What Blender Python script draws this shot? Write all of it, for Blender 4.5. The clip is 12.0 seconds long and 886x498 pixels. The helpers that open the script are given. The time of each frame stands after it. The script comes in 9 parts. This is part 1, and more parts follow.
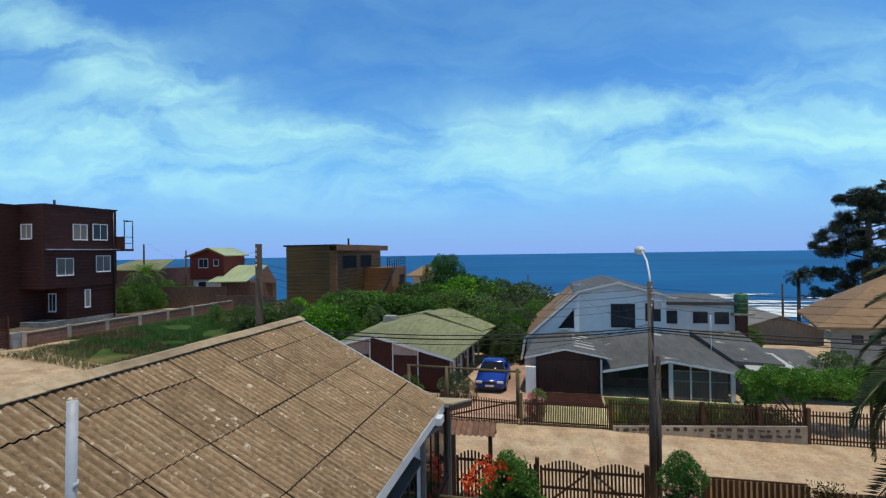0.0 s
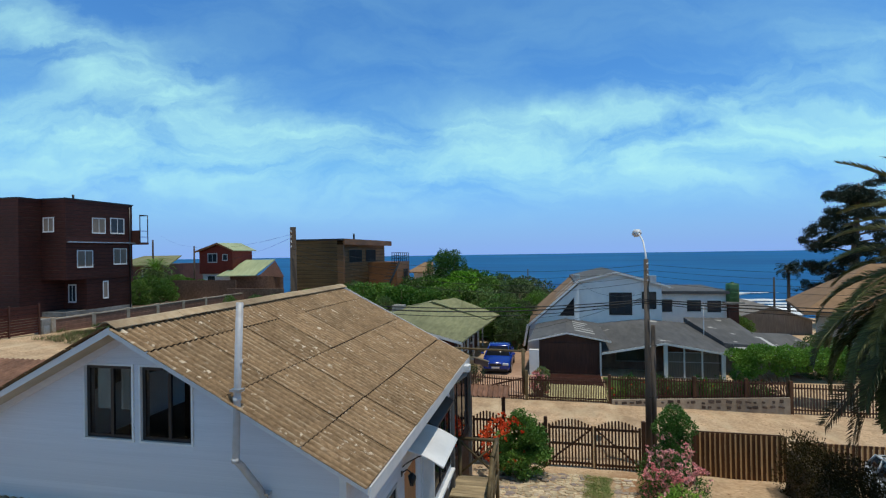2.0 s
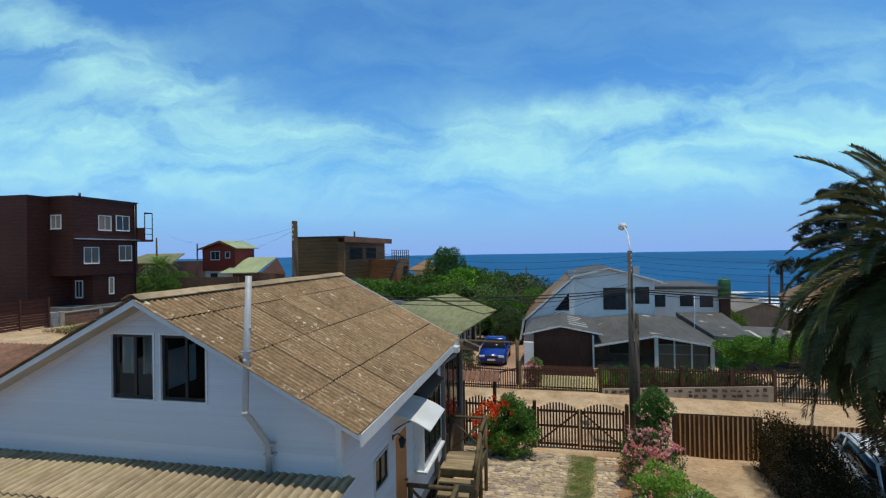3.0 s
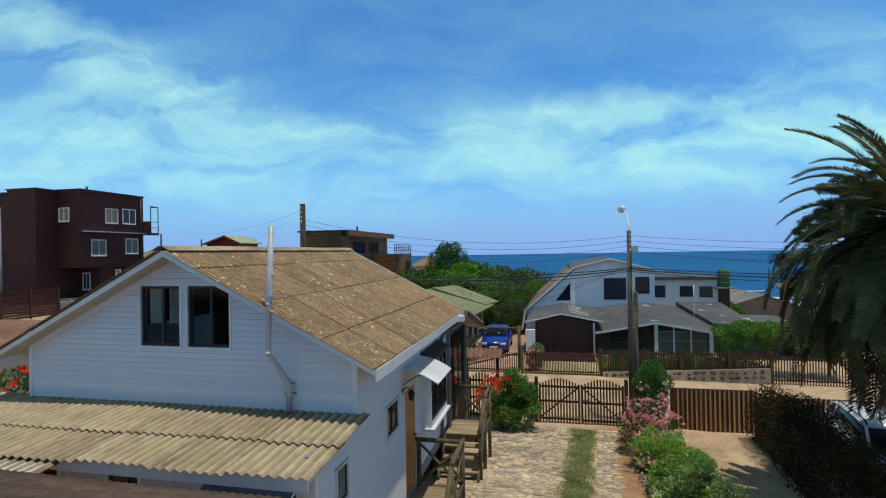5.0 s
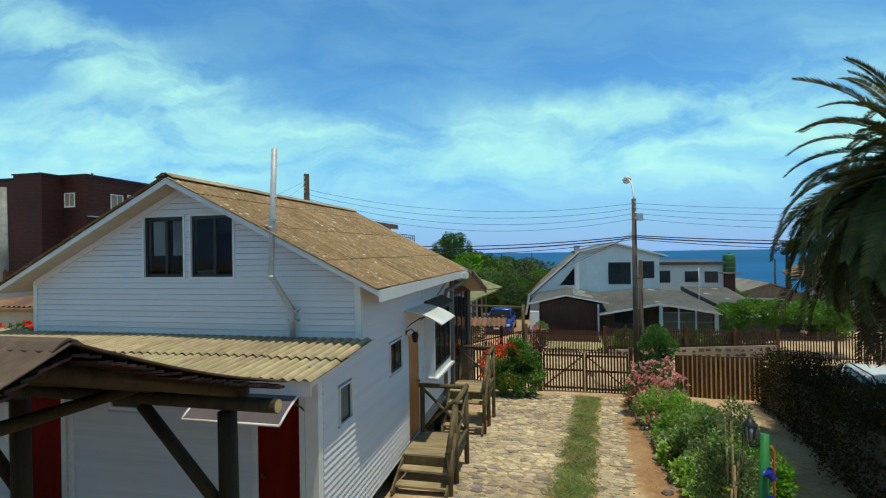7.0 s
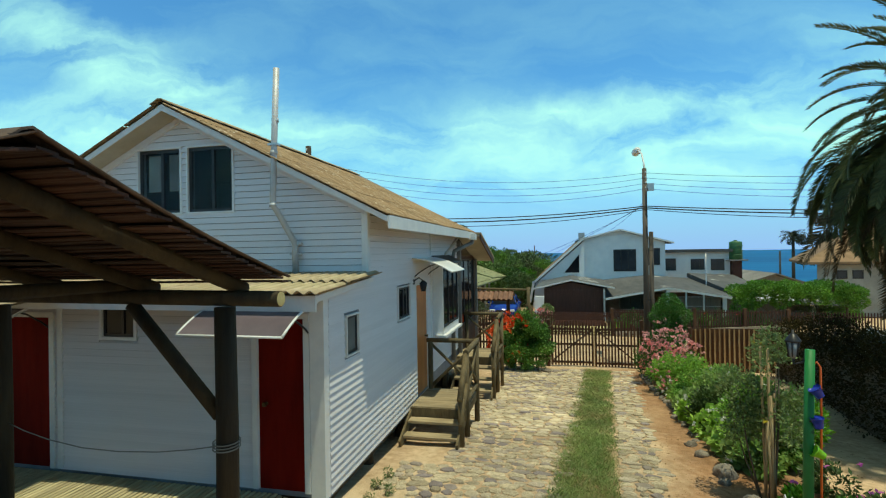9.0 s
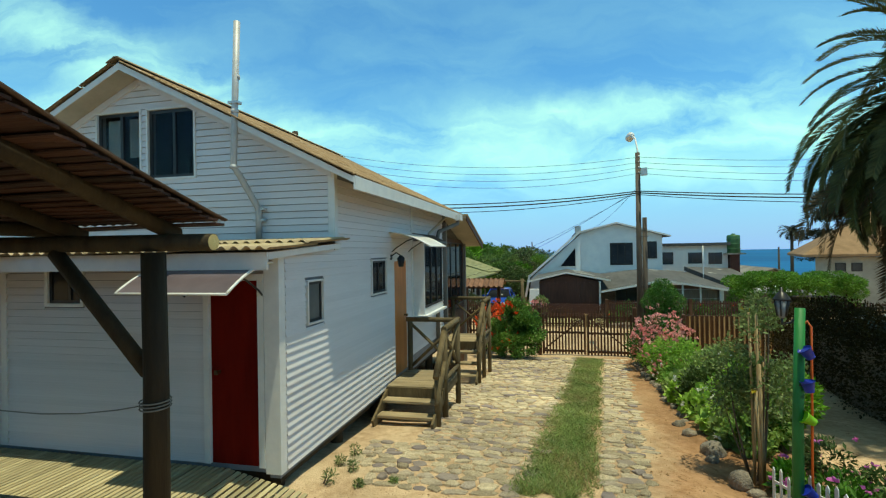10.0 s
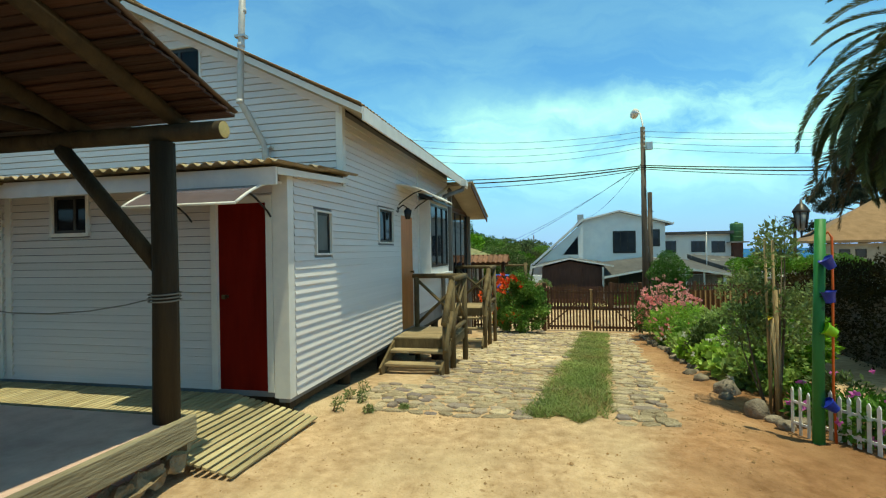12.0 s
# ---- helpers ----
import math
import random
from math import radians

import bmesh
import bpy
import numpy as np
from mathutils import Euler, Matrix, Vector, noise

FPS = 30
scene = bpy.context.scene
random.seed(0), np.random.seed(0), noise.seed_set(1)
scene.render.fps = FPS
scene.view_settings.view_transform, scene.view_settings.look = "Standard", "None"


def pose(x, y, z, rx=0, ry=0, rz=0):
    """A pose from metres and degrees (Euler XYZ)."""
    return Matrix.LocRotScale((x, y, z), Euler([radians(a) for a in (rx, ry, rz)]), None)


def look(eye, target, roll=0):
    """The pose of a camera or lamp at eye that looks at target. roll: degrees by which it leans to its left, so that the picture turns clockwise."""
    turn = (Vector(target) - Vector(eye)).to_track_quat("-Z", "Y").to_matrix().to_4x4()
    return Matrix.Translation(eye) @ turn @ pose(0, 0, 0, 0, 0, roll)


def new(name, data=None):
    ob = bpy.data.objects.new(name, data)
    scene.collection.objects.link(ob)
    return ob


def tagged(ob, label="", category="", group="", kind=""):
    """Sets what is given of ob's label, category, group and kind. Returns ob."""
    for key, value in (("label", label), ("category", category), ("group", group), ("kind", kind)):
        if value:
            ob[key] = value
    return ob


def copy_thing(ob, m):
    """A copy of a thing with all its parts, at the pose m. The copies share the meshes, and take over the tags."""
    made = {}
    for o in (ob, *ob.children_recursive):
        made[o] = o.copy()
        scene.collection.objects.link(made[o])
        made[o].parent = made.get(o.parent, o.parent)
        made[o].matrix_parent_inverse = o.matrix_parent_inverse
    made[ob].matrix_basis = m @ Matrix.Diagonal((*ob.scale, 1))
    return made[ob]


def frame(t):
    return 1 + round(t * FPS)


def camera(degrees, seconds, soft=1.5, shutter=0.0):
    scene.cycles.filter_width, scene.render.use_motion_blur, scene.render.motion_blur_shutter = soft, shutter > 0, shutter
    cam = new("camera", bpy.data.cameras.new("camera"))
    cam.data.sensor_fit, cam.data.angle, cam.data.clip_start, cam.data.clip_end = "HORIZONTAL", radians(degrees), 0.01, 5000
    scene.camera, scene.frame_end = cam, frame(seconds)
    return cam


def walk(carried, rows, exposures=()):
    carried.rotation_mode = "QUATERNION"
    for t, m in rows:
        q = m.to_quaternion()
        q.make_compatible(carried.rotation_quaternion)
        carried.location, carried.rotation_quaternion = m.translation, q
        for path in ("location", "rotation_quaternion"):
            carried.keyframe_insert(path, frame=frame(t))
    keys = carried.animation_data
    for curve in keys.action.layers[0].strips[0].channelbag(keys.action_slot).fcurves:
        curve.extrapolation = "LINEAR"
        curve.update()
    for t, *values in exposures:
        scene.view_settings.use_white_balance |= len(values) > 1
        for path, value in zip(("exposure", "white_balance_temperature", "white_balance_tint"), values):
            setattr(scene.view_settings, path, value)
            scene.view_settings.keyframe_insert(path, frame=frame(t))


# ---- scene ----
cam = camera(83.3, 12.0, soft=1.2)
METRES, EYE, TILT, LEAN, TURN = 8.0, 6.7, 0.0, 0.0, 12.4
ROWS = [
    (0.0, 0.0, 0.0, 0.0, 0.01, 0.35, 0.85),
    (0.5, -0.0071, -0.0097, -0.0227, -0.01, 0.38, 0.84),
    (1.0, -0.0321, -0.0733, -0.044, -0.3, 0.37, 0.81),
    (1.5, -0.0699, -0.1492, -0.0629, -0.36, 0.38, 0.84),
    (2.0, -0.0905, -0.2179, -0.0791, -0.35, 0.37, 0.88),
    (2.5, -0.0631, -0.278, -0.098, -0.31, 0.37, 0.88),
    (3.0, -0.0592, -0.3276, -0.1131, -0.19, 0.34, 0.89),
    (5.0, -0.0743, -0.391, -0.2025, -0.05, 0.39, 0.97),
    (5.5, -0.0512, -0.3869, -0.2356, 0.04, 0.37, 0.94),
    (6.0, -0.0425, -0.3863, -0.2761, 0.23, 0.31, 0.9),
    (6.5, -0.0532, -0.3885, -0.3085, 0.36, 0.24, 0.87),
    (7.0, -0.0764, -0.3845, -0.3398, 0.4, 0.25, 0.91),
    (9.0, -0.0986, -0.3298, -0.467, 0.51, 0.33, 0.94),
    (9.5, -0.0709, -0.2998, -0.4968, 0.48, 0.3, 0.92),
    (10.0, -0.0532, -0.2811, -0.5248, 0.49, 0.3, 0.97),
    (10.5, -0.0484, -0.2743, -0.5595, 0.48, 0.28, 0.99),
    (11.0, -0.0517, -0.2735, -0.5792, 0.5, 0.25, 0.97),
    (11.5, -0.0603, -0.2744, -0.6006, 0.54, 0.23, 0.97),
    (12.0, -0.0689, -0.2698, -0.6263, 0.58, 0.23, 1.02),
]
walk(cam, [(t, pose(0, 0, EYE, TILT, LEAN, TURN) @ pose(METRES * x, METRES * y, METRES * z, 90 + pitch, roll, yaw)) for t, x, y, z, yaw, pitch, roll in ROWS],
     [(0.0, -0.68, 6500, 10), (3.0, -0.72, 6620, 8), (5.5, -0.69, 6700, 5), (6.5, -0.58, 7150, 0), (7.5, -0.48, 7300, -4), (9.5, -0.33, 7700, -11), (12.0, -0.15, 8400, -11)])

# ---- world, sun ----
SUN = Vector((0.182, -0.10, 1.0)).normalized()
world = bpy.data.worlds.new("sky")
scene.world = world
world.use_nodes = True
wn, wl = world.node_tree.nodes, world.node_tree.links
wn.clear()
sky = wn.new("ShaderNodeTexSky")
sky.sky_type = "NISHITA"
sky.sun_disc = False
sky.sun_elevation = math.asin(SUN.z)
sky.sun_rotation = math.atan2(SUN.x, SUN.y)
sky.altitude = 30
sky.air_density = 1.0
sky.dust_density = 0.6
sky.ozone_density = 2.2
wtc = wn.new("ShaderNodeTexCoord")


def wnode(kind, **kw):
    n = wn.new(kind)
    for k, v in kw.items():
        n.inputs[k].default_value = v
    return n


# cirrus on a far upright sheet over the sea: sideways and upward slopes of the direction
wsep = wnode("ShaderNodeSeparateXYZ")
wl.new(wtc.outputs["Generated"], wsep.inputs[0])


def wmath(op, p, q, r=None):
    n = wn.new("ShaderNodeMath")
    n.operation = op
    for i, val in enumerate((p, q, r)):
        if val is None:
            continue
        if isinstance(val, (int, float)):
            n.inputs[i].default_value = val
        else:
            wl.new(val, n.inputs[i])
    return n.outputs[0]


ahead = wmath("ADD", wmath("MULTIPLY", wsep.outputs["X"], -0.2147), wmath("MULTIPLY", wsep.outputs["Y"], 0.9767))
aside = wmath("ADD", wmath("MULTIPLY", wsep.outputs["X"], 0.9767), wmath("MULTIPLY", wsep.outputs["Y"], 0.2147))
near_ = wmath("MAXIMUM", wmath("ABSOLUTE", ahead, 0.0), 0.12)
wcmb = wnode("ShaderNodeCombineXYZ")
wl.new(wmath("DIVIDE", aside, near_), wcmb.inputs[0])
wl.new(wmath("DIVIDE", wsep.outputs["Z"], near_), wcmb.inputs[1])
wwarp = wnode("ShaderNodeTexNoise", Scale=3.2, Detail=6.0, Roughness=0.6)
wl.new(wcmb.outputs[0], wwarp.inputs["Vector"])
wws = wn.new("ShaderNodeVectorMath")
wws.operation = "SUBTRACT"
wws.inputs[1].default_value = (0.5, 0.5, 0.5)
wl.new(wwarp.outputs["Color"], wws.inputs[0])
wwm = wn.new("ShaderNodeVectorMath")
wwm.operation = "MULTIPLY_ADD"
wwm.inputs[1].default_value = (0.34, 0.17, 0.0)
wl.new(wws.outputs[0], wwm.inputs[0])
wl.new(wcmb.outputs[0], wwm.inputs[2])
# soft cloud banks: centre, half length and half height, slant in degrees, weight
veil = None
for cx, cy, hl, hh, slant, wt in ((-0.88, 0.19, 0.42, 0.13, 0, 0.62), (-0.50, 0.29, 0.42, 0.08, -28, 0.55), (-0.10, 0.18, 0.60, 0.085, 2, 0.52), (0.30, 0.23, 0.40, 0.07, 10, 0.48), (0.80, 0.22, 0.40, 0.085, 4, 0.62),
                                  (-0.30, 0.11, 0.70, 0.06, 0, 0.32), (0.80, 0.12, 0.34, 0.05, 0, 0.38), (-0.85, 0.42, 0.50, 0.12, -22, 0.12), (0.85, 0.38, 0.45, 0.08, 14, 0.16)):
    bank = wnode("ShaderNodeMapping", Location=(cx, cy, 0), Rotation=(0, 0, radians(slant)), Scale=(hl, hh, 1))
    bank.vector_type = "TEXTURE"
    wl.new(wwm.outputs[0], bank.inputs[0])
    far_ = wn.new("ShaderNodeVectorMath")
    far_.operation = "LENGTH"
    wl.new(bank.outputs[0], far_.inputs[0])
    soft_ = wn.new("ShaderNodeMapRange")
    soft_.interpolation_type = "SMOOTHERSTEP"
    soft_.inputs["From Min"].default_value, soft_.inputs["From Max"].default_value = 1.75, 0.0
    soft_.inputs["To Max"].default_value = wt
    wl.new(far_.outputs["Value"], soft_.inputs["Value"])
    veil = soft_.outputs[0] if veil is None else wmath("ADD", veil, soft_.outputs[0])
wmap = wnode("ShaderNodeMapping", Rotation=(0, 0, radians(-9)), Scale=(1.3, 4.6, 1.0), Location=(0.35, 0.2, 0))
wl.new(wwm.outputs[0], wmap.inputs[0])
wno = wnode("ShaderNodeTexNoise", Scale=2.1, Detail=8.0, Roughness=0.58, Distortion=0.5)
wl.new(wmap.outputs[0], wno.inputs["Vector"])
wst = wn.new("ShaderNodeMapRange")
wst.inputs["From Min"].default_value, wst.inputs["From Max"].default_value = 0.35, 0.65
wst.inputs["To Min"].default_value, wst.inputs["To Max"].default_value = 0.12, 1.30
wl.new(wno.outputs["Fac"], wst.inputs["Value"])
wmul = wn.new("ShaderNodeMath")
wmul.operation = "MULTIPLY"
wmul.use_clamp = True
wl.new(wmath("MINIMUM", wmath("ADD", veil, 0.10), 0.62), wmul.inputs[0])
wl.new(wst.outputs[0], wmul.inputs[1])
wmix = wn.new("ShaderNodeMix")
wmix.data_type = "RGBA"
wmix.inputs["B"].default_value = (8.4, 15.7, 15.2, 1)
wtint = wn.new("ShaderNodeMix")
wtint.data_type = "RGBA"
wtint.blend_type = "MULTIPLY"
wtint.inputs["Factor"].default_value = 1.0
wzen = wn.new("ShaderNodeMapRange")
wzen.inputs["From Min"].default_value, wzen.inputs["From Max"].default_value = 0.48, 0.95
wzen.inputs["To Min"].default_value, wzen.inputs["To Max"].default_value = 1.0, 0.28
wl.new(wsep.outputs["Z"], wzen.inputs["Value"])
wzm = wn.new("ShaderNodeMix")
wzm.data_type, wzm.blend_type = "RGBA", "MULTIPLY"
wzm.inputs["Factor"].default_value = 1.0
wza = wn.new("ShaderNodeMix")  # whiter round the high sun
wza.data_type = "RGBA"
wza.inputs["A"].default_value, wza.inputs["B"].default_value = (0.78, 1.78, 2.66, 1), (1.50, 1.38, 1.12, 1)
wzr = wn.new("ShaderNodeMapRange")
wzr.inputs["From Min"].default_value, wzr.inputs["From Max"].default_value = 0.47, 0.72
wl.new(wsep.outputs["Z"], wzr.inputs["Value"])
wl.new(wzr.outputs[0], wza.inputs["Factor"])
wl.new(wza.outputs["Result"], wzm.inputs["A"])
wl.new(wzen.outputs[0], wzm.inputs["B"])
wl.new(wzm.outputs["Result"], wtint.inputs["B"])
wl.new(sky.outputs[0], wtint.inputs["A"])
# blue haze low over the sea
whz = wn.new("ShaderNodeMapRange")
whz.inputs["From Min"].default_value, whz.inputs["From Max"].default_value = 0.17, 0.0
whz.inputs["To Min"].default_value, whz.inputs["To Max"].default_value = 0.0, 0.95
wl.new(wsep.outputs["Z"], whz.inputs["Value"])
whm = wn.new("ShaderNodeMix")
whm.data_type = "RGBA"
whm.inputs["B"].default_value = (4.2, 7.2, 14.6, 1)
wl.new(whz.outputs[0], whm.inputs["Factor"])
wl.new(wtint.outputs["Result"], whm.inputs["A"])
wl.new(whm.outputs["Result"], wmix.inputs["A"])
wfade = wn.new("ShaderNodeMapRange")
wfade.inputs["From Min"].default_value, wfade.inputs["From Max"].default_value = 0.04, 0.15
wl.new(wsep.outputs["Z"], wfade.inputs["Value"])
wmul2 = wn.new("ShaderNodeMath")
wmul2.operation = "MULTIPLY"
wl.new(wmul.outputs[0], wmul2.inputs[0])
wl.new(wfade.outputs[0], wmul2.inputs[1])
wl.new(wmul2.outputs[0], wmix.inputs["Factor"])
wbg = wnode("ShaderNodeBackground", Strength=0.10)
wl.new(wmix.outputs["Result"], wbg.inputs["Color"])
wout = wn.new("ShaderNodeOutputWorld")
wl.new(wbg.outputs[0], wout.inputs[0])

sun = new("sun", bpy.data.lights.new("sun", "SUN"))
sun.data.energy, sun.data.angle, sun.data.color = 4.6, radians(0.55), (1.0, 0.95, 0.85)
sun.matrix_world = look(SUN * 50, (0, 0, 0))


# ---- materials ----
def mat(name, c1, c2, rough=0.7, scale=6.0, bump=0.15, metal=0.0, stretch=(1, 1, 1), big=0.35, rand=0.0, spec=0.4, detail=6.0,
        spots=None, bands=None, fine=4.0, c3=None, trans=0.0, crest=0.0, patch=None, loam=None):
    """A surface with two scales of variation. spots: (colour, scale, threshold); bands: (axis scale vector, depth) for board joints."""
    m = bpy.data.materials.new(name)
    m.use_nodes = True
    n, l = m.node_tree.nodes, m.node_tree.links
    b = n["Principled BSDF"]
    b.inputs["Roughness"].default_value, b.inputs["Metallic"].default_value = rough, metal
    b.inputs["Specular IOR Level"].default_value = spec
    tc = n.new("ShaderNodeTexCoord")
    mp = n.new("ShaderNodeMapping")
    mp.inputs["Scale"].default_value = stretch
    vec = tc.outputs["Object"]
    if rand:
        oo = n.new("ShaderNodeObjectInfo")
        ov = n.new("ShaderNodeMath")
        ov.operation = "MULTIPLY"
        ov.inputs[1].default_value = 61.7
        l.new(oo.outputs["Random"], ov.inputs[0])
        oc = n.new("ShaderNodeCombineXYZ")
        l.new(ov.outputs[0], oc.inputs["X"])
        l.new(ov.outputs[0], oc.inputs["Y"])
        oa = n.new("ShaderNodeVectorMath")
        oa.operation = "ADD"
        l.new(vec, oa.inputs[0])
        l.new(oc.outputs[0], oa.inputs[1])
        vec = oa.outputs[0]
    l.new(vec, mp.inputs[0])
    n1 = n.new("ShaderNodeTexNoise")
    n1.inputs["Scale"].default_value, n1.inputs["Detail"].default_value, n1.inputs["Roughness"].default_value = scale, detail, 0.62
    l.new(mp.outputs[0], n1.inputs["Vector"])
    rp = n.new("ShaderNodeValToRGB")
    rp.color_ramp.elements[0].position, rp.color_ramp.elements[1].position = 0.32, 0.68
    rp.color_ramp.elements[0].color, rp.color_ramp.elements[1].color = (*c1, 1), (*c2, 1)
    l.new(n1.outputs["Fac"], rp.inputs[0])
    col = rp.outputs[0]
    n2 = n.new("ShaderNodeTexNoise")
    n2.inputs["Scale"].default_value, n2.inputs["Detail"].default_value = scale / 9.0, 3.0
    l.new(vec, n2.inputs["Vector"])
    mr = n.new("ShaderNodeMapRange")
    mr.inputs["From Min"].default_value, mr.inputs["From Max"].default_value = 0.3, 0.7
    mr.inputs["To Min"].default_value, mr.inputs["To Max"].default_value = 1.0 - big, 1.0 + big * 0.5
    l.new(n2.outputs["Fac"], mr.inputs["Value"])
    hsv = n.new("ShaderNodeHueSaturation")
    l.new(col, hsv.inputs["Color"])
    if rand:
        oi = n.new("ShaderNodeObjectInfo")
        ge = n.new("ShaderNodeNewGeometry")
        ad = n.new("ShaderNodeMath")
        ad.operation = "ADD"
        l.new(oi.outputs["Random"], ad.inputs[0])
        l.new(ge.outputs["Random Per Island"], ad.inputs[1])
        fr = n.new("ShaderNodeMath")
        fr.operation = "FRACT"
        l.new(ad.outputs[0], fr.inputs[0])
        m2 = n.new("ShaderNodeMapRange")
        m2.inputs["To Min"].default_value, m2.inputs["To Max"].default_value = 1.0 - rand, 1.0 + rand
        l.new(fr.outputs[0], m2.inputs["Value"])
        mu = n.new("ShaderNodeMath")
        mu.operation = "MULTIPLY"
        l.new(mr.outputs[0], mu.inputs[0])
        l.new(m2.outputs[0], mu.inputs[1])
        l.new(mu.outputs[0], hsv.inputs["Value"])
        if c3:
            mx3 = n.new("ShaderNodeMix")
            mx3.data_type = "RGBA"
            st = n.new("ShaderNodeMapRange")
            st.inputs["From Min"].default_value, st.inputs["From Max"].default_value = 0.55, 0.95
            l.new(fr.outputs[0], st.inputs["Value"])
            l.new(st.outputs[0], mx3.inputs["Factor"])
            l.new(col, mx3.inputs["A"])
            mx3.inputs["B"].default_value = (*c3, 1)
            l.new(mx3.outputs["Result"], hsv.inputs["Color"])
    else:
        l.new(mr.outputs[0], hsv.inputs["Value"])
    col = hsv.outputs[0]
    if patch:  # broad soft patches of another colour: (colour, scale, lo, hi, stretch)
        pp = n.new("ShaderNodeMapping")
        pp.inputs["Scale"].default_value = patch[4]
        l.new(vec, pp.inputs[0])
        pk = n.new("ShaderNodeTexNoise")
        pk.inputs["Scale"].default_value, pk.inputs["Detail"].default_value = patch[1], 7.0
        l.new(pp.outputs[0], pk.inputs["Vector"])
        pq = n.new("ShaderNodeMapRange")
        pq.inputs["From Min"].default_value, pq.inputs["From Max"].default_value = patch[2], patch[3]
        l.new(pk.outputs["Fac"], pq.inputs["Value"])
        pj = n.new("ShaderNodeMix")
        pj.data_type = "RGBA"
        l.new(pq.outputs[0], pj.inputs["Factor"])
        l.new(col, pj.inputs["A"])
        pj.inputs["B"].default_value = (*patch[0], 1)
        col = pj.outputs["Result"]
    if loam:  # browner trodden earth along the garden bed: two tints
        sx_ = n.new("ShaderNodeSeparateXYZ")
        l.new(tc.outputs["Object"], sx_.inputs[0])
        wn = n.new("ShaderNodeTexNoise")
        wn.inputs["Scale"].default_value, wn.inputs["Detail"].default_value, wn.inputs["Roughness"].default_value = 1.6, 8.0, 0.68

        def calc(op, p, q):
            k = n.new("ShaderNodeMath")
            k.operation = op
            for i, val in enumerate((p, q)):
                if isinstance(val, (int, float)):
                    k.inputs[i].default_value = val
                else:
                    l.new(val, k.inputs[i])
            return k.outputs[0]

        def ramp(value, lo, hi):
            k = n.new("ShaderNodeMapRange")
            k.interpolation_type = "SMOOTHSTEP"
            k.inputs["From Min"].default_value, k.inputs["From Max"].default_value = lo, hi
            l.new(value, k.inputs["Value"])
            return k.outputs[0]

        l.new(tc.outputs["Object"], wn.inputs["Vector"])
        edge = calc("MINIMUM", calc("MULTIPLY_ADD", sx_.outputs["Y"], 0.25), calc("MULTIPLY_ADD", sx_.outputs["Y"], 0.015))
        for k, off in zip([nd for nd in n if nd.type == "MATH" and nd.operation == "MULTIPLY_ADD"], (0.13, 1.19)):
            k.inputs[2].default_value = off
        away = calc("ADD", calc("SUBTRACT", sx_.outputs["X"], edge), calc("MULTIPLY", calc("SUBTRACT", wn.outputs["Fac"], 0.5), 1.3))
        inside = calc("MULTIPLY", calc("SUBTRACT", 1.0, ramp(sx_.outputs["X"], 2.8, 3.4)), calc("SUBTRACT", 1.0, ramp(sx_.outputs["Y"], 14.0, 15.5)))
        for tint, lo, hi in ((loam[0], -0.25, 0.45), (loam[1], 0.55, 1.15)):
            lm = n.new("ShaderNodeMix")
            lm.data_type, lm.blend_type = "RGBA", "MULTIPLY"
            l.new(calc("MULTIPLY", ramp(away, lo, hi), inside), lm.inputs["Factor"])
            l.new(col, lm.inputs["A"])
            lm.inputs["B"].default_value = (*tint, 1)
            col = lm.outputs["Result"]
    if spots:
        sc, sscale, thr = spots[:3]
        n3 = n.new("ShaderNodeTexNoise")
        n3.inputs["Scale"].default_value, n3.inputs["Detail"].default_value = sscale, 5.0
        l.new(vec, n3.inputs["Vector"])
        r3 = n.new("ShaderNodeMapRange")
        r3.inputs["From Min"].default_value, r3.inputs["From Max"].default_value = thr, thr + 0.05
        l.new(n3.outputs["Fac"], r3.inputs["Value"])
        fac = r3.outputs[0]
        if len(spots) > 3:  # spots gathered in patches
            n4 = n.new("ShaderNodeTexNoise")
            n4.inputs["Scale"].default_value, n4.inputs["Detail"].default_value = spots[3], 2.0
            l.new(vec, n4.inputs["Vector"])
            r4 = n.new("ShaderNodeMapRange")
            r4.inputs["From Min"].default_value, r4.inputs["From Max"].default_value = 0.47, 0.60
            l.new(n4.outputs["Fac"], r4.inputs["Value"])
            f4 = n.new("ShaderNodeMath")
            f4.operation = "MULTIPLY"
            l.new(fac, f4.inputs[0])
            l.new(r4.outputs[0], f4.inputs[1])
            fac = f4.outputs[0]
        mx = n.new("ShaderNodeMix")
        mx.data_type = "RGBA"
        l.new(fac, mx.inputs["Factor"])
        l.new(col, mx.inputs["A"])
        mx.inputs["B"].default_value = (*sc, 1)
        col = mx.outputs["Result"]
    if crest:  # colour by height: paler crests and darker troughs of a corrugated sheet
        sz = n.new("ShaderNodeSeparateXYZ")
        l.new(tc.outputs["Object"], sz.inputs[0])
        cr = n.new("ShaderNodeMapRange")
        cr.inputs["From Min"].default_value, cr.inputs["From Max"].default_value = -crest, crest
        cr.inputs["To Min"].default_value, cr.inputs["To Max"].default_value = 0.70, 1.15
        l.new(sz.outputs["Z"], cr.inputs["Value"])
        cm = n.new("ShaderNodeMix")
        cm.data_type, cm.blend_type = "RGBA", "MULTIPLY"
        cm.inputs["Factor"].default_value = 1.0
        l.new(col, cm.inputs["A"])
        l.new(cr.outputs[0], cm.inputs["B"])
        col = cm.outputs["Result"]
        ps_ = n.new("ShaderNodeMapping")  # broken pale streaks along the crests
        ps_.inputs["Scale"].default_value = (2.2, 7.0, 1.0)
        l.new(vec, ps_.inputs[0])
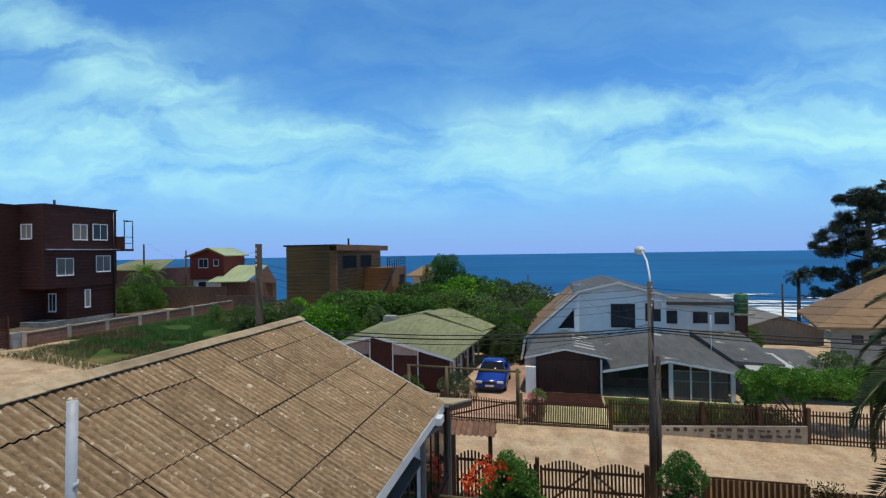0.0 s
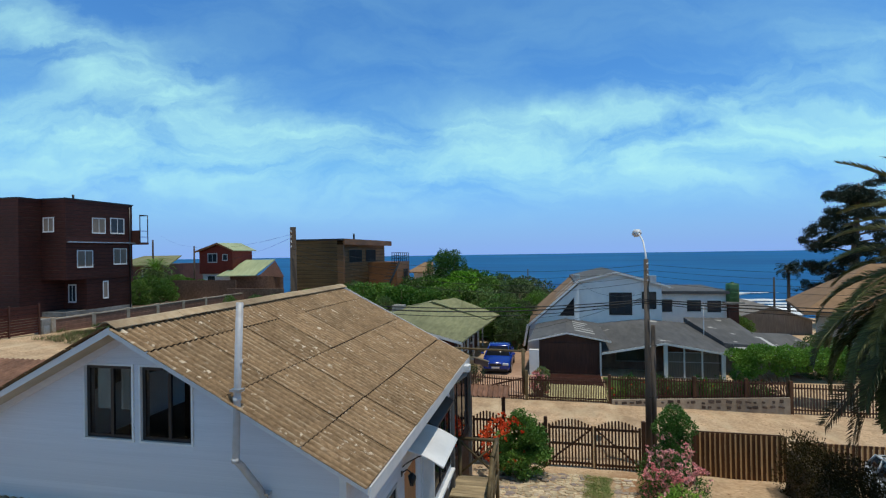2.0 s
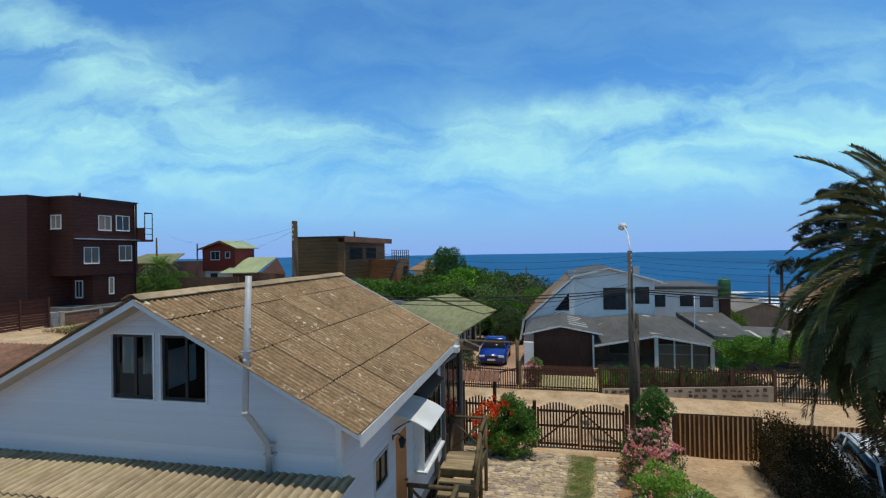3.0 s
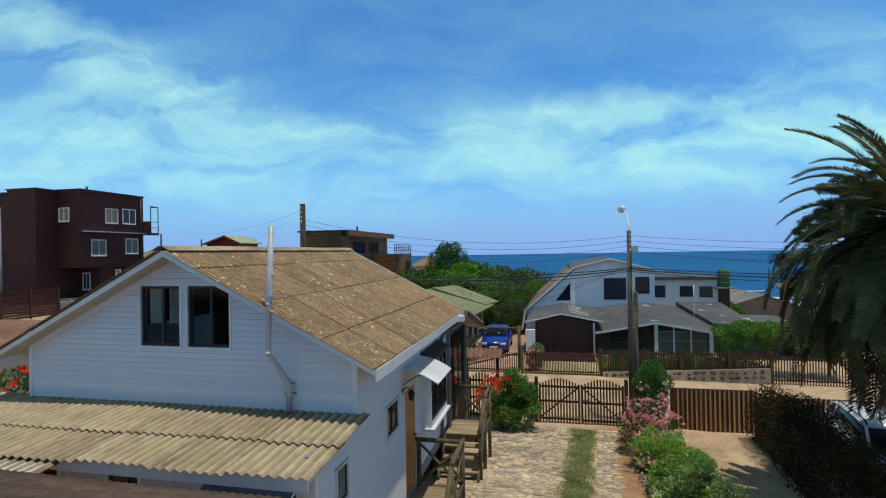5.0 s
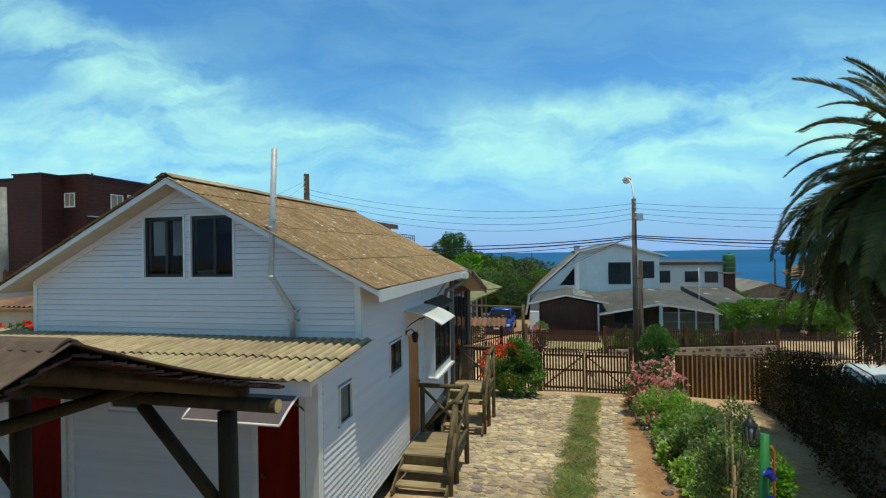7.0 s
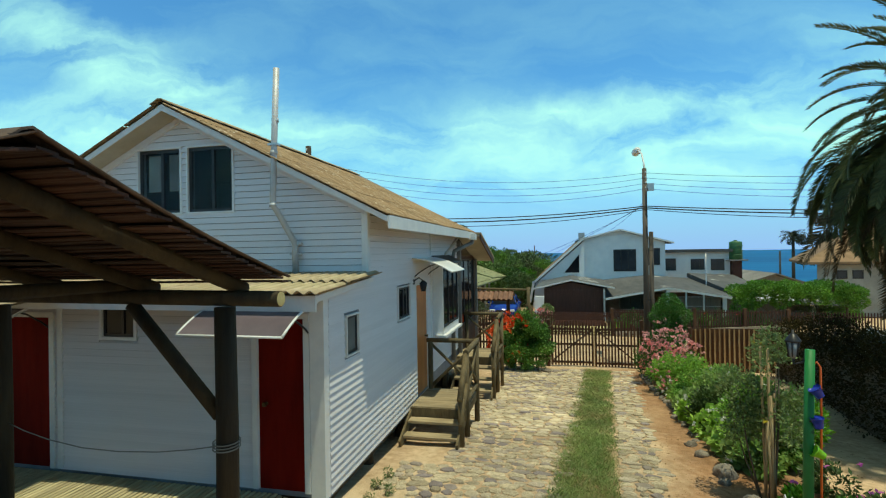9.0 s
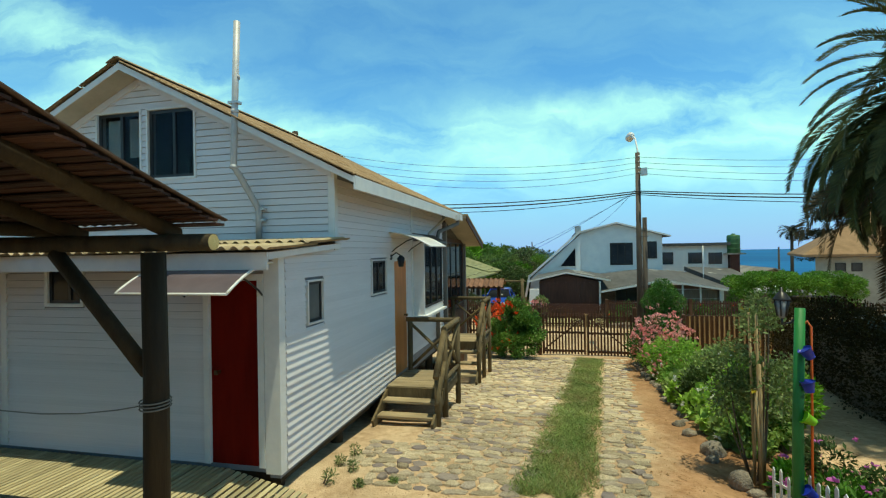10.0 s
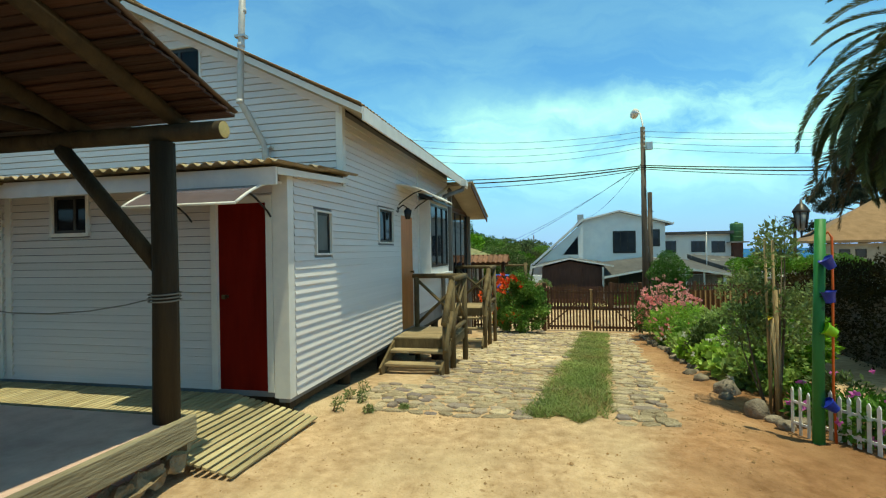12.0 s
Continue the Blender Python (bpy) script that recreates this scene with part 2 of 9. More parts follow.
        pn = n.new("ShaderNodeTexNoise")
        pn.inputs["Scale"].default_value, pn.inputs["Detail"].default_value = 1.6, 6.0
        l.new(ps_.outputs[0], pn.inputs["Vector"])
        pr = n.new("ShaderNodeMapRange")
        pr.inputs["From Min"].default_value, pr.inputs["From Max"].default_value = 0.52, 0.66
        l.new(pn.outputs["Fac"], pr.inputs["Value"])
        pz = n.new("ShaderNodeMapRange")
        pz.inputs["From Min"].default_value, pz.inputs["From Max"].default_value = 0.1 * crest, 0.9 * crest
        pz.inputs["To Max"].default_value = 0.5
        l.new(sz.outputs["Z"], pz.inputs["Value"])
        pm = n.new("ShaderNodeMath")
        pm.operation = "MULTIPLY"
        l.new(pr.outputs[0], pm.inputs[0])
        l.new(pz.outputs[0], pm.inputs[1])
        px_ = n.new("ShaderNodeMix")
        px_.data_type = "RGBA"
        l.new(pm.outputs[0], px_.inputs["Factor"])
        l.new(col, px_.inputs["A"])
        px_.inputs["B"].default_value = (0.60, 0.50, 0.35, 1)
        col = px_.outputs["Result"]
    l.new(col, b.inputs["Base Color"])
    height = None
    if bump:
        nb = n.new("ShaderNodeTexNoise")
        nb.inputs["Scale"].default_value, nb.inputs["Detail"].default_value = scale * fine, 5.0
        l.new(mp.outputs[0], nb.inputs["Vector"])
        height = nb.outputs["Fac"]
        bp = n.new("ShaderNodeBump")
        bp.inputs["Strength"].default_value, bp.inputs["Distance"].default_value = min(1.0, bump * 2), 0.02
        l.new(height, bp.inputs["Height"])
        l.new(bp.outputs[0], b.inputs["Normal"])
        last = bp
        if bands:
            wv = n.new("ShaderNodeTexWave")
            wv.wave_profile = "SAW"
            wv.bands_direction = bands[0]
            wv.inputs["Scale"].default_value = bands[1]
            wv.inputs["Distortion"].default_value = 0.0
            l.new(tc.outputs["Object"], wv.inputs["Vector"])
            b2 = n.new("ShaderNodeBump")
            b2.inputs["Strength"].default_value, b2.inputs["Distance"].default_value = 0.9, bands[2]
            l.new(wv.outputs["Fac"], b2.inputs["Height"])
            l.new(bp.outputs[0], b2.inputs["Normal"])
            l.new(b2.outputs[0], b.inputs["Normal"])
            jr = n.new("ShaderNodeMapRange")
            jr.inputs["From Min"].default_value, jr.inputs["From Max"].default_value = 0.05, 0.22
            jr.inputs["To Min"].default_value, jr.inputs["To Max"].default_value = 0.35, 1.0
            l.new(wv.outputs["Fac"], jr.inputs["Value"])
            jm = n.new("ShaderNodeMix")
            jm.data_type, jm.blend_type = "RGBA", "MULTIPLY"
            jm.inputs["Factor"].default_value = 1.0
            l.new(b.inputs["Base Color"].links[0].from_socket, jm.inputs["A"])
            l.new(jr.outputs[0], jm.inputs["B"])
            l.new(jm.outputs["Result"], b.inputs["Base Color"])
    if trans:
        b.inputs["Transmission Weight"].default_value = trans
    return m


def leafmat(name, c1, c2, rand=0.35, through_light=0.35, scale=1.2, tone=0.0, spec=0.35):
    m = mat(name, c1, c2, rough=0.5, scale=scale, bump=0, big=0.3, rand=rand, spec=spec)
    n, l = m.node_tree.nodes, m.node_tree.links
    b = n["Principled BSDF"]
    tr = n.new("ShaderNodeBsdfTranslucent")
    src = b.inputs["Base Color"].links[0].from_socket
    if tone:
        oi = n.new("ShaderNodeObjectInfo")
        hv = n.new("ShaderNodeHueSaturation")
        for k, lo, hi in (("Value", 1 - tone, 1 + tone), ("Hue", 0.5 - 0.05 * tone, 0.5 + 0.03 * tone), ("Saturation", 0.8, 1.1)):
            mr = n.new("ShaderNodeMapRange")
            mr.inputs["To Min"].default_value, mr.inputs["To Max"].default_value = lo, hi
            l.new(oi.outputs["Random"], mr.inputs["Value"])
            l.new(mr.outputs[0], hv.inputs[k])
        l.new(src, hv.inputs["Color"])
        src = hv.outputs[0]
        l.new(src, b.inputs["Base Color"])
    l.new(src, tr.inputs["Color"])
    mx = n.new("ShaderNodeMixShader")
    mx.inputs[0].default_value = through_light
    l.new(b.outputs[0], mx.inputs[1])
    l.new(tr.outputs[0], mx.inputs[2])
    l.new(mx.outputs[0], n["Material Output"].inputs[0])
    return m


M_dirt = mat("dirt", (0.40, 0.268, 0.158), (0.63, 0.457, 0.305), rough=0.95, scale=8, bump=0.6, big=0.28, detail=12, fine=5, spec=0.1,
             spots=((0.22, 0.125, 0.06), 14.0, 0.62, 0.9), patch=((0.66, 0.53, 0.36), 0.7, 0.48, 0.85, (1.6, 0.7, 1)), loam=((0.74, 0.60, 0.52), (0.72, 0.66, 0.62)))
M_soil = mat("soil", (0.29, 0.17, 0.085), (0.49, 0.32, 0.17), rough=0.95, scale=5, bump=0.6, fine=6, spec=0.1)
M_yard = mat("dull_yard_earth", (0.10, 0.072, 0.05), (0.19, 0.14, 0.10), rough=0.95, scale=1.5, bump=0.5, fine=8, spec=0.1)
M_field = mat("field_grass", (0.035, 0.075, 0.018), (0.075, 0.125, 0.032), rough=0.9, scale=1.3, bump=0.6, fine=12, spec=0.1,
              patch=((0.20, 0.15, 0.06), 0.35, 0.52, 0.70, (1, 1, 1)))
M_sea = mat("sea_water", (0.004, 0.082, 0.255), (0.009, 0.132, 0.33), rough=0.6, scale=0.012, bump=0.6, stretch=(0.25, 1, 1), fine=30, big=0.25, spec=0.08)
M_foam = mat("sea_foam", (0.7, 0.75, 0.78), (0.9, 0.93, 0.95), rough=0.9, scale=0.2, bump=0.1)
M_white = mat("white_siding_paint", (0.65, 0.628, 0.645), (0.745, 0.72, 0.735), rough=0.5, scale=3.5, bump=0.05, stretch=(1, 1, 6), big=0.07, rand=0.03)
M_whitewall = mat("white_render", (0.74, 0.75, 0.76), (0.83, 0.83, 0.82), rough=0.85, scale=2, bump=0.15, big=0.12)
# wall backing coloured dark so that the board gaps read as lap shadows
M_lapshade = mat("lap_shadow_backing", (0.20, 0.205, 0.225), (0.27, 0.275, 0.30), rough=0.9, scale=4, bump=0.1)
M_trim = mat("white_trim", (0.66, 0.67, 0.68), (0.76, 0.76, 0.75), rough=0.45, scale=5, bump=0.04, big=0.08)
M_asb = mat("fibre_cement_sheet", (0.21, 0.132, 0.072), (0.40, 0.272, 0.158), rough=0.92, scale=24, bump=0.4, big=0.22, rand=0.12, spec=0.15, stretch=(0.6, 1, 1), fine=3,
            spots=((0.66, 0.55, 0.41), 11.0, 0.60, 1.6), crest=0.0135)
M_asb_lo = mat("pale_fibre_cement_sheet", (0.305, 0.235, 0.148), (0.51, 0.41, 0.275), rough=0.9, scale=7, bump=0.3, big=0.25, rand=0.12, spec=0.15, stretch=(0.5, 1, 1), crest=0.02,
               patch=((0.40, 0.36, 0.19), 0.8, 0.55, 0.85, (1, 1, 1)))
M_ridge = mat("ridge_cap", (0.34, 0.24, 0.14), (0.52, 0.40, 0.26), rough=0.9, scale=6, bump=0.3)
M_pipe = mat("galvanised_flue", (0.42, 0.42, 0.42), (0.56, 0.56, 0.57), rough=0.55, scale=5, bump=0.05, metal=0.2, big=0.15)
M_pipedark = mat("dull_grey_downpipe", (0.15, 0.155, 0.16), (0.23, 0.235, 0.24), rough=0.6, scale=5, bump=0.05, metal=0.2)
M_reddoor = mat("red_door_paint", (0.125, 0.005, 0.003), (0.195, 0.010, 0.005), rough=0.75, spec=0.06, scale=6, bump=0.1, stretch=(1, 1, 0.15))
M_orange = mat("varnished_door", (0.46, 0.155, 0.036), (0.64, 0.25, 0.07), rough=0.45, scale=9, bump=0.1, stretch=(1, 1, 0.08))
M_black = mat("black_frame", (0.012, 0.012, 0.014), (0.025, 0.025, 0.028), rough=0.4, scale=8, bump=0.02)
M_darkglass = mat("dark_glass", (0.01, 0.012, 0.016), (0.02, 0.022, 0.028), rough=0.06, scale=2, bump=0, spec=0.18)
M_greyglass = mat("grey_far_glass", (0.030, 0.036, 0.045), (0.060, 0.068, 0.080), rough=0.08, scale=0.8, bump=0, spec=0.3)
M_drape = mat("drawn_cream_drape", (0.20, 0.165, 0.135), (0.30, 0.25, 0.205), rough=0.9, scale=3, bump=0.1, stretch=(5, 5, 0.3), big=0.25)
M_frost = mat("frosted_pane", (0.085, 0.10, 0.105), (0.15, 0.17, 0.172), rough=0.35, scale=3, bump=0, spec=0.3)
M_curtain = mat("grey_curtain", (0.50, 0.49, 0.46), (0.64, 0.62, 0.58), rough=0.9, scale=14, bump=0.2, stretch=(6, 6, 0.3))
M_room = mat("room_plaster", (0.012, 0.012, 0.012), (0.022, 0.021, 0.02), rough=0.9, scale=3, bump=0.05)
# timber colour darkened to include the shade under the pergola
M_log = mat("round_timber", (0.022, 0.014, 0.006), (0.056, 0.038, 0.016), rough=0.8, scale=7, bump=0.3, stretch=(1, 1, 0.12), big=0.25, rand=0.12)
M_logend = mat("sawn_log_end", (0.42, 0.33, 0.14), (0.55, 0.46, 0.22), rough=0.8, scale=12, bump=0.2)
M_rail = mat("weathered_rail", (0.085, 0.06, 0.028), (0.18, 0.135, 0.068), rough=0.8, scale=9, bump=0.3, stretch=(1, 1, 0.25), rand=0.15)
M_tread = mat("weathered_plank", (0.23, 0.175, 0.10), (0.38, 0.30, 0.185), rough=0.85, scale=8, bump=0.3, stretch=(0.15, 1, 1), rand=0.15)
M_slat = mat("deck_slat", (0.38, 0.31, 0.17), (0.55, 0.47, 0.28), rough=0.8, scale=9, bump=0.25, stretch=(1, 0.12, 1), rand=0.12)
M_deckdark = mat("grey_platform", (0.56, 0.375, 0.315), (0.74, 0.535, 0.46), rough=0.9, scale=4, bump=0.3)
M_fascia = mat("platform_edge_board", (0.20, 0.175, 0.115), (0.33, 0.29, 0.195), rough=0.8, scale=14, bump=0.35, stretch=(1, 0.1, 1))
# brown boards, with the shade of the underside put into their base colour
M_shadebrown = mat("shade_brown_pergola_board", (0.025, 0.010, 0.006), (0.068, 0.027, 0.016), rough=0.75, scale=7, bump=0.35, stretch=(0.12, 1, 1), rand=0.45)
M_onduline = mat("brown_corrugated_sheet", (0.085, 0.055, 0.042), (0.17, 0.12, 0.092), rough=0.85, scale=5, bump=0.25, big=0.3, spec=0.2)
M_canopy = mat("smoked_polycarbonate", (0.14, 0.11, 0.13), (0.19, 0.15, 0.17), rough=0.25, scale=2, bump=0, spec=0.5)
M_whiteplastic = mat("white_polycarbonate", (0.75, 0.75, 0.74), (0.85, 0.85, 0.83), rough=0.35, scale=4, bump=0.03)
M_gate = mat("brown_stained_picket", (0.055, 0.024, 0.012), (0.115, 0.052, 0.026), rough=0.7, scale=9, bump=0.2, stretch=(1, 1, 0.2), rand=0.2)
M_paling = mat("tan_paling", (0.44, 0.26, 0.115), (0.64, 0.42, 0.20), rough=0.75, scale=9, bump=0.2, stretch=(1, 1, 0.15), rand=0.15)
M_palingdark = mat("dark_paling", (0.07, 0.03, 0.013), (0.13, 0.058, 0.025), rough=0.75, scale=9, bump=0.2, stretch=(1, 1, 0.15), rand=0.15)
M_stone = mat("flagstone", (0.46, 0.365, 0.245), (0.78, 0.66, 0.47), rough=0.9, scale=7, bump=0.5, rand=0.42, big=0.3, c3=(0.21, 0.175, 0.168), spec=0.15)
M_rock = mat("garden_rock", (0.15, 0.125, 0.10), (0.34, 0.29, 0.235), rough=0.95, scale=11, bump=0.5, rand=0.25)
M_sandstone = mat("rough_sandstone", (0.20, 0.145, 0.085), (0.38, 0.29, 0.18), rough=0.95, scale=9, bump=0.6, rand=0.2)
M_pole = mat("grey_utility_pole", (0.08, 0.064, 0.052), (0.15, 0.122, 0.10), rough=0.9, scale=6, bump=0.3, stretch=(1, 1, 0.1))
M_poledark = mat("dark_utility_pole", (0.05, 0.035, 0.025), (0.10, 0.075, 0.055), rough=0.9, scale=6, bump=0.3, stretch=(1, 1, 0.1))
M_metal = mat("grey_metal", (0.45, 0.46, 0.47), (0.6, 0.6, 0.6), rough=0.4, metal=0.7, scale=8, bump=0.03)
M_palmbark = mat("palm_trunk_bark", (0.022, 0.013, 0.007), (0.06, 0.036, 0.02), rough=0.95, scale=9, bump=0.8, stretch=(1, 1, 0.5), spec=0.1)
M_skirt = mat("dry_brown_frond", (0.028, 0.017, 0.009), (0.075, 0.046, 0.024), rough=0.9, scale=6, bump=0.1, rand=0.4, spec=0.1)
M_brass = mat("dull_brass", (0.10, 0.07, 0.035), (0.17, 0.12, 0.06), rough=0.45, metal=0.8, scale=20, bump=0.05)
M_wire = mat("black_cable", (0.012, 0.012, 0.012), (0.025, 0.025, 0.025), rough=0.6, scale=8, bump=0)
M_brown = mat("brown_siding", (0.052, 0.012, 0.009), (0.110, 0.030, 0.020), rough=0.7, scale=2.5, bump=0.1, stretch=(1, 1, 8), bands=("Z", 1.05, 0.05))
M_brownlow = mat("brown_boards", (0.07, 0.024, 0.016), (0.11, 0.042, 0.028), rough=0.7, scale=3, bump=0.15, stretch=(8, 8, 1), big=0.2)
M_timber = mat("cedar_cladding", (0.17, 0.078, 0.025), (0.31, 0.155, 0.055), rough=0.7, scale=1.5, bump=0.15, stretch=(0.25, 0.25, 8), bands=("Z", 0.8, 0.05))
M_timber2 = mat("orange_cedar", (0.18, 0.072, 0.025), (0.29, 0.125, 0.045), rough=0.65, scale=2, bump=0.1, stretch=(0.3, 0.3, 6))
M_redboard = mat("dark_red_boards", (0.055, 0.010, 0.008), (0.10, 0.022, 0.016), rough=0.7, scale=3, bump=0.15, stretch=(6, 6, 0.5), big=0.2)
M_redhouse = mat("red_cladding", (0.20, 0.022, 0.012), (0.30, 0.045, 0.022), rough=0.7, scale=2, bump=0.1, stretch=(1, 1, 6))
M_greenroof = mat("green_sheet_roof", (0.30, 0.36, 0.20), (0.43, 0.49, 0.29), rough=0.7, scale=1.6, bump=0.2, stretch=(3, 0.4, 1), big=0.25)
M_mossroof = mat("mossy_sheet_roof", (0.15, 0.16, 0.075), (0.27, 0.27, 0.14), rough=0.85, scale=1.6, bump=0.3, stretch=(3, 0.5, 1), big=0.35)
M_greyroof = mat("grey_sheet_roof", (0.075, 0.075, 0.077), (0.125, 0.125, 0.125), rough=0.75, scale=1.4, bump=0.2, stretch=(2, 0.5, 1), big=0.3, spots=((0.40, 0.39, 0.37), 0.8, 0.66))
M_paleroof = mat("pale_sheet_roof", (0.38, 0.38, 0.37), (0.50, 0.50, 0.48), rough=0.6, scale=2, bump=0.2)
M_tanroof = mat("tan_roof", (0.22, 0.13, 0.065), (0.31, 0.19, 0.105), rough=0.85, scale=2, bump=0.2, big=0.2)
M_dullcream = mat("dull_cream_render", (0.31, 0.285, 0.24), (0.41, 0.375, 0.315), rough=0.9, scale=2, bump=0.15)
M_cream = mat("cream_render", (0.42, 0.38, 0.31), (0.54, 0.49, 0.41), rough=0.9, scale=2, bump=0.15)
M_greywood = mat("grey_boarding", (0.17, 0.155, 0.14), (0.28, 0.26, 0.24), rough=0.85, scale=4, bump=0.2, stretch=(4, 4, 0.3))
M_brick = mat("red_brick", (0.20, 0.10, 0.066), (0.33, 0.175, 0.12), rough=0.9, scale=5, bump=0.4, big=0.2, rand=0.2)
M_concrete = mat("concrete", (0.22, 0.21, 0.195), (0.36, 0.345, 0.32), rough=0.9, scale=3, bump=0.3)
M_felt = mat("dark_roof_underlay", (0.02, 0.014, 0.01), (0.045, 0.032, 0.022), rough=0.95, scale=6, bump=0.2)
M_dullwall = mat("dull_block_wall", (0.10, 0.06, 0.045), (0.18, 0.115, 0.085), rough=0.95, scale=4, bump=0.4, big=0.3)
M_pinkpanel = mat("pale_pink_panel", (0.42, 0.30, 0.27), (0.55, 0.41, 0.37), rough=0.85, scale=4, bump=0.1)
M_buff = mat("buff_concrete", (0.36, 0.29, 0.22), (0.50, 0.42, 0.33), rough=0.9, scale=4, bump=0.3)
M_porchwall = mat("brown_porch_wall", (0.15, 0.085, 0.06), (0.25, 0.15, 0.11), rough=0.8, scale=3, bump=0.1)
M_garage = mat("dark_brown_garage", (0.06, 0.022, 0.016), (0.10, 0.04, 0.028), rough=0.6, scale=4, bump=0.1, stretch=(4, 1, 0.3))
M_pave = mat("pale_forecourt", (0.68, 0.60, 0.30), (0.82, 0.74, 0.40), rough=0.9, scale=2, bump=0.1)
M_garagefill = mat("dark_garage_fill", (0.026, 0.010, 0.008), (0.055, 0.022, 0.016), rough=0.9, scale=3, bump=0.2, spec=0.1)
M_redpave = mat("red_tile_drive", (0.42, 0.25, 0.16), (0.54, 0.35, 0.24), rough=0.8, scale=3, bump=0.15)
M_tank = mat("green_tank", (0.05, 0.16, 0.06), (0.08, 0.22, 0.09), rough=0.5, scale=3, bump=0.05)
M_carblue = mat("blue_car_paint", (0.008, 0.045, 0.33), (0.012, 0.06, 0.40), rough=0.22, scale=1, bump=0, spec=0.6)
M_carwhite = mat("white_car_paint", (0.75, 0.76, 0.78), (0.80, 0.81, 0.82), rough=0.22, scale=1, bump=0, spec=0.6)
M_rubber = mat("tyre_rubber", (0.015, 0.015, 0.015), (0.03, 0.03, 0.03), rough=0.85, scale=8, bump=0.1)
M_lamp = mat("headlight_lens", (0.6, 0.62, 0.65), (0.75, 0.77, 0.8), rough=0.12, scale=8, bump=0)
M_lampglass = mat("grey_lantern_glass", (0.16, 0.17, 0.18), (0.24, 0.25, 0.26), rough=0.12, scale=8, bump=0)
M_greenpost = mat("green_painted_post", (0.015, 0.16, 0.035), (0.03, 0.24, 0.06), rough=0.55, scale=8, bump=0.15, stretch=(1, 1, 0.2), spots=((0.012, 0.08, 0.02), 6.0, 0.66))
M_bluepot = mat("blue_pot", (0.01, 0.035, 0.42), (0.016, 0.05, 0.55), rough=0.4, scale=6, bump=0.05)
M_limepot = mat("lime_pot", (0.22, 0.55, 0.02), (0.28, 0.65, 0.03), rough=0.45, scale=6, bump=0.05)
M_hose = mat("orange_hose", (0.65, 0.10, 0.015), (0.75, 0.14, 0.02), rough=0.5, scale=6, bump=0)
M_terra = mat("terracotta_tile", (0.17, 0.088, 0.056), (0.30, 0.16, 0.105), rough=0.85, scale=6, bump=0.3, rand=0.2)
M_bark = mat("bark", (0.10, 0.075, 0.05), (0.19, 0.145, 0.10), rough=0.95, scale=9, bump=0.6, stretch=(1, 1, 0.3))
M_stick = mat("cane_stick", (0.28, 0.20, 0.10), (0.42, 0.31, 0.17), rough=0.85, scale=9, bump=0.3, stretch=(1, 1, 0.15), rand=0.2)
M_straw = mat("dead_frond", (0.07, 0.047, 0.022), (0.14, 0.095, 0.045), rough=0.9, scale=6, bump=0.2, rand=0.2)
M_net = mat("black_net", (0.02, 0.02, 0.02), (0.035, 0.035, 0.035), rough=0.8, scale=8, bump=0)
M_whitepicket = mat("white_picket", (0.72, 0.72, 0.72), (0.82, 0.82, 0.82), rough=0.5, scale=8, bump=0.08, rand=0.05)
L_tree = leafmat("tree_leaf", (0.032, 0.098, 0.013), (0.12, 0.245, 0.034), tone=0.35, through_light=0.28)
L_tree2 = leafmat("shrub_leaf", (0.052, 0.145, 0.016), (0.185, 0.345, 0.043), tone=0.3, through_light=0.28)
L_olive = leafmat("olive_shrub_leaf", (0.045, 0.085, 0.022), (0.12, 0.17, 0.050), tone=0.3, through_light=0.25)
L_vine = leafmat("vine_leaf", (0.055, 0.16, 0.018), (0.19, 0.36, 0.048), through_light=0.3)
L_dark = leafmat("conifer_leaf", (0.008, 0.018, 0.008), (0.018, 0.034, 0.014), through_light=0.1)
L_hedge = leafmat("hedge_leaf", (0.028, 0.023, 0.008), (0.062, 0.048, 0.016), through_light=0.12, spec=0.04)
L_bed = leafmat("bed_leaf", (0.16, 0.31, 0.055), (0.36, 0.53, 0.12), tone=0.2, through_light=0.45)
L_squash = leafmat("broad_leaf", (0.20, 0.36, 0.06), (0.40, 0.56, 0.14), tone=0.15)
F_white = leafmat("white_petal", (0.75, 0.74, 0.68), (0.85, 0.84, 0.8), rand=0.05)
L_sage = leafmat("climber_leaf", (0.105, 0.175, 0.055), (0.27, 0.34, 0.13))
L_hib = leafmat("hibiscus_leaf", (0.032, 0.10, 0.018), (0.085, 0.20, 0.038))
L_hibis = leafmat("bright_hibiscus_leaf", (0.075, 0.19, 0.035), (0.22, 0.40, 0.08))
L_palm = leafmat("palm_leaflet", (0.045, 0.056, 0.014), (0.15, 0.16, 0.048), through_light=0.22)
L_grass = leafmat("grass_blade", (0.13, 0.21, 0.052), (0.29, 0.37, 0.12), through_light=0.3)
L_field = leafmat("field_grass_blade", (0.05, 0.125, 0.025), (0.12, 0.23, 0.055), through_light=0.4, rand=0.2)
L_weed = leafmat("brown_weed_blade", (0.10, 0.085, 0.035), (0.20, 0.165, 0.07), through_light=0.2)
L_dry = leafmat("dry_grass_blade", (0.24, 0.19, 0.07), (0.38, 0.31, 0.13), through_light=0.2)
F_red = leafmat("red_petal", (0.65, 0.02, 0.01), (0.8, 0.06, 0.02), rand=0.15)
F_orange = leafmat("orange_red_petal", (0.72, 0.05, 0.015), (0.88, 0.16, 0.04), rand=0.2)
F_pink = leafmat("pink_petal", (0.80, 0.22, 0.25), (0.95, 0.58, 0.56), rand=0.2)
F_violet = leafmat("violet_petal", (0.55, 0.10, 0.45), (0.70, 0.22, 0.60), rand=0.1)
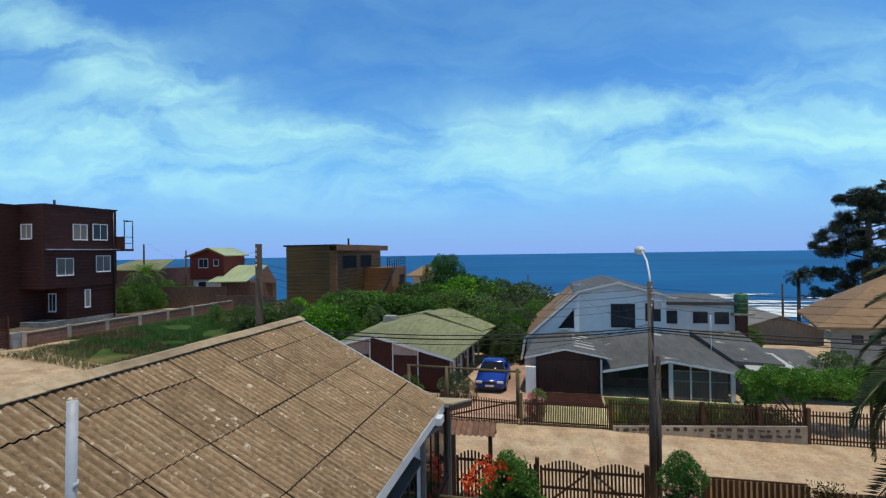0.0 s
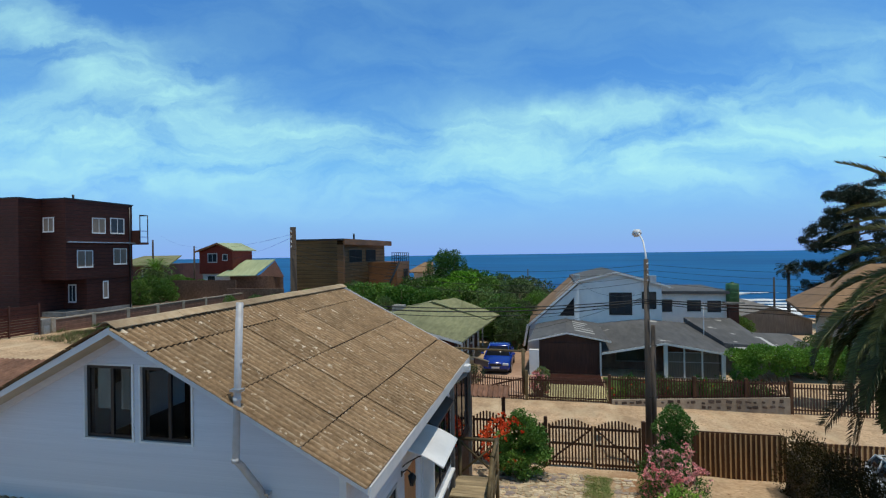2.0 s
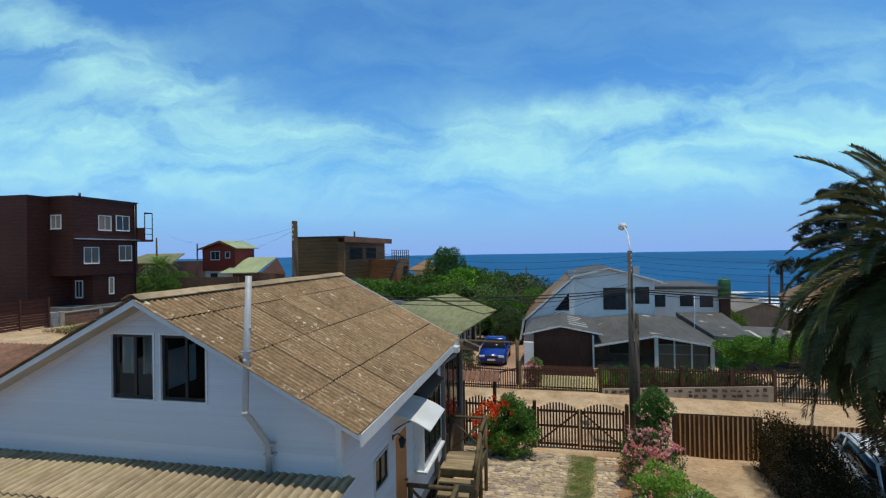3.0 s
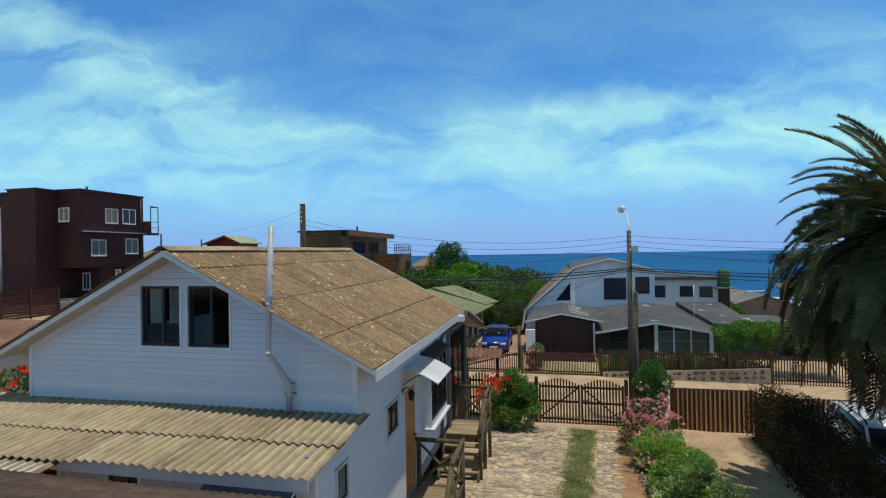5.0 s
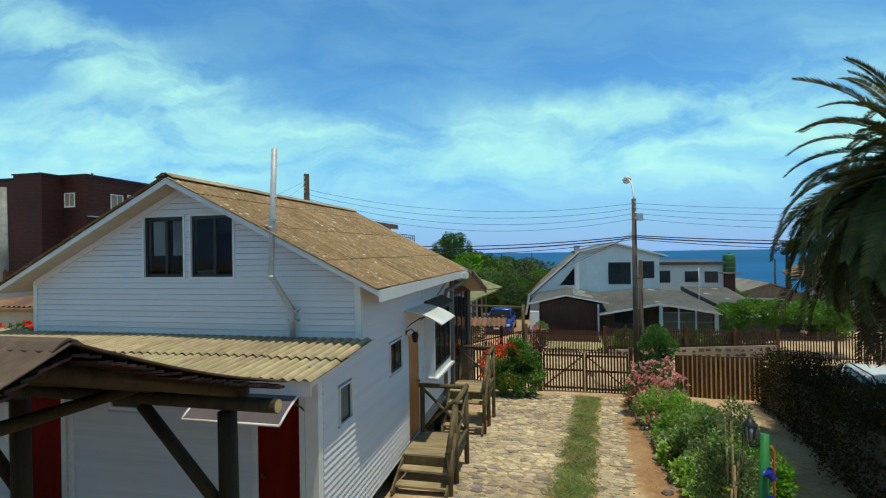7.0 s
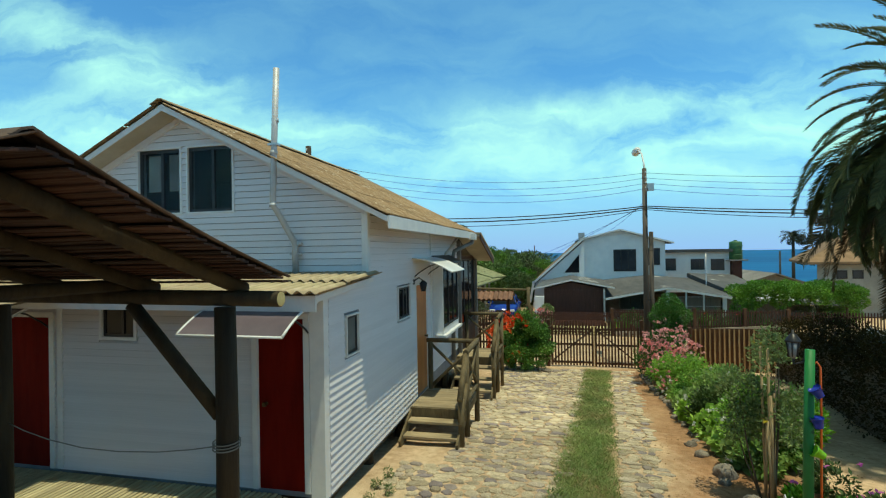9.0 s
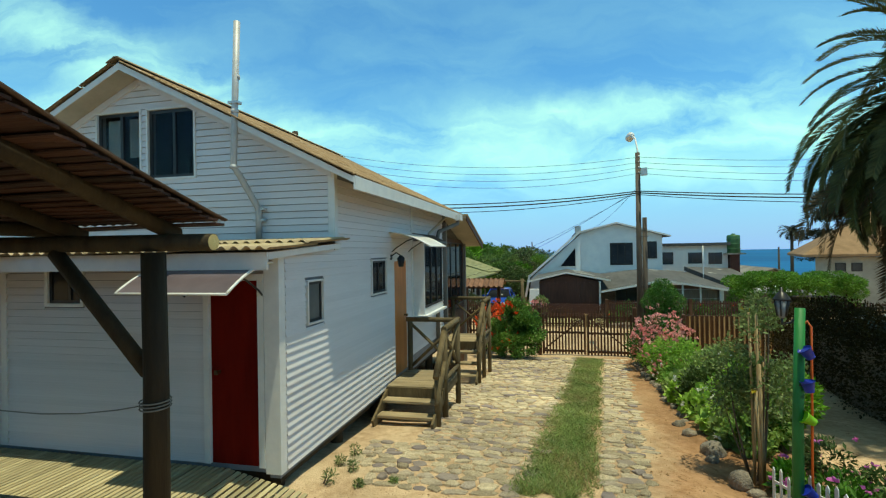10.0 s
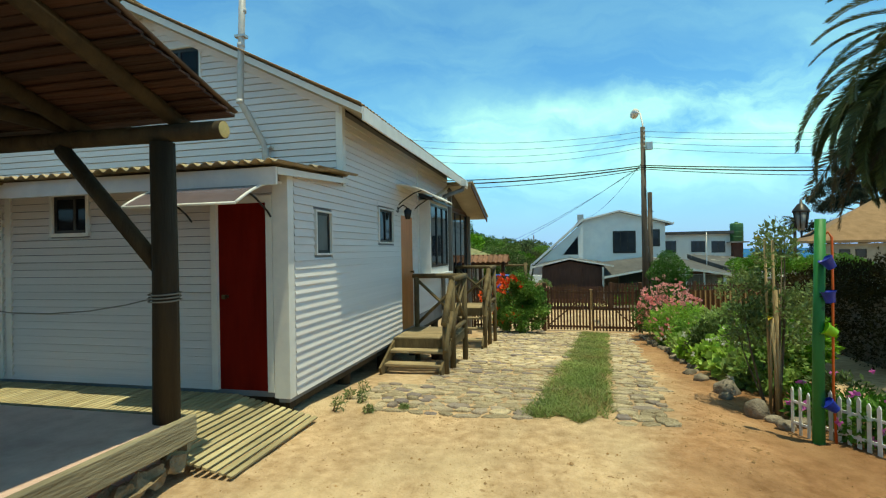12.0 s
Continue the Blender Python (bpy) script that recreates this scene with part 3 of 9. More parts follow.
F_yellow = leafmat("yellow_petal", (0.6, 0.45, 0.03), (0.7, 0.55, 0.06), rand=0.1)


def glassmat():
    m = bpy.data.materials.new("window_glass")
    m.use_nodes = True
    n, l = m.node_tree.nodes, m.node_tree.links
    n.remove(n["Principled BSDF"])
    g = n.new("ShaderNodeBsdfGlossy")
    g.inputs["Roughness"].default_value = 0.02
    t = n.new("ShaderNodeBsdfTransparent")
    t.inputs["Color"].default_value = (0.80, 0.83, 0.83, 1)
    mx = n.new("ShaderNodeMixShader")
    mx.inputs[0].default_value = 0.013
    l.new(t.outputs[0], mx.inputs[1])
    l.new(g.outputs[0], mx.inputs[2])
    l.new(mx.outputs[0], n["Material Output"].inputs[0])
    return m


M_glass = glassmat()


# ---- mesh helpers ----
def box(bm, x0, y0, z0, x1, y1, z1):
    x0, x1, y0, y1, z0, z1 = min(x0, x1), max(x0, x1), min(y0, y1), max(y0, y1), min(z0, z1), max(z0, z1)
    v = [bm.verts.new(p) for p in ((x0, y0, z0), (x1, y0, z0), (x1, y1, z0), (x0, y1, z0), (x0, y0, z1), (x1, y0, z1), (x1, y1, z1), (x0, y1, z1))]
    for f in ((0, 3, 2, 1), (4, 5, 6, 7), (0, 1, 5, 4), (1, 2, 6, 5), (2, 3, 7, 6), (3, 0, 4, 7)):
        bm.faces.new([v[i] for i in f])
    return v


def hexa(bm, pts):
    """Eight corners: four below, four above, in the same turn."""
    v = [bm.verts.new(p) for p in pts]
    for f in ((0, 3, 2, 1), (4, 5, 6, 7), (0, 1, 5, 4), (1, 2, 6, 5), (2, 3, 7, 6), (3, 0, 4, 7)):
        bm.faces.new([v[i] for i in f])
    return v


def tube(bm, pts, radii, seg=8, cap=True):
    """A round bar along points; radii one number or one for each point."""
    pts = [Vector(p) for p in pts]
    if not hasattr(radii, "__len__"):
        radii = [radii] * len(pts)
    rings, u = [], None
    for i, p in enumerate(pts):
        d = (pts[min(i + 1, len(pts) - 1)] - pts[max(i - 1, 0)]).normalized()
        if u is None:
            u = d.cross(Vector((0, 0, 1)) if abs(d.z) < 0.9 else Vector((0, 1, 0))).normalized()
        u = (u - d * u.dot(d)).normalized()
        w = d.cross(u)
        rings.append([bm.verts.new(p + radii[i] * (math.cos(a) * u + math.sin(a) * w)) for a in (2 * math.pi * k / seg for k in range(seg))])
    for r0, r1 in zip(rings, rings[1:]):
        for k in range(seg):
            f = bm.faces.new((r0[k], r1[k], r1[(k + 1) % seg], r0[(k + 1) % seg]))
            f.smooth = True
    if cap:
        bm.faces.new(rings[0])
        bm.faces.new(rings[-1][::-1])
    return rings


def beam(bm, p, q, w, t, up=(0, 0, 1)):
    """A squared bar from p to q, w wide and t thick."""
    p, q = Vector(p), Vector(q)
    d = (q - p).normalized()
    s = d.cross(Vector(up))
    s = Vector((1, 0, 0)) if s.length < 1e-4 else s.normalized()
    n = s.cross(d)
    hexa(bm, [e + a * s * w / 2 + b * n * t / 2 for b in (-1, 1) for e, a in ((p, -1), (p, 1), (q, 1), (q, -1))])


def prism(bm, ring, d):
    """A flat ring of points pushed along the vector d."""
    a = [bm.verts.new(p) for p in ring]
    b = [bm.verts.new(Vector(p) + Vector(d)) for p in ring]
    bm.faces.new(a[::-1])
    bm.faces.new(b)
    n = len(ring)
    for i in range(n):
        bm.faces.new((a[i], a[(i + 1) % n], b[(i + 1) % n], b[i]))


def soften(bm, w=0.006):
    bmesh.ops.bevel(bm, geom=bm.edges[:], offset=w, segments=1, affect="EDGES")


def mesh_of(name, bm, material, fix=True):
    if fix:
        bmesh.ops.recalc_face_normals(bm, faces=bm.faces[:])
    me = bpy.data.meshes.new(name)
    bm.to_mesh(me)
    bm.free()
    me.materials.append(material)
    return me


def thing(name, base, label, category, group=""):
    ob = new(name)
    ob.location = base
    ob.empty_display_size = 0.2
    return tagged(ob, label, category, group)


def link(ob, parent):
    ob.parent = parent
    if parent.type == "EMPTY":
        ob.matrix_parent_inverse = Matrix.Translation(parent.location).inverted()
    return ob


def part(name, bm, material, parent, label="", fix=True):
    ob = new(name, mesh_of(name, bm, material, fix))
    link(ob, parent)
    return tagged(ob, label)


def piece(name, me, m, parent):
    """An object of its own on a shared mesh, at the pose m."""
    ob = new(name, me)
    link(ob, parent)
    ob.matrix_basis = m
    return ob


def single(name, bm, material, label="", category="", group="", kind="", fix=True):
    return tagged(new(name, mesh_of(name, bm, material, fix)), label, category, group, kind)


def unit_box(material, x=1.0, y=1.0, z=1.0, bev=0.0):
    bm = bmesh.new()
    box(bm, -x / 2, -y / 2, 0, x / 2, y / 2, z)
    if bev:
        soften(bm, bev)
    return mesh_of("bar", bm, material)


# ---- ground ----
def smooth(t):
    t = min(1.0, max(0.0, t))
    return t * t * (3 - 2 * t)


def h(x, y):
    """The ground's height."""
    if y < 3:
        g = 0.0
    elif y < 15:
        g = -0.09 * (y - 3)
    elif y < 23.4:
        g = -1.08 - 0.035 * (y - 15)
    elif y < 45:
        g = -1.374 - 0.008 * (y - 23.4)
    elif y < 60:
        g = -1.55 - 0.1 * (y - 45)
    else:
        g = -3.05 - 23.5 * smooth((y - 60) / 150)
    rise = 2.75 * smooth((-5 - x) / 26)
    fall = 1.0 if y < 60 else 1 - smooth((y - 60) / 90)
    g -= 0.11 * smooth((x - 1.2) / 0.8) * (1 - smooth((y - 3.6) / 2.4)) * smooth((y + 3) / 3)  # hollow before the garden bed
    return g + rise * fall - 0.012 * max(0, min(x, 14) - 2) * smooth((y - 12) / 6)


def axis(*spans):
    out = []
    for a, b, step in spans:
        k = max(1, round((b - a) / step))
        out += [a + (b - a) * i / k for i in range(k)]
    return out + [spans[-1][1]]


gx = axis((-900, -200, 100), (-200, -60, 20), (-60, -14, 2), (-14, 10, 0.4), (10, 40, 2), (40, 200, 20), (200, 900, 100))
gy = axis((-60, -8, 6), (-8, 17, 0.4), (17, 60, 1.5), (60, 320, 8), (320, 420, 20))
bm = bmesh.new()
grid = []
for y in gy:
    grid.append([bm.verts.new((x, y, h(x, y) + (0.035 * noise.noise((x * 0.9, y * 0.9, 0)) + 0.015 * noise.noise((x * 3, y * 3, 5)) if -14 < x < 10 and y < 22 else 0))) for x in gx])
for j in range(len(gy) - 1):
    for i in range(len(gx) - 1):
        f = bm.faces.new((grid[j][i], grid[j][i + 1], grid[j + 1][i + 1], grid[j + 1][i]))
        f.smooth = True
ground = single("ground", bm, M_dirt, "bare sandy yard and dirt street sloping to the sea", "ground", kind="structure", fix=False)


def drape(name, ring, material, label, category, lift=0.012, step=0.7, kind="structure", rough=0.0):
    """A sheet lying on the ground inside an outline given as (y, x0, x1) rows."""
    bm = bmesh.new()
    rows = []
    for (y0, a0, b0), (y1, a1, b1) in zip(ring, ring[1:]):
        k = max(1, round(abs(y1 - y0) / step))
        for i in range(k):
            t = i / k
            rows.append((y0 + (y1 - y0) * t, a0 + (a1 - a0) * t, b0 + (b1 - b0) * t))
    rows.append(ring[-1])
    n = max(2, round(max(b - a for _, a, b in rows) / step))
    if rough:  # ragged outline, following the uneven ground
        rows = [(y, a + rough * noise.noise((y * 1.7, 2.0, 0)) + 0.4 * rough * noise.noise((y * 6, 5.0, 0)), b) for y, a, b in rows]
    rz = lambda x, y: 0.035 * noise.noise((x * 0.9, y * 0.9, 0)) + 0.015 * noise.noise((x * 3, y * 3, 5)) if rough else 0.04
    vs = [[bm.verts.new((a + (b - a) * i / n, y, h(a + (b - a) * i / n, y) + lift + rz(a + (b - a) * i / n, y) - (0.05 if rough and (i == 0 or y == rows[0][0]) else 0))) for i in range(n + 1)] for y, a, b in rows]
    for r0, r1 in zip(vs, vs[1:]):
        for i in range(n):
            bm.faces.new((r0[i], r0[i + 1], r1[i + 1], r1[i])).smooth = True
    return single(name, bm, material, label, category, kind=kind, fix=False)


drape("field", [(22.2, -25, -18), (23.2, -28.5, -15), (26, -30.3, -13), (34, -30.6, -13), (44, -30.6, -13)], M_field,
      "rough green grass plot beside the street", "grass", lift=0.03, step=0.5, rough=1.0)
drape("neighbour_yard", [(23.6, -60, -31.2), (30, -60, -31.2), (43.6, -60, -31.2)], M_yard, "bare grey-brown earth round the brown house", "earth", lift=0.02, step=1.5)
drape("flower_bed_soil", [(3.4, 1.95, 2.2), (4.4, 1.85, 2.9), (6, 1.75, 3.4), (8, 1.75, 3.6), (12, 2.0, 3.7), (14.6, 2.2, 3.9)], M_dirt, "brown turned garden soil", "soil", lift=0.012, step=0.2, rough=0.22)

bm = bmesh.new()
v = [bm.verts.new(p) for p in ((-4800, 215, -25), (4800, 215, -25), (4800, 4950, -25), (-4800, 4950, -25))]
bm.faces.new(v)
single("sea", bm, M_sea, "deep blue sea reaching the horizon", "sea", kind="structure", fix=False)
random.seed(5)
for row in range(15):
    y0 = 258 + row * 8.4 + random.uniform(-2, 2)
    bm = bmesh.new()
    x = -60.0 + random.uniform(0, 30)
    while x < 420:
        ln = random.uniform(25, 90)
        k = 14
        up, lo = [], []
        for i in range(k + 1):
            t = i / k
            xx = x + ln * t
            yy = y0 + 5 * noise.noise((xx * 0.02, row * 3.1, 0))
            w = (14.0 - row * 0.55) * math.sin(math.pi * min(1, max(0.02, t))) ** 0.6 * (0.35 + 1.3 * abs(noise.noise((xx * 0.06, row, 2))))
            up.append(bm.verts.new((xx, yy + w, -24.9)))
            lo.append(bm.verts.new((xx, yy - w, -24.7)))
        for i in range(k):
            bm.faces.new((lo[i], lo[i + 1], up[i + 1], up[i]))
        x += ln + random.uniform(2, 6 + 4 * row)
    single("surf", bm, M_foam, "line of white surf near the shore", "surf", kind="stuff", fix=False)


# ---- walls, windows, boards ----
def pbox(bm, ax, pl, s, d0, d1, a0, a1, z0, z1):
    """A box on an upright plane: ax 'y' or 'x' at pl, facing s; d outwards, a along, z up."""
    if ax == "y":
        box(bm, a0, pl + s * d0, z0, a1, pl + s * d1, z1)
    else:
        box(bm, pl + s * d0, a0, z0, pl + s * d1, a1, z1)


def wall(bm, ax, pl, s, thick, cuts, z0, top, holes):
    """A wall of that thickness behind the plane, with openings (a0, a1, z0, z1) through it; top(a) is its upper edge."""
    cuts = sorted(set(cuts) | {a for o in holes for a in o[:2]})
    for p, q in zip(cuts, cuts[1:]):
        if q - p < 1e-4:
            continue
        mid, lows = (p + q) / 2, [z0]
        highs = []
        for o in sorted((o for o in holes if o[0] <= mid <= o[1]), key=lambda o: o[2]):
            highs.append(o[2])
            lows.append(o[3])
        for i, lo in enumerate(lows):
            hp, hq = (highs[i], highs[i]) if i < len(highs) else (top(p + 1e-4), top(q - 1e-4))
            if max(hp, hq) - lo < 0.005:
                continue
            pts = []
            for zz in ((lo, lo), (max(lo, hp), max(lo, hq))):
                for a, d, z in ((p, 0, zz[0]), (q, 0, zz[1]), (q, -thick, zz[1]), (p, -thick, zz[0])):
                    pts.append((a, pl + s * d, z) if ax == "y" else (pl + s * d, a, z))
            hexa(bm, pts)


def board_mesh(material, foot=0.028, head=0.009, top=0.97):
    """A lapped board, one long and one high, thicker at its foot."""
    bm = bmesh.new()
    hexa(bm, [(0, 0, 0), (1, 0, 0), (1, -foot, 0), (0, -foot, 0), (0, 0, top), (1, 0, top), (1, -head, top), (0, -head, top)])
    return mesh_of("board", bm, material)


ME_board = board_mesh(M_white)
ME_gable = board_mesh(M_white, 0.032, 0.010, 0.925)  # open laps of the gable; dark backing in the gaps imitates lap shadow
ME_flat = board_mesh(M_white, 0.034, 0.010, 0.915)  # flatter boards of the lean-to, wider gaps for the same painted lap shadow


def clad(parent, ax, pl, s, a0, a1, z0, z1, row, span, holes, me=ME_board):
    """Lapped boards over a wall: span(z) gives the stretch under the roof, holes are left free."""
    k = max(1, round((z1 - z0) / row))
    rh = (z1 - z0) / k
    for i in range(k):
        lo = z0 + i * rh
        p, q = span(lo + rh * 0.25)
        runs = [(max(a0, p), min(a1, q), lo, lo + rh)]
        for o in holes:
            nxt = []
            for u, w, z_, t_ in runs:
                if o[1] <= u or o[0] >= w or o[3] <= z_ or o[2] >= t_:
                    nxt.append((u, w, z_, t_))
                    continue
                nxt += [(u, o[0], z_, t_), (o[1], w, z_, t_), (max(u, o[0]), min(w, o[1]), z_, o[2]), (max(u, o[0]), min(w, o[1]), o[3], t_)]
            runs = [r for r in nxt if r[1] - r[0] > 0.02 and r[3] - r[2] > 0.008]
        for u, w, z_, t_ in runs:
            if ax == "y":
                m = Matrix.Translation((u, pl - 0.002, z_)) @ Matrix.Diagonal((w - u, 1, t_ - z_, 1)) if s < 0 else Matrix.Translation((w, pl + 0.002, z_)) @ Matrix.Rotation(math.pi, 4, "Z") @ Matrix.Diagonal((w - u, 1, t_ - z_, 1))
            else:
                m = Matrix.Translation((pl + 0.002, u, z_)) @ Matrix.Rotation(math.pi / 2, 4, "Z") @ Matrix.Diagonal((w - u, 1, t_ - z_, 1))
            piece("board", me, m, parent)


def window(parent, ax, pl, s, a0, a1, z0, z1, frame=M_black, casing=M_trim, bars=(0.5,), hbars=(), glass=M_greyglass, name="window", deep=0.0, cw=0.05, fw=0.035, sill=True):
    """A window: casing as the part's own mesh, with sash frame, panes and sill under it. deep: how far the glass sits back."""
    bm = bmesh.new()
    for r in ((a0 - cw, a0, z0 - cw, z1 + cw), (a1, a1 + cw, z0 - cw, z1 + cw), (a0, a1, z1, z1 + cw), (a0, a1, z0 - cw, z0)):
        pbox(bm, ax, pl, s, -deep, 0.04, *r)
    w = part(name, bm, casing, parent)
    bm = bmesh.new()
    e = -deep + 0.005
    for r in ((a0, a0 + fw, z0, z1), (a1 - fw, a1, z0, z1), (a0 + fw, a1 - fw, z1 - fw, z1), (a0 + fw, a1 - fw, z0, z0 + fw)):
        pbox(bm, ax, pl, s, e, e + 0.025, *r)
    for b in bars:
        c = a0 + (a1 - a0) * b
        pbox(bm, ax, pl, s, e, e + 0.03, c - fw / 2, c + fw / 2, z0 + fw, z1 - fw)
    for b in hbars:
        c = z0 + (z1 - z0) * b
        pbox(bm, ax, pl, s, e, e + 0.022, a0 + fw, a1 - fw, c - fw / 3, c + fw / 3)
    part("window_frame", bm, frame, w)
    edges = [a0 + fw] + [a0 + (a1 - a0) * b for b in bars] + [a1 - fw]
    for p, q in zip(edges, edges[1:]):
        bm = bmesh.new()
        pbox(bm, ax, pl, s, e + 0.008, e + 0.013, p, q, z0 + fw, z1 - fw)
        pane = part("pane", bm, glass, w)
        if glass == M_glass:
            pane.visible_shadow = False
    if sill:
        bm = bmesh.new()
        pbox(bm, ax, pl, s, 0.03, 0.07, a0 - cw, a1 + cw, z0 - cw - 0.03, z0 - cw)
        part("window_sill", bm, casing, w)
    return w


def door(parent, ax, pl, s, a0, a1, z0, z1, material, casing=M_trim, knob=0.1, name="door", panels=0, proud=0.045):
    bm = bmesh.new()
    pbox(bm, ax, pl, s, -0.045, 0.004, a0, a1, z0, z1)
    for i in range(panels):
        c0, c1 = z0 + 0.15 + (z1 - z0 - 0.2) * i / panels, z0 + (z1 - z0 - 0.2) * (i + 1) / panels + 0.05
        pbox(bm, ax, pl, s, 0.004, 0.012, a0 + 0.12, a1 - 0.12, c0, c1)
    d = part(name, bm, material, parent)
    bm = bmesh.new()
    c = 0.07
    for r in ((a0 - c, a0, z0, z1 + c), (a1, a1 + c, z0, z1 + c), (a0, a1, z1, z1 + c)):
        pbox(bm, ax, pl, s, -0.04, proud, *r)
    part("door_frame", bm, casing, d)
    bm = bmesh.new()
    k = a0 + knob
    zk = z0 + 1.0 * (z1 - z0) / 2.0
    pbox(bm, ax, pl, s, 0.004, 0.05, k - 0.015, k + 0.015, zk - 0.015, zk + 0.015)
    pbox(bm, ax, pl, s, 0.05, 0.07, k - 0.022, k + 0.022, zk - 0.022, zk + 0.022)
    part("handle", bm, M_brass, d, "small dull brass handle")
    return d


def sheet_mesh(ln, wd, pitch, amp, material, name="roof_sheet"):
    """A corrugated sheet: x runs down the slope, ribs along x, y across, with thickness."""
    bm = bmesh.new()
    k = round(wd / pitch) * 6
    top = [[bm.verts.new((x, wd * i / k, amp * math.sin(2 * math.pi * i / 6))) for i in range(k + 1)] for x in (0, ln)]
    bot = [[bm.verts.new((x, wd * i / k, amp * math.sin(2 * math.pi * i / 6) - 0.007)) for i in range(k + 1)] for x in (0, ln)]
    for i in range(k):
        for q in ((top[0][i], top[1][i], top[1][i + 1], top[0][i + 1]), (bot[0][i], bot[0][i + 1], bot[1][i + 1], bot[1][i])):
            bm.faces.new(q)
        bm.faces.new((top[1][i], bot[1][i], bot[1][i + 1], top[1][i + 1]))
        bm.faces.new((top[0][i], top[0][i + 1], bot[0][i + 1], bot[0][i]))
    return mesh_of(name, bm, material)


# ---- the white cabin ----
GY, SX, FY = 3.8, -2.8, 2.43          # gable wall, side wall, front wall of the lean-to
PX, PZ, SL = -5.79, 5.195, 0.500       # ridge line and roof slope
Y0, Y1 = 3.42, 10.5                  # roof ends
EX = -2.35                            # eave line
house = thing("cabin", (-5.8, 6, 0.1), "white weatherboard cabin with brown corrugated roof, on low piles", "house")
under = lambda x: PZ - 0.10 - SL * abs(x - PX)
gable_holes = [(-6.55, -5.80, 3.63, 4.61), (-5.66, -4.895, 3.63, 4.61)]
bm = bmesh.new()
wall(bm, "y", GY, -1, 0.12, [-8.8, PX, SX], 2.2, under, gable_holes)
bmesh.ops.remove_doubles(bm, verts=bm.verts[:], dist=0.0005)
gw = part("gable_wall", bm, M_lapshade, house, "white painted weatherboard gable wall")
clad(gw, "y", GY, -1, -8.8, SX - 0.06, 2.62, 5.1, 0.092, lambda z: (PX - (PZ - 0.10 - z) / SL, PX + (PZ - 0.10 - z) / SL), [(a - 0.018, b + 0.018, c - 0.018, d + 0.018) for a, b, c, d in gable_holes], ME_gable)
for a0, a1, z0, z1 in gable_holes:
    w = window(house, "y", GY, -1, a0, a1, z0, z1, glass=M_glass, bars=(0.55,), deep=0.03, sill=False, cw=0.028, fw=0.045)
side_holes = [(3.03, 3.40, 1.69, 2.17), (5.10, 5.76, 1.85, 2.37), (6.24, 6.96, 0.28, 2.34)]
side_top = lambda y: 2.6 if y < 3.8 else under(SX) + 0.02 if y < 10.2 else 2.65
bm = bmesh.new()
wall(bm, "x", SX, 1, 0.12, [FY, GY, 10.2, 13.0], 0.15, side_top, side_holes)
sw = part("side_wall", bm, M_lapshade, house, "white lapped weatherboard side wall")
clad(sw, "x", SX, 1, FY + 0.11, 7.3, 0.20, 2.58, 0.088, lambda z: (0, 99), [(a - 0.05, b + 0.05, c - 0.05, d + 0.05) for a, b, c, d in side_holes])
clad(sw, "x", SX, 1, GY + 0.05, 7.3, 2.58, 3.5, 0.088, lambda z: (0, 99), [])
clad(sw, "x", SX, 1, 7.3, 10.1, 0.45, 3.5, 0.088, lambda z: (0, 99), [])
for a0, a1, z0, z1 in side_holes[:2]:
    window(house, "x", SX, 1, a0, a1, z0, z1, glass=M_darkglass if a0 > 4 else M_frost, bars=(0.5,) if a0 > 4 else (), deep=0.02, frame=M_black, sill=False, cw=0.022)
door(house, "x", SX, 1, *side_holes[2], M_orange, knob=0.58, proud=0.012)
front_holes = [(-5.795, -5.315, 1.97, 2.40), (-3.61, -3.02, 0.26, 2.23), (-7.55, -6.62, 0.26, 2.20)]
bm = bmesh.new()
wall(bm, "y", FY, -1, 0.12, [-8.8, SX], 0.2, lambda x: 2.55, front_holes)
fw_ = part("front_wall", bm, M_lapshade, house, "white lapped weatherboard wall of the lean-to")
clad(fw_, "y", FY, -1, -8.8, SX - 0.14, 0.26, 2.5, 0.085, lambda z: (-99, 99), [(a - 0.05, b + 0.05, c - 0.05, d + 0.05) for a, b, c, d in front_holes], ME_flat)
window(house, "y", FY, -1, *front_holes[0], glass=M_darkglass, bars=(0.62,), deep=0.02, sill=False, cw=0.04)
door(house, "y", FY, -1, *front_holes[1], M_reddoor, knob=0.1)
door(house, "y", FY, -1, *front_holes[2], M_reddoor, knob=0.1)
for r in ((SX - 0.145, FY - 0.04, 0.2, SX + 0.035, FY + 0.08, 2.55), (SX - 0.06, GY - 0.035, 2.55, SX + 0.035, GY + 0.06, under(SX)), (-8.86, GY - 0.035, 0.3, -8.78, GY + 0.06, under(-8.8)),
          (SX, 7.27, 0.45, SX + 0.04, 7.33, 3.4), (-6.5, FY - 0.04, 0.26, -6.42, FY, 2.5)):
    bm = bmesh.new()
    box(bm, *r)
    soften(bm, 0.004)
    part("corner_trim", bm, M_trim, house)
bm = bmesh.new()  # the rest of the shell, floor and inner ceiling
box(bm, -8.8, GY, 0.2, -8.68, 13.0, under(-8.8))
box(bm, -8.8, FY, 0.2, -8.68, GY, 2.5)
box(bm, -8.8, 12.88, -0.4, SX, 13.0, 2.6)
part("back_wall", bm, M_whitewall, house)
bm = bmesh.new()
box(bm, -8.66, FY + 0.13, 0.12, SX - 0.13, 12.85, 0.2)
box(bm, -8.66, GY + 0.14, 2.62, SX - 0.13, 12.85, 2.7)
part("floor", bm, M_room, house)
bm = bmesh.new()
box(bm, -7.0, 6.2, 2.7, -4.6, 6.28, 4.45)
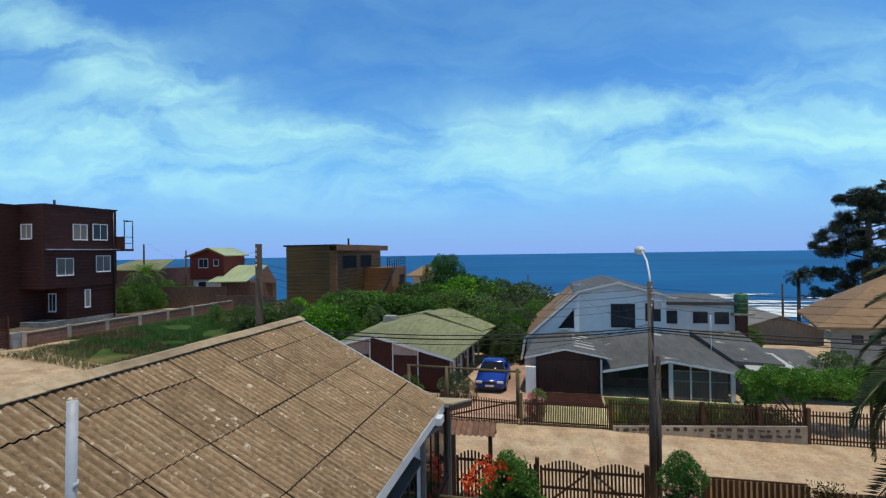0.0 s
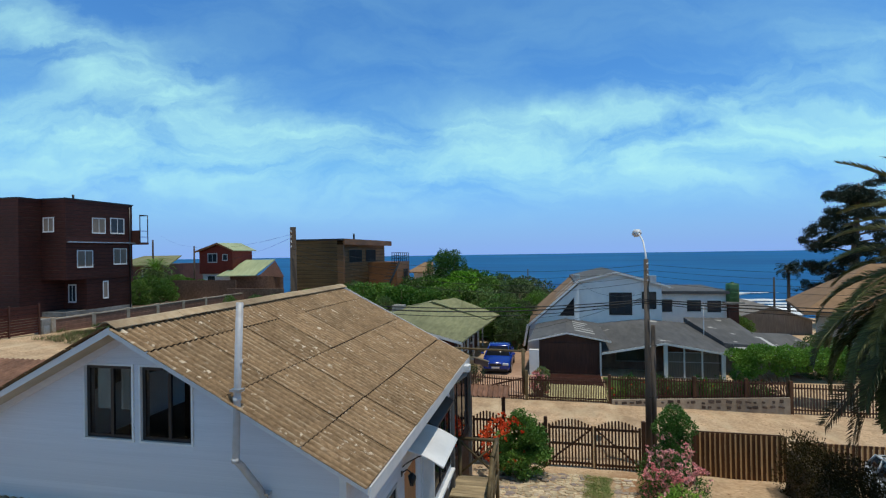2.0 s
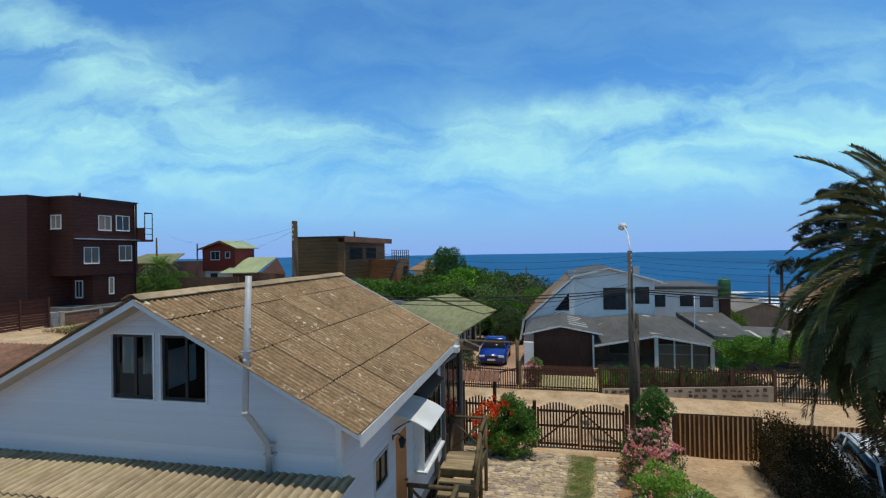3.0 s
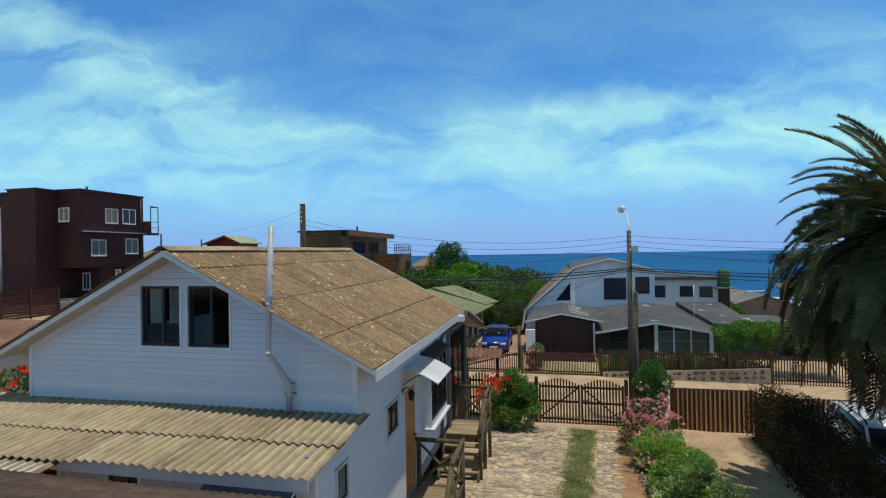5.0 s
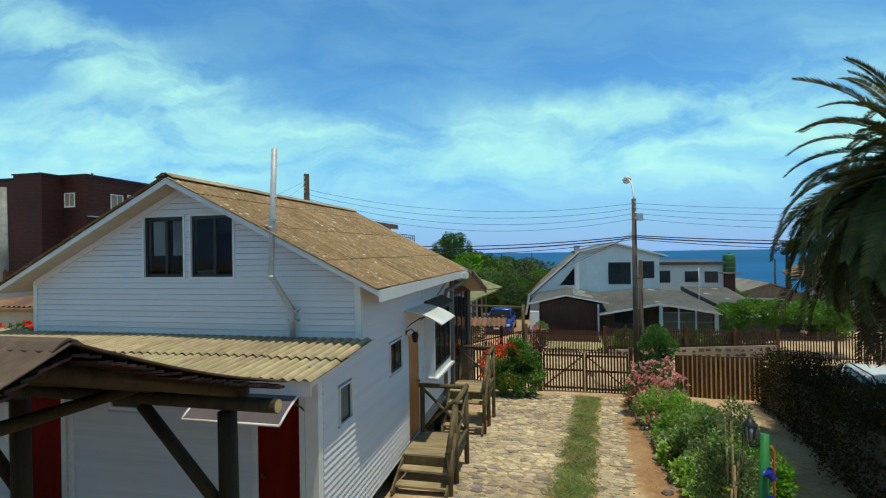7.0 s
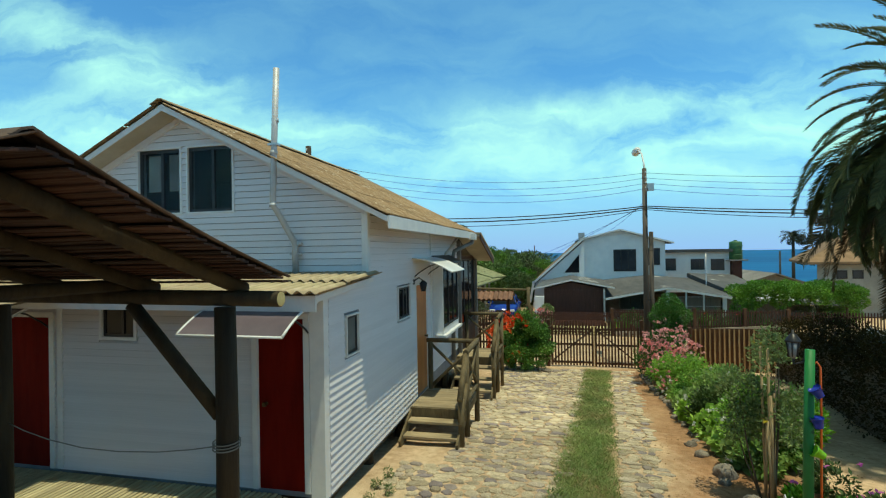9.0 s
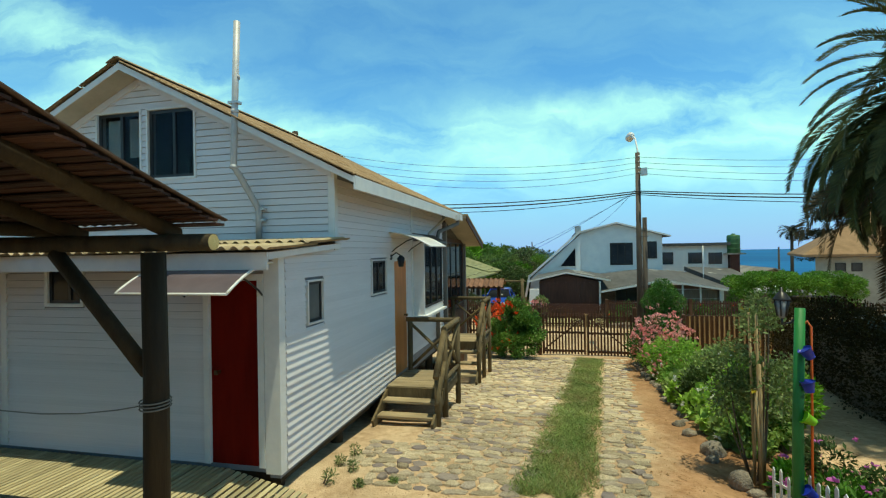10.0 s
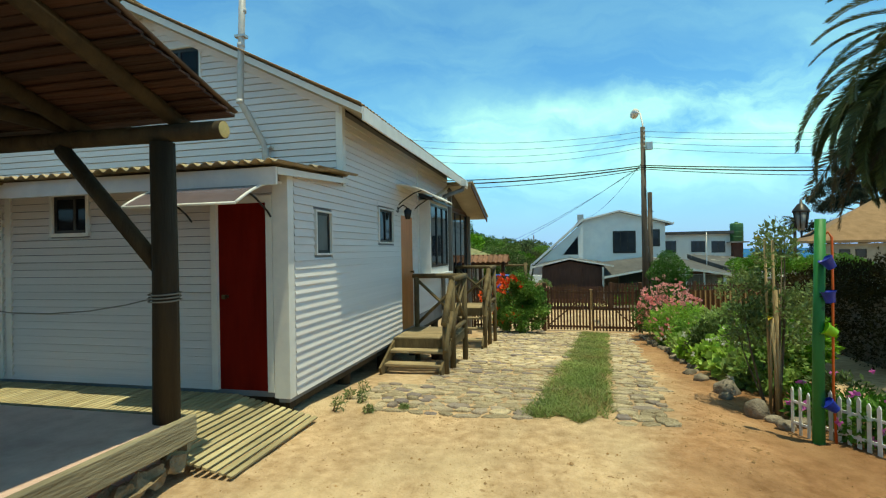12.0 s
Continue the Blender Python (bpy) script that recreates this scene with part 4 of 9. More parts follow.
part("inner_wall", bm, M_room, house)
bm = bmesh.new()
for sgn in (1, -1):
    xe = PX + sgn * 3.0
    ze = PZ - SL * 3.0
    hexa(bm, [(PX, GY + 0.13, PZ - 0.13), (xe, GY + 0.13, ze - 0.13), (xe, 10.1, ze - 0.13), (PX, 10.1, PZ - 0.13), (PX, GY + 0.13, PZ - 0.105), (xe, GY + 0.13, ze - 0.105), (xe, 10.1, ze - 0.105), (PX, 10.1, PZ - 0.105)])
part("attic_lining", bm, M_room, house)
for c0, c1 in ((-6.50, -6.24), (-6.12, -5.9)):
    bm = bmesh.new()
    pts = [(c0 + (c1 - c0) * i / 16, GY + 0.12 + 0.018 * math.sin(i * 1.9), 0) for i in range(17)]
    for p, q in zip(pts, pts[1:]):
        hexa(bm, [(p[0], p[1], 3.98), (q[0], q[1], 3.98), (q[0], q[1] + 0.006, 3.98), (p[0], p[1] + 0.006, 3.98), (p[0], p[1], 4.55), (q[0], q[1], 4.55), (q[0], q[1] + 0.006, 4.55), (p[0], p[1] + 0.006, 4.55)])
    part("curtain", bm, M_curtain, house, "light grey window curtain")
for y in (2.6, 4.1, 5.6, 7.4, 9.2, 11.2):  # piles below the floor
    for x in (-2.95, -5.6, -8.6):
        bm = bmesh.new()
        tube(bm, [(x, y, h(x, y) - 0.05), (x, y, 0.2)], 0.09)
        part("stump", bm, M_log, house, "dark timber floor stump")
for r in ((-8.7, FY + 0.1, 0.05, SX - 0.15, FY + 0.18, 0.2), (SX - 0.14, FY + 0.1, 0.05, SX - 0.06, 12.9, 0.2)):
    bm = bmesh.new()
    box(bm, *r)
    part("bearer", bm, M_log, house)

# main roof: rafters' boarding, fascias, sheets
roof_th = math.atan(SL)
run = math.hypot(EX - PX, SL * (EX - PX))
bm = bmesh.new()
for sgn in (1, -1):
    xe = PX + sgn * (EX - PX)
    ze = PZ - SL * (EX - PX)
    hexa(bm, [(PX, Y0, PZ - 0.10), (xe, Y0, ze - 0.10), (xe, Y1, ze - 0.10), (PX, Y1, PZ - 0.10), (PX, Y0, PZ - 0.045), (xe, Y0, ze - 0.045), (xe, Y1, ze - 0.045), (PX, Y1, PZ - 0.045)])
roof = part("roof", bm, M_cream, house, "brown lichen-spotted corrugated fibre cement roof")
for sgn in (1, -1):  # strip closing the boards against the soffit
    xe = SX if sgn > 0 else -8.8
    bm = bmesh.new()
    hexa(bm, [(PX, GY - 0.05, PZ - 0.20), (xe, GY - 0.05, under(xe) - 0.10), (xe, GY - 0.006, under(xe) - 0.10), (PX, GY - 0.006, PZ - 0.20), (PX, GY - 0.05, PZ - 0.102), (xe, GY - 0.05, under(xe) - 0.002), (xe, GY - 0.006, under(xe) - 0.002), (PX, GY - 0.006, PZ - 0.102)])
    part("rake_trim", bm, M_white, roof)
bm = bmesh.new()
for sgn in (1, -1):
    xe = PX + sgn * (EX - PX)
    ze = PZ - SL * (EX - PX)
    hexa(bm, [(PX, Y0 + 0.03, PZ - 0.044), (xe, Y0 + 0.03, ze - 0.044), (xe, Y1 - 0.02, ze - 0.044), (PX, Y1 - 0.02, PZ - 0.044), (PX, Y0 + 0.03, PZ - 0.03), (xe, Y0 + 0.03, ze - 0.03), (xe, Y1 - 0.02, ze - 0.03), (PX, Y1 - 0.02, PZ - 0.03)])
part("underlay", bm, M_felt, roof, "dark roof underlay between the sheets")
for sgn in (1, -1):  # barge boards and fascias
    xe, ze = PX + sgn * (EX - PX), PZ - SL * (EX - PX)
    for y in (Y1,):
        bm = bmesh.new()
        hexa(bm, [(PX, y, PZ - 0.115), (xe, y, ze - 0.115), (xe, y + 0.025, ze - 0.115), (PX, y + 0.025, PZ - 0.115), (PX, y, PZ + 0.06), (xe, y, ze - 0.006), (xe, y + 0.025, ze - 0.006), (PX, y + 0.025, PZ + 0.06)])
        part("barge_board", bm, M_trim, roof, "white painted barge board")
    bm = bmesh.new()
    hexa(bm, [(PX, Y0 - 0.014, PZ - 0.105), (xe, Y0 - 0.014, ze - 0.105), (xe, Y0 - 0.002, ze - 0.105), (PX, Y0 - 0.002, PZ - 0.105), (PX, Y0 - 0.014, PZ - 0.012), (xe, Y0 - 0.014, ze - 0.03), (xe, Y0 - 0.002, ze - 0.03), (PX, Y0 - 0.002, PZ - 0.012)])
    part("barge_board", bm, M_trim, roof, "thin white painted barge board")
    bm = bmesh.new()
    box(bm, xe, Y0, ze - 0.19, xe + sgn * 0.025, Y1, ze - 0.02)
    part("fascia", bm, M_trim, roof, "white painted eave board")
rows = [(0.10, 0.72), (0.70, 1.86), (1.84, 3.0), (2.98, run + 0.05)]
cols = 7
cw = (Y1 - Y0 + 0.12) / cols
random.seed(11)
for k, (u0, u1) in enumerate(rows):
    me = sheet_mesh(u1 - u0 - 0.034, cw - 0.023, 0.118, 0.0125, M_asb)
    for j in range(cols):
        for sgn in (1, -1):
            y = Y0 - 0.09 + j * cw
            lift = 0.004 + 0.005 * (3 - k) + random.uniform(0, 0.005)
            jig = random.uniform(-0.008, 0.008)
            if sgn > 0:
                m = Matrix.Translation((PX, y, PZ + lift)) @ Matrix.Rotation(roof_th, 4, "Y") @ Matrix.Translation((u0 + jig, 0, 0)) @ Matrix.Rotation(random.uniform(-0.006, 0.006), 4, "Z")
            else:
                m = Matrix.Translation((PX, y + cw, PZ + lift)) @ Matrix.Rotation(math.pi, 4, "Z") @ Matrix.Rotation(roof_th, 4, "Y") @ Matrix.Translation((u0 + jig, 0, 0))
            piece("roof_sheet", me, m, roof)
for j in range(6):  # ridge caps
    bm = bmesh.new()
    y0, y1 = Y0 - 0.06 + j * (Y1 - Y0 + 0.12) / 6, Y0 - 0.06 + (j + 1) * (Y1 - Y0 + 0.12) / 6 + 0.06
    dz = 0.005 * (j % 2)
    prof = [(-0.16, -0.058), (-0.07, -0.012), (-0.035, 0.012), (0.035, 0.012), (0.07, -0.012), (0.16, -0.058)]
    prism(bm, [(PX + a, y0, PZ + 0.050 + b + dz) for a, b in prof] + [(PX + a, y0, PZ + 0.038 + b + dz) for a, b in prof[::-1]], (0, y1 - y0, 0))
    part("ridge_cap", bm, M_ridge, roof)

# lean-to roof of pale sheets over the front
ltz0, ltz1, lty0, lty1 = 2.655, 2.545, GY + 0.0, 2.02
lth = math.atan2(ltz0 - ltz1, lty0 - lty1)
ltl = math.hypot(lty0 - lty1, ltz0 - ltz1)
bm = bmesh.new()
hexa(bm, [(-9.2, lty1 + 0.06, ltz1 - 0.06), (SX + 0.1, lty1 + 0.06, ltz1 - 0.06), (SX + 0.1, lty0, ltz0 - 0.06), (-9.2, lty0, ltz0 - 0.06),
          (-9.2, lty1 + 0.06, ltz1 - 0.02), (SX + 0.1, lty1 + 0.06, ltz1 - 0.02), (SX + 0.1, lty0, ltz0 - 0.02), (-9.2, lty0, ltz0 - 0.02)])
ltroof = part("lean_to_roof", bm, M_cream, house, "low pale corrugated lean-to roof")
bm = bmesh.new()
box(bm, -9.2, lty1 + 0.02, ltz1 - 0.19, SX + 0.12, lty1 + 0.05, ltz1 - 0.02)
hexa(bm, [(SX + 0.1, lty1 + 0.05, ltz1 - 0.09), (SX + 0.125, lty1 + 0.05, ltz1 - 0.09), (SX + 0.125, GY - 0.06, ltz0 - 0.08), (SX + 0.1, GY - 0.06, ltz0 - 0.08),
          (SX + 0.1, lty1 + 0.05, ltz1 - 0.02), (SX + 0.125, lty1 + 0.05, ltz1 - 0.02), (SX + 0.125, GY - 0.06, ltz0 - 0.02), (SX + 0.1, GY - 0.06, ltz0 - 0.02)])
part("fascia", bm, M_trim, ltroof, "white eave board")
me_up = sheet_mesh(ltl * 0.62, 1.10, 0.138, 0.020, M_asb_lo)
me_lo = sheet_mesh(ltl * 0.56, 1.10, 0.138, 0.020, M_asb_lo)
x = SX + 0.22
j = 0
while x > -9.2:
    for me, u, up_ in ((me_lo, ltl * 0.5 + 0.02, 0.0), (me_up, 0.0, 0.026)):
        m = Matrix.Translation((x, lty0 - 0.01, ltz0 + 0.018 + up_ + random.uniform(0, 0.008))) @ Matrix.Rotation(-math.pi / 2, 4, "Z") @ Matrix.Rotation(lth + random.uniform(-0.005, 0.004), 4, "Y") @ Matrix.Translation((u + random.uniform(-0.06, 0.03), -1.10, 0)) @ Matrix.Rotation(random.uniform(-0.008, 0.008), 4, "Z")
        piece("roof_sheet", me, m, ltroof)
    x -= 1.07
    j += 1

bm = bmesh.new()
hexa(bm, [(-9.2, 1.12, 2.43), (-6.1, 1.12, 2.43), (-6.1, lty1 + 0.05, ltz1 - 0.06), (-9.2, lty1 + 0.05, ltz1 - 0.06), (-9.2, 1.12, 2.455), (-6.1, 1.12, 2.455), (-6.1, lty1 + 0.05, ltz1 - 0.035), (-9.2, lty1 + 0.05, ltz1 - 0.035)])
part("porch_roof_deck", bm, M_trim, ltroof, "white boarding under the longer part of the lean-to")
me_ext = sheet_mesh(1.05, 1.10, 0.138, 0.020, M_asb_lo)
for j in range(3):
    piece("roof_sheet", me_ext, Matrix.Translation((-6.02 - 1.05 * j, lty1 + 0.08, ltz1 - 0.012)) @ Matrix.Rotation(-math.pi / 2 - 0.02 * j, 4, "Z") @ Matrix.Rotation(0.10, 4, "Y") @ Matrix.Translation((0, -1.10, 0)), ltroof)

# terrace room beyond, with its own roof edge and glazing
RY, RZ, TX = 10.45, 3.42, -2.22      # cross ridge of the terrace, its height, and where it ends
bm = bmesh.new()
for y1, z1 in ((13.15, 2.70), (8.6, 2.92)):
    xs = (-4.3, TX) if y1 > 10 else (-3.6, -2.75)
    hexa(bm, [(xs[0], RY, RZ - 0.05), (xs[1], RY, RZ - 0.05), (xs[1], y1, z1 - 0.05), (xs[0], y1, z1 - 0.05), (xs[0], RY, RZ), (xs[1], RY, RZ), (xs[1], y1, z1), (xs[0], y1, z1)])
tr = part("terrace_roof", bm, M_cream, house, "gabled terrace roof with cream soffit")
bm = bmesh.new()
hexa(bm, [(TX, RY, RZ - 0.13), (TX + 0.03, RY, RZ - 0.13), (TX + 0.03, 13.17, 2.57), (TX, 13.17, 2.57), (TX, RY, RZ + 0.04), (TX + 0.03, RY, RZ + 0.04), (TX + 0.03, 13.17, 2.74), (TX, 13.17, 2.74)])
part("roof_edge", bm, M_garage, tr, "dark brown roof edge board")
bm = bmesh.new()
hexa(bm, [(-4.3, RY - 0.05, RZ + 0.01), (TX + 0.05, RY - 0.05, RZ + 0.01), (TX + 0.05, 13.2, 2.72), (-4.3, 13.2, 2.72), (-4.3, RY - 0.05, RZ + 0.05), (TX + 0.05, RY - 0.05, RZ + 0.05), (TX + 0.05, 13.2, 2.76), (-4.3, 13.2, 2.76)])
part("roof_covering", bm, M_asb_lo, tr, "pale corrugated covering")
bm = bmesh.new()
prism(bm, [(SX + 0.01, 10.3, 2.86), (SX + 0.01, 12.75, 2.72), (SX + 0.01, 10.3, 3.32)], (0.02, 0, 0))
part("gable_pane", bm, M_darkglass, house, "dark slanted pane under the terrace gable")
window(house, "x", SX, 1, 10.35, 12.7, 0.95, 2.75, glass=M_darkglass, bars=(0.3, 0.62), frame=M_black, casing=M_gate, cw=0.10)
for y, zt in ((10.2, 3.25), (12.85, 2.72)):
    bm = bmesh.new()
    box(bm, SX - 0.02, y - 0.06, h(SX, y), SX + 0.11, y + 0.06, zt)
    part("corner_post", bm, M_greywood, house, "grey timber corner post")
bm = bmesh.new()
box(bm, SX + 0.002, 10.26, h(SX, 11) - 0.1, SX + 0.03, 12.8, 0.85)
part("skirting_board", bm, M_gate, house, "dark brown boarding under the terrace glazing")

# box bay window
bm = bmesh.new()
for r in ((7.45, 7.5), (9.05, 9.10)):
    box(bm, SX + 0.02, r[0], 1.22, SX + 0.24, r[1], 2.72)
box(bm, SX + 0.02, 7.5, 2.66, SX + 0.238, 9.05, 2.718)
box(bm, SX + 0.02, 7.5, 1.222, SX + 0.238, 9.05, 1.36)
bay = part("bay_window", bm, M_trim, house, "white box bay window with black sashes")
bm = bmesh.new()
for y in (7.5, 8.02, 8.54, 9.02):
    box(bm, SX + 0.205, y, 1.36, SX + 0.245, y + 0.035, 2.66)
for z in (1.36, 2.62):
    box(bm, SX + 0.205, 7.5, z, SX + 0.245, 9.05, z + 0.04)
part("window_frame", bm, M_black, bay)
for y in (7.535, 8.055, 8.575):
    bm = bmesh.new()
    box(bm, SX + 0.215, y, 1.40, SX + 0.222, y + 0.485, 2.62)
    part("pane", bm, M_darkglass, bay)
bm = bmesh.new()
box(bm, SX + 0.02, 7.38, 1.17, SX + 0.32, 9.17, 1.22)
part("window_sill", bm, M_trim, bay)
bm = bmesh.new()
hexa(bm, [(SX, 7.4, 2.80), (SX + 0.32, 7.4, 2.70), (SX + 0.32, 9.15, 2.70), (SX, 9.15, 2.80), (SX, 7.4, 2.90), (SX + 0.32, 7.4, 2.74), (SX + 0.32, 9.15, 2.74), (SX, 9.15, 2.90)])
part("bay_roof", bm, M_black, bay, "small dark sheet roof over the bay")

# flue, gutter pipe, small things on the walls
bm = bmesh.new()
tube(bm, [(-3.84, 3.70, 2.70), (-3.84, 3.70, 3.10), (-3.86, 3.69, 3.16), (-3.97, 3.46, 3.56), (-4.00, 3.40, 3.64), (-3.97, 3.40, 4.4), (-3.90, 3.37, 5.51)], 0.042, 12)
for x, z in ((-4.0, 3.62), (-3.972, 4.34), (-3.945, 4.78)):
    tube(bm, [(x, 3.40, z), (x, 3.398, z + 0.05)], 0.048, 12)
flue = part("flue", bm, M_pipe, house, "pale galvanised flue pipe rising past the eave")
for r in ((-3.92, 3.68, 2.95, -3.76, 3.80, 2.98), (-3.92, 3.68, 3.1, -3.76, 3.80, 3.13), (-4.04, 3.35, 4.46, -3.90, 3.45, 4.49)):
    bm = bmesh.new()
    box(bm, *r)
    part("bracket", bm, M_metal, flue)
bm = bmesh.new()
tube(bm, [(EX + 0.05, 9.75, 3.30), (EX + 0.04, 9.75, 3.18), (SX + 0.12, 9.3, 2.98), (SX + 0.07, 9.28, 2.75), (SX + 0.07, 9.28, 0.3)], 0.05, 10)
part("downpipe", bm, M_pipedark, house, "grey metal rain downpipe")
bm = bmesh.new()
box(bm, EX - 0.02, 9.62, 3.26, EX + 0.14, 9.9, 3.40)
part("gutter_box", bm, M_trim, house)


# ---- porches of the cabin ----
def polycarb_canopy(name, ax, pl, s, a0, a1, z_top, z_low, reach, material, label, sheet=0.008):
    """An arched door canopy with a white rim and two brackets."""
    mid = (a0 + a1) / 2
    base = (mid, pl, z_low) if ax == "y" else (pl, mid, z_low)
    th = thing(name, base, label, "door canopy")
    arc = [(reach * (i / 10), z_top - (z_top - z_low) * (i / 10) ** 1.9) for i in range(11)]
    at = lambda a, d, z: (a, pl + s * d, z) if ax == "y" else (pl + s * d, a, z)
    bm = bmesh.new()
    prism(bm, [at(a0, d, z) for d, z in arc] + [at(a0, d, z + sheet) for d, z in arc[::-1]], Vector(at(a1, 0, 0)) - Vector(at(a0, 0, 0)))
    part("sheet", bm, material, th)
    bm = bmesh.new()
    for a in (a0, a1):
        tube(bm, [at(a, d, z + 0.004) for d, z in arc], 0.014, 6)
    tube(bm, [at(a0, arc[-1][0], arc[-1][1]), at(a1, arc[-1][0], arc[-1][1])], 0.014, 6)
    part("rim", bm, M_trim, th, "white edge strip")
    for a in (a0 + 0.12, a1 - 0.12):
        bm = bmesh.new()
        tube(bm, [at(a, 0.01, z_low - 0.10), at(a, 0.10, z_low - 0.02), at(a, reach * 0.4, z_low + 0.10), at(a, reach * 0.6, z_top - (z_top - z_low) * 0.6 ** 1.9 - 0.008)], 0.011, 6)
        part("bracket", bm, M_black, th, "curled black iron bracket")
    return th


polycarb_canopy("door_canopy", "y", FY, -1, -4.05, -2.84, 2.42, 2.15, 0.78, M_canopy, "smoked arched polycarbonate canopy over the red door")
polycarb_canopy("door_canopy", "x", SX, 1, 5.98, 7.22, 2.85, 2.60, 0.74, M_whiteplastic, "white arched polycarbonate canopy over the wooden door")
polycarb_canopy("door_canopy", "y", FY, -1, -8.0, -6.55, 2.42, 2.17, 0.7, M_canopy, "smoked arched polycarbonate canopy over a red door")

wl_ = thing("wall_lantern", (SX, 6.05, 2.4), "small black iron wall lantern beside the wooden door", "wall lamp")
bm = bmesh.new()
tube(bm, [(SX, 6.05, 2.42), (SX + 0.12, 6.05, 2.5), (SX + 0.2, 6.05, 2.44)], 0.012, 6)
tube(bm, [(SX + 0.03, 6.05, 2.42), (SX, 6.05, 2.42)], 0.05, 10)
part("arm", bm, M_black, wl_)
bm = bmesh.new()
tube(bm, [(SX + 0.2, 6.05, 2.25), (SX + 0.2, 6.05, 2.4), (SX + 0.2, 6.05, 2.45)], [0.045, 0.075, 0.02], 6)
part("shade", bm, M_darkglass, wl_)


def stair_porch(x0, x1, y0, y1, ztop, steps, going, label, far=False):
    """A timber landing with open steps towards the viewer, posts and cross-braced rails."""
    th = thing("porch_steps", (x1, y0, h(x1, y0)), label, "porch")
    n = max(3, round((y1 - y0) / 0.14))
    for i in range(n):
        bm = bmesh.new()
        box(bm, x0, y0 + (y1 - y0) * i / n + 0.006, ztop - 0.035, x1, y0 + (y1 - y0) * (i + 1) / n, ztop)
        soften(bm, 0.004)
        part("plank", bm, M_tread, th)
    bm = bmesh.new()
    box(bm, x0, y0 - 0.04, ztop - 0.19, x1, y0, ztop - 0.01)
    part("landing_beam", bm, M_rail, th)
    bm = bmesh.new()
    box(bm, x1 - 0.05, y0, ztop - 0.17, x1, y1, ztop - 0.037)
    part("landing_beam", bm, M_rail, th)
    low = h(x1, y0 - going * steps)
    rise = (ztop - low) / (steps + 1)
    for i in range(1, steps + 1):
        bm = bmesh.new()
        yc = y0 - going * i
        box(bm, x0 + 0.02, yc - 0.02, ztop - rise * i - 0.045, x1 - 0.02, yc + going * 0.72, ztop - rise * i)
        soften(bm, 0.005)
        part("tread", bm, M_tread, th)
    for x in (x0 + 0.01, x1 - 0.03):
        bm = bmesh.new()
        beam(bm, (x, y0 + 0.03, ztop - 0.12), (x, y0 - going * (steps + 0.55), h(x, y0 - going * steps) + 0.03), 0.035, 0.2)
        part("stringer", bm, M_rail, th)
    top = ztop + 0.93
    posts = [(x1, y0 - going * steps + 0.08, low, ztop + 0.30), (x1, y0 + 0.06, h(x1, y0) - 0.02, top), (x1, y1 - 0.05, h(x1, y1) - 0.02, top), (x0 + 0.07, y1 - 0.05, h(x0, y1) - 0.02, top)]
    for x, y, z0, z1 in posts:
        bm = bmesh.new()
        tube(bm, [(x, y, z0), (x, y, z1)], 0.05, 9)
        part("post", bm, M_rail, th)
    bars = [((x1, y0 - going * steps - 0.02, ztop + 0.30), (x1, y0 + 0.10, top + 0.03), 0.05), ((x1, y0 + 0.02, top + 0.02), (x1, y1 + 0.06, top + 0.02), 0.05),
            ((x1 + 0.05, y1 - 0.05, top + 0.02), (x0, y1 - 0.05, top + 0.02), 0.045),
            ((x1, y0 - going * steps + 0.02, ztop - 0.12), (x1, y0 + 0.05, ztop + 0.42), 0.04), ((x1, y0, ztop + 0.12), (x1, y1, ztop + 0.12), 0.038)]
    for p, q, r in bars:
        bm = bmesh.new()
        tube(bm, [p, q], r, 9)
        part("rail", bm, M_rail, th)
    for p, q in (((x0 + 0.07, y1 - 0.05, ztop + 0.05), (x1, y1 - 0.05, top - 0.04)), ((x0 + 0.07, y1 - 0.05, top - 0.04), (x1, y1 - 0.05, ztop + 0.05)),
                 ((x1, y0 + 0.06, ztop + 0.15), (x1, y1 - 0.05, top - 0.04)), ((x1, y0 + 0.06, top - 0.04), (x1, y1 - 0.05, ztop + 0.15))):
        bm = bmesh.new()
        tube(bm, [p, q], 0.03, 7)
        part("brace", bm, M_rail, th)
    return th


stair_porch(SX + 0.06, -1.76, 5.62, 6.82, 0.28, 2, 0.27, "weathered timber steps and landing with cross-braced rails at the wooden door")
stair_porch(SX + 0.05, -1.72, 9.75, 10.9, 0.30, 3, 0.27, "dark weathered timber steps and landing by the terrace room")

pot = thing("plant_pot", (-2.25, 6.4, h(-2.25, 6.4)), "terracotta pot standing below the landing", "pot")
bm = bmesh.new()
tube(bm, [(-2.3, 7.0, h(-2.3, 7)), (-2.3, 7.0, 0.12), (-2.3, 7.0, 0.14)], [0.16, 0.22, 0.23], 14)
part("pot_body", bm, M_terra, pot)

# ---- slatted deck and ramp in front, platform and pergola ----
deck = thing("slat_deck", (-4.5, 2.0, 0.0), "weathered narrow slat walkway along the cabin front", "deck")
me = unit_box(M_slat, 0.047, 1.0, 0.022, 0.003)
x = -8.7
while x < -3.35:
    piece("slat", me, Matrix.Translation((x, 1.76, 0.205)) @ Matrix.Diagonal((1, 1.28, 1, 1)), deck)
    x += 0.068
ramp_y0, ramp_y1 = 0.92, 2.28
i = 0
while x < -2.42:
    t = (x + 3.35) / 0.93
    piece("slat", me, Matrix.Translation((x, (ramp_y0 + ramp_y1) / 2 + 0.1, 0.205 - 0.19 * t)) @ Matrix.Rotation(radians(11.5), 4, "Y") @ Matrix.Diagonal((1, ramp_y1 - ramp_y0, 1, 1)), deck)
    x += 0.07
    i += 1
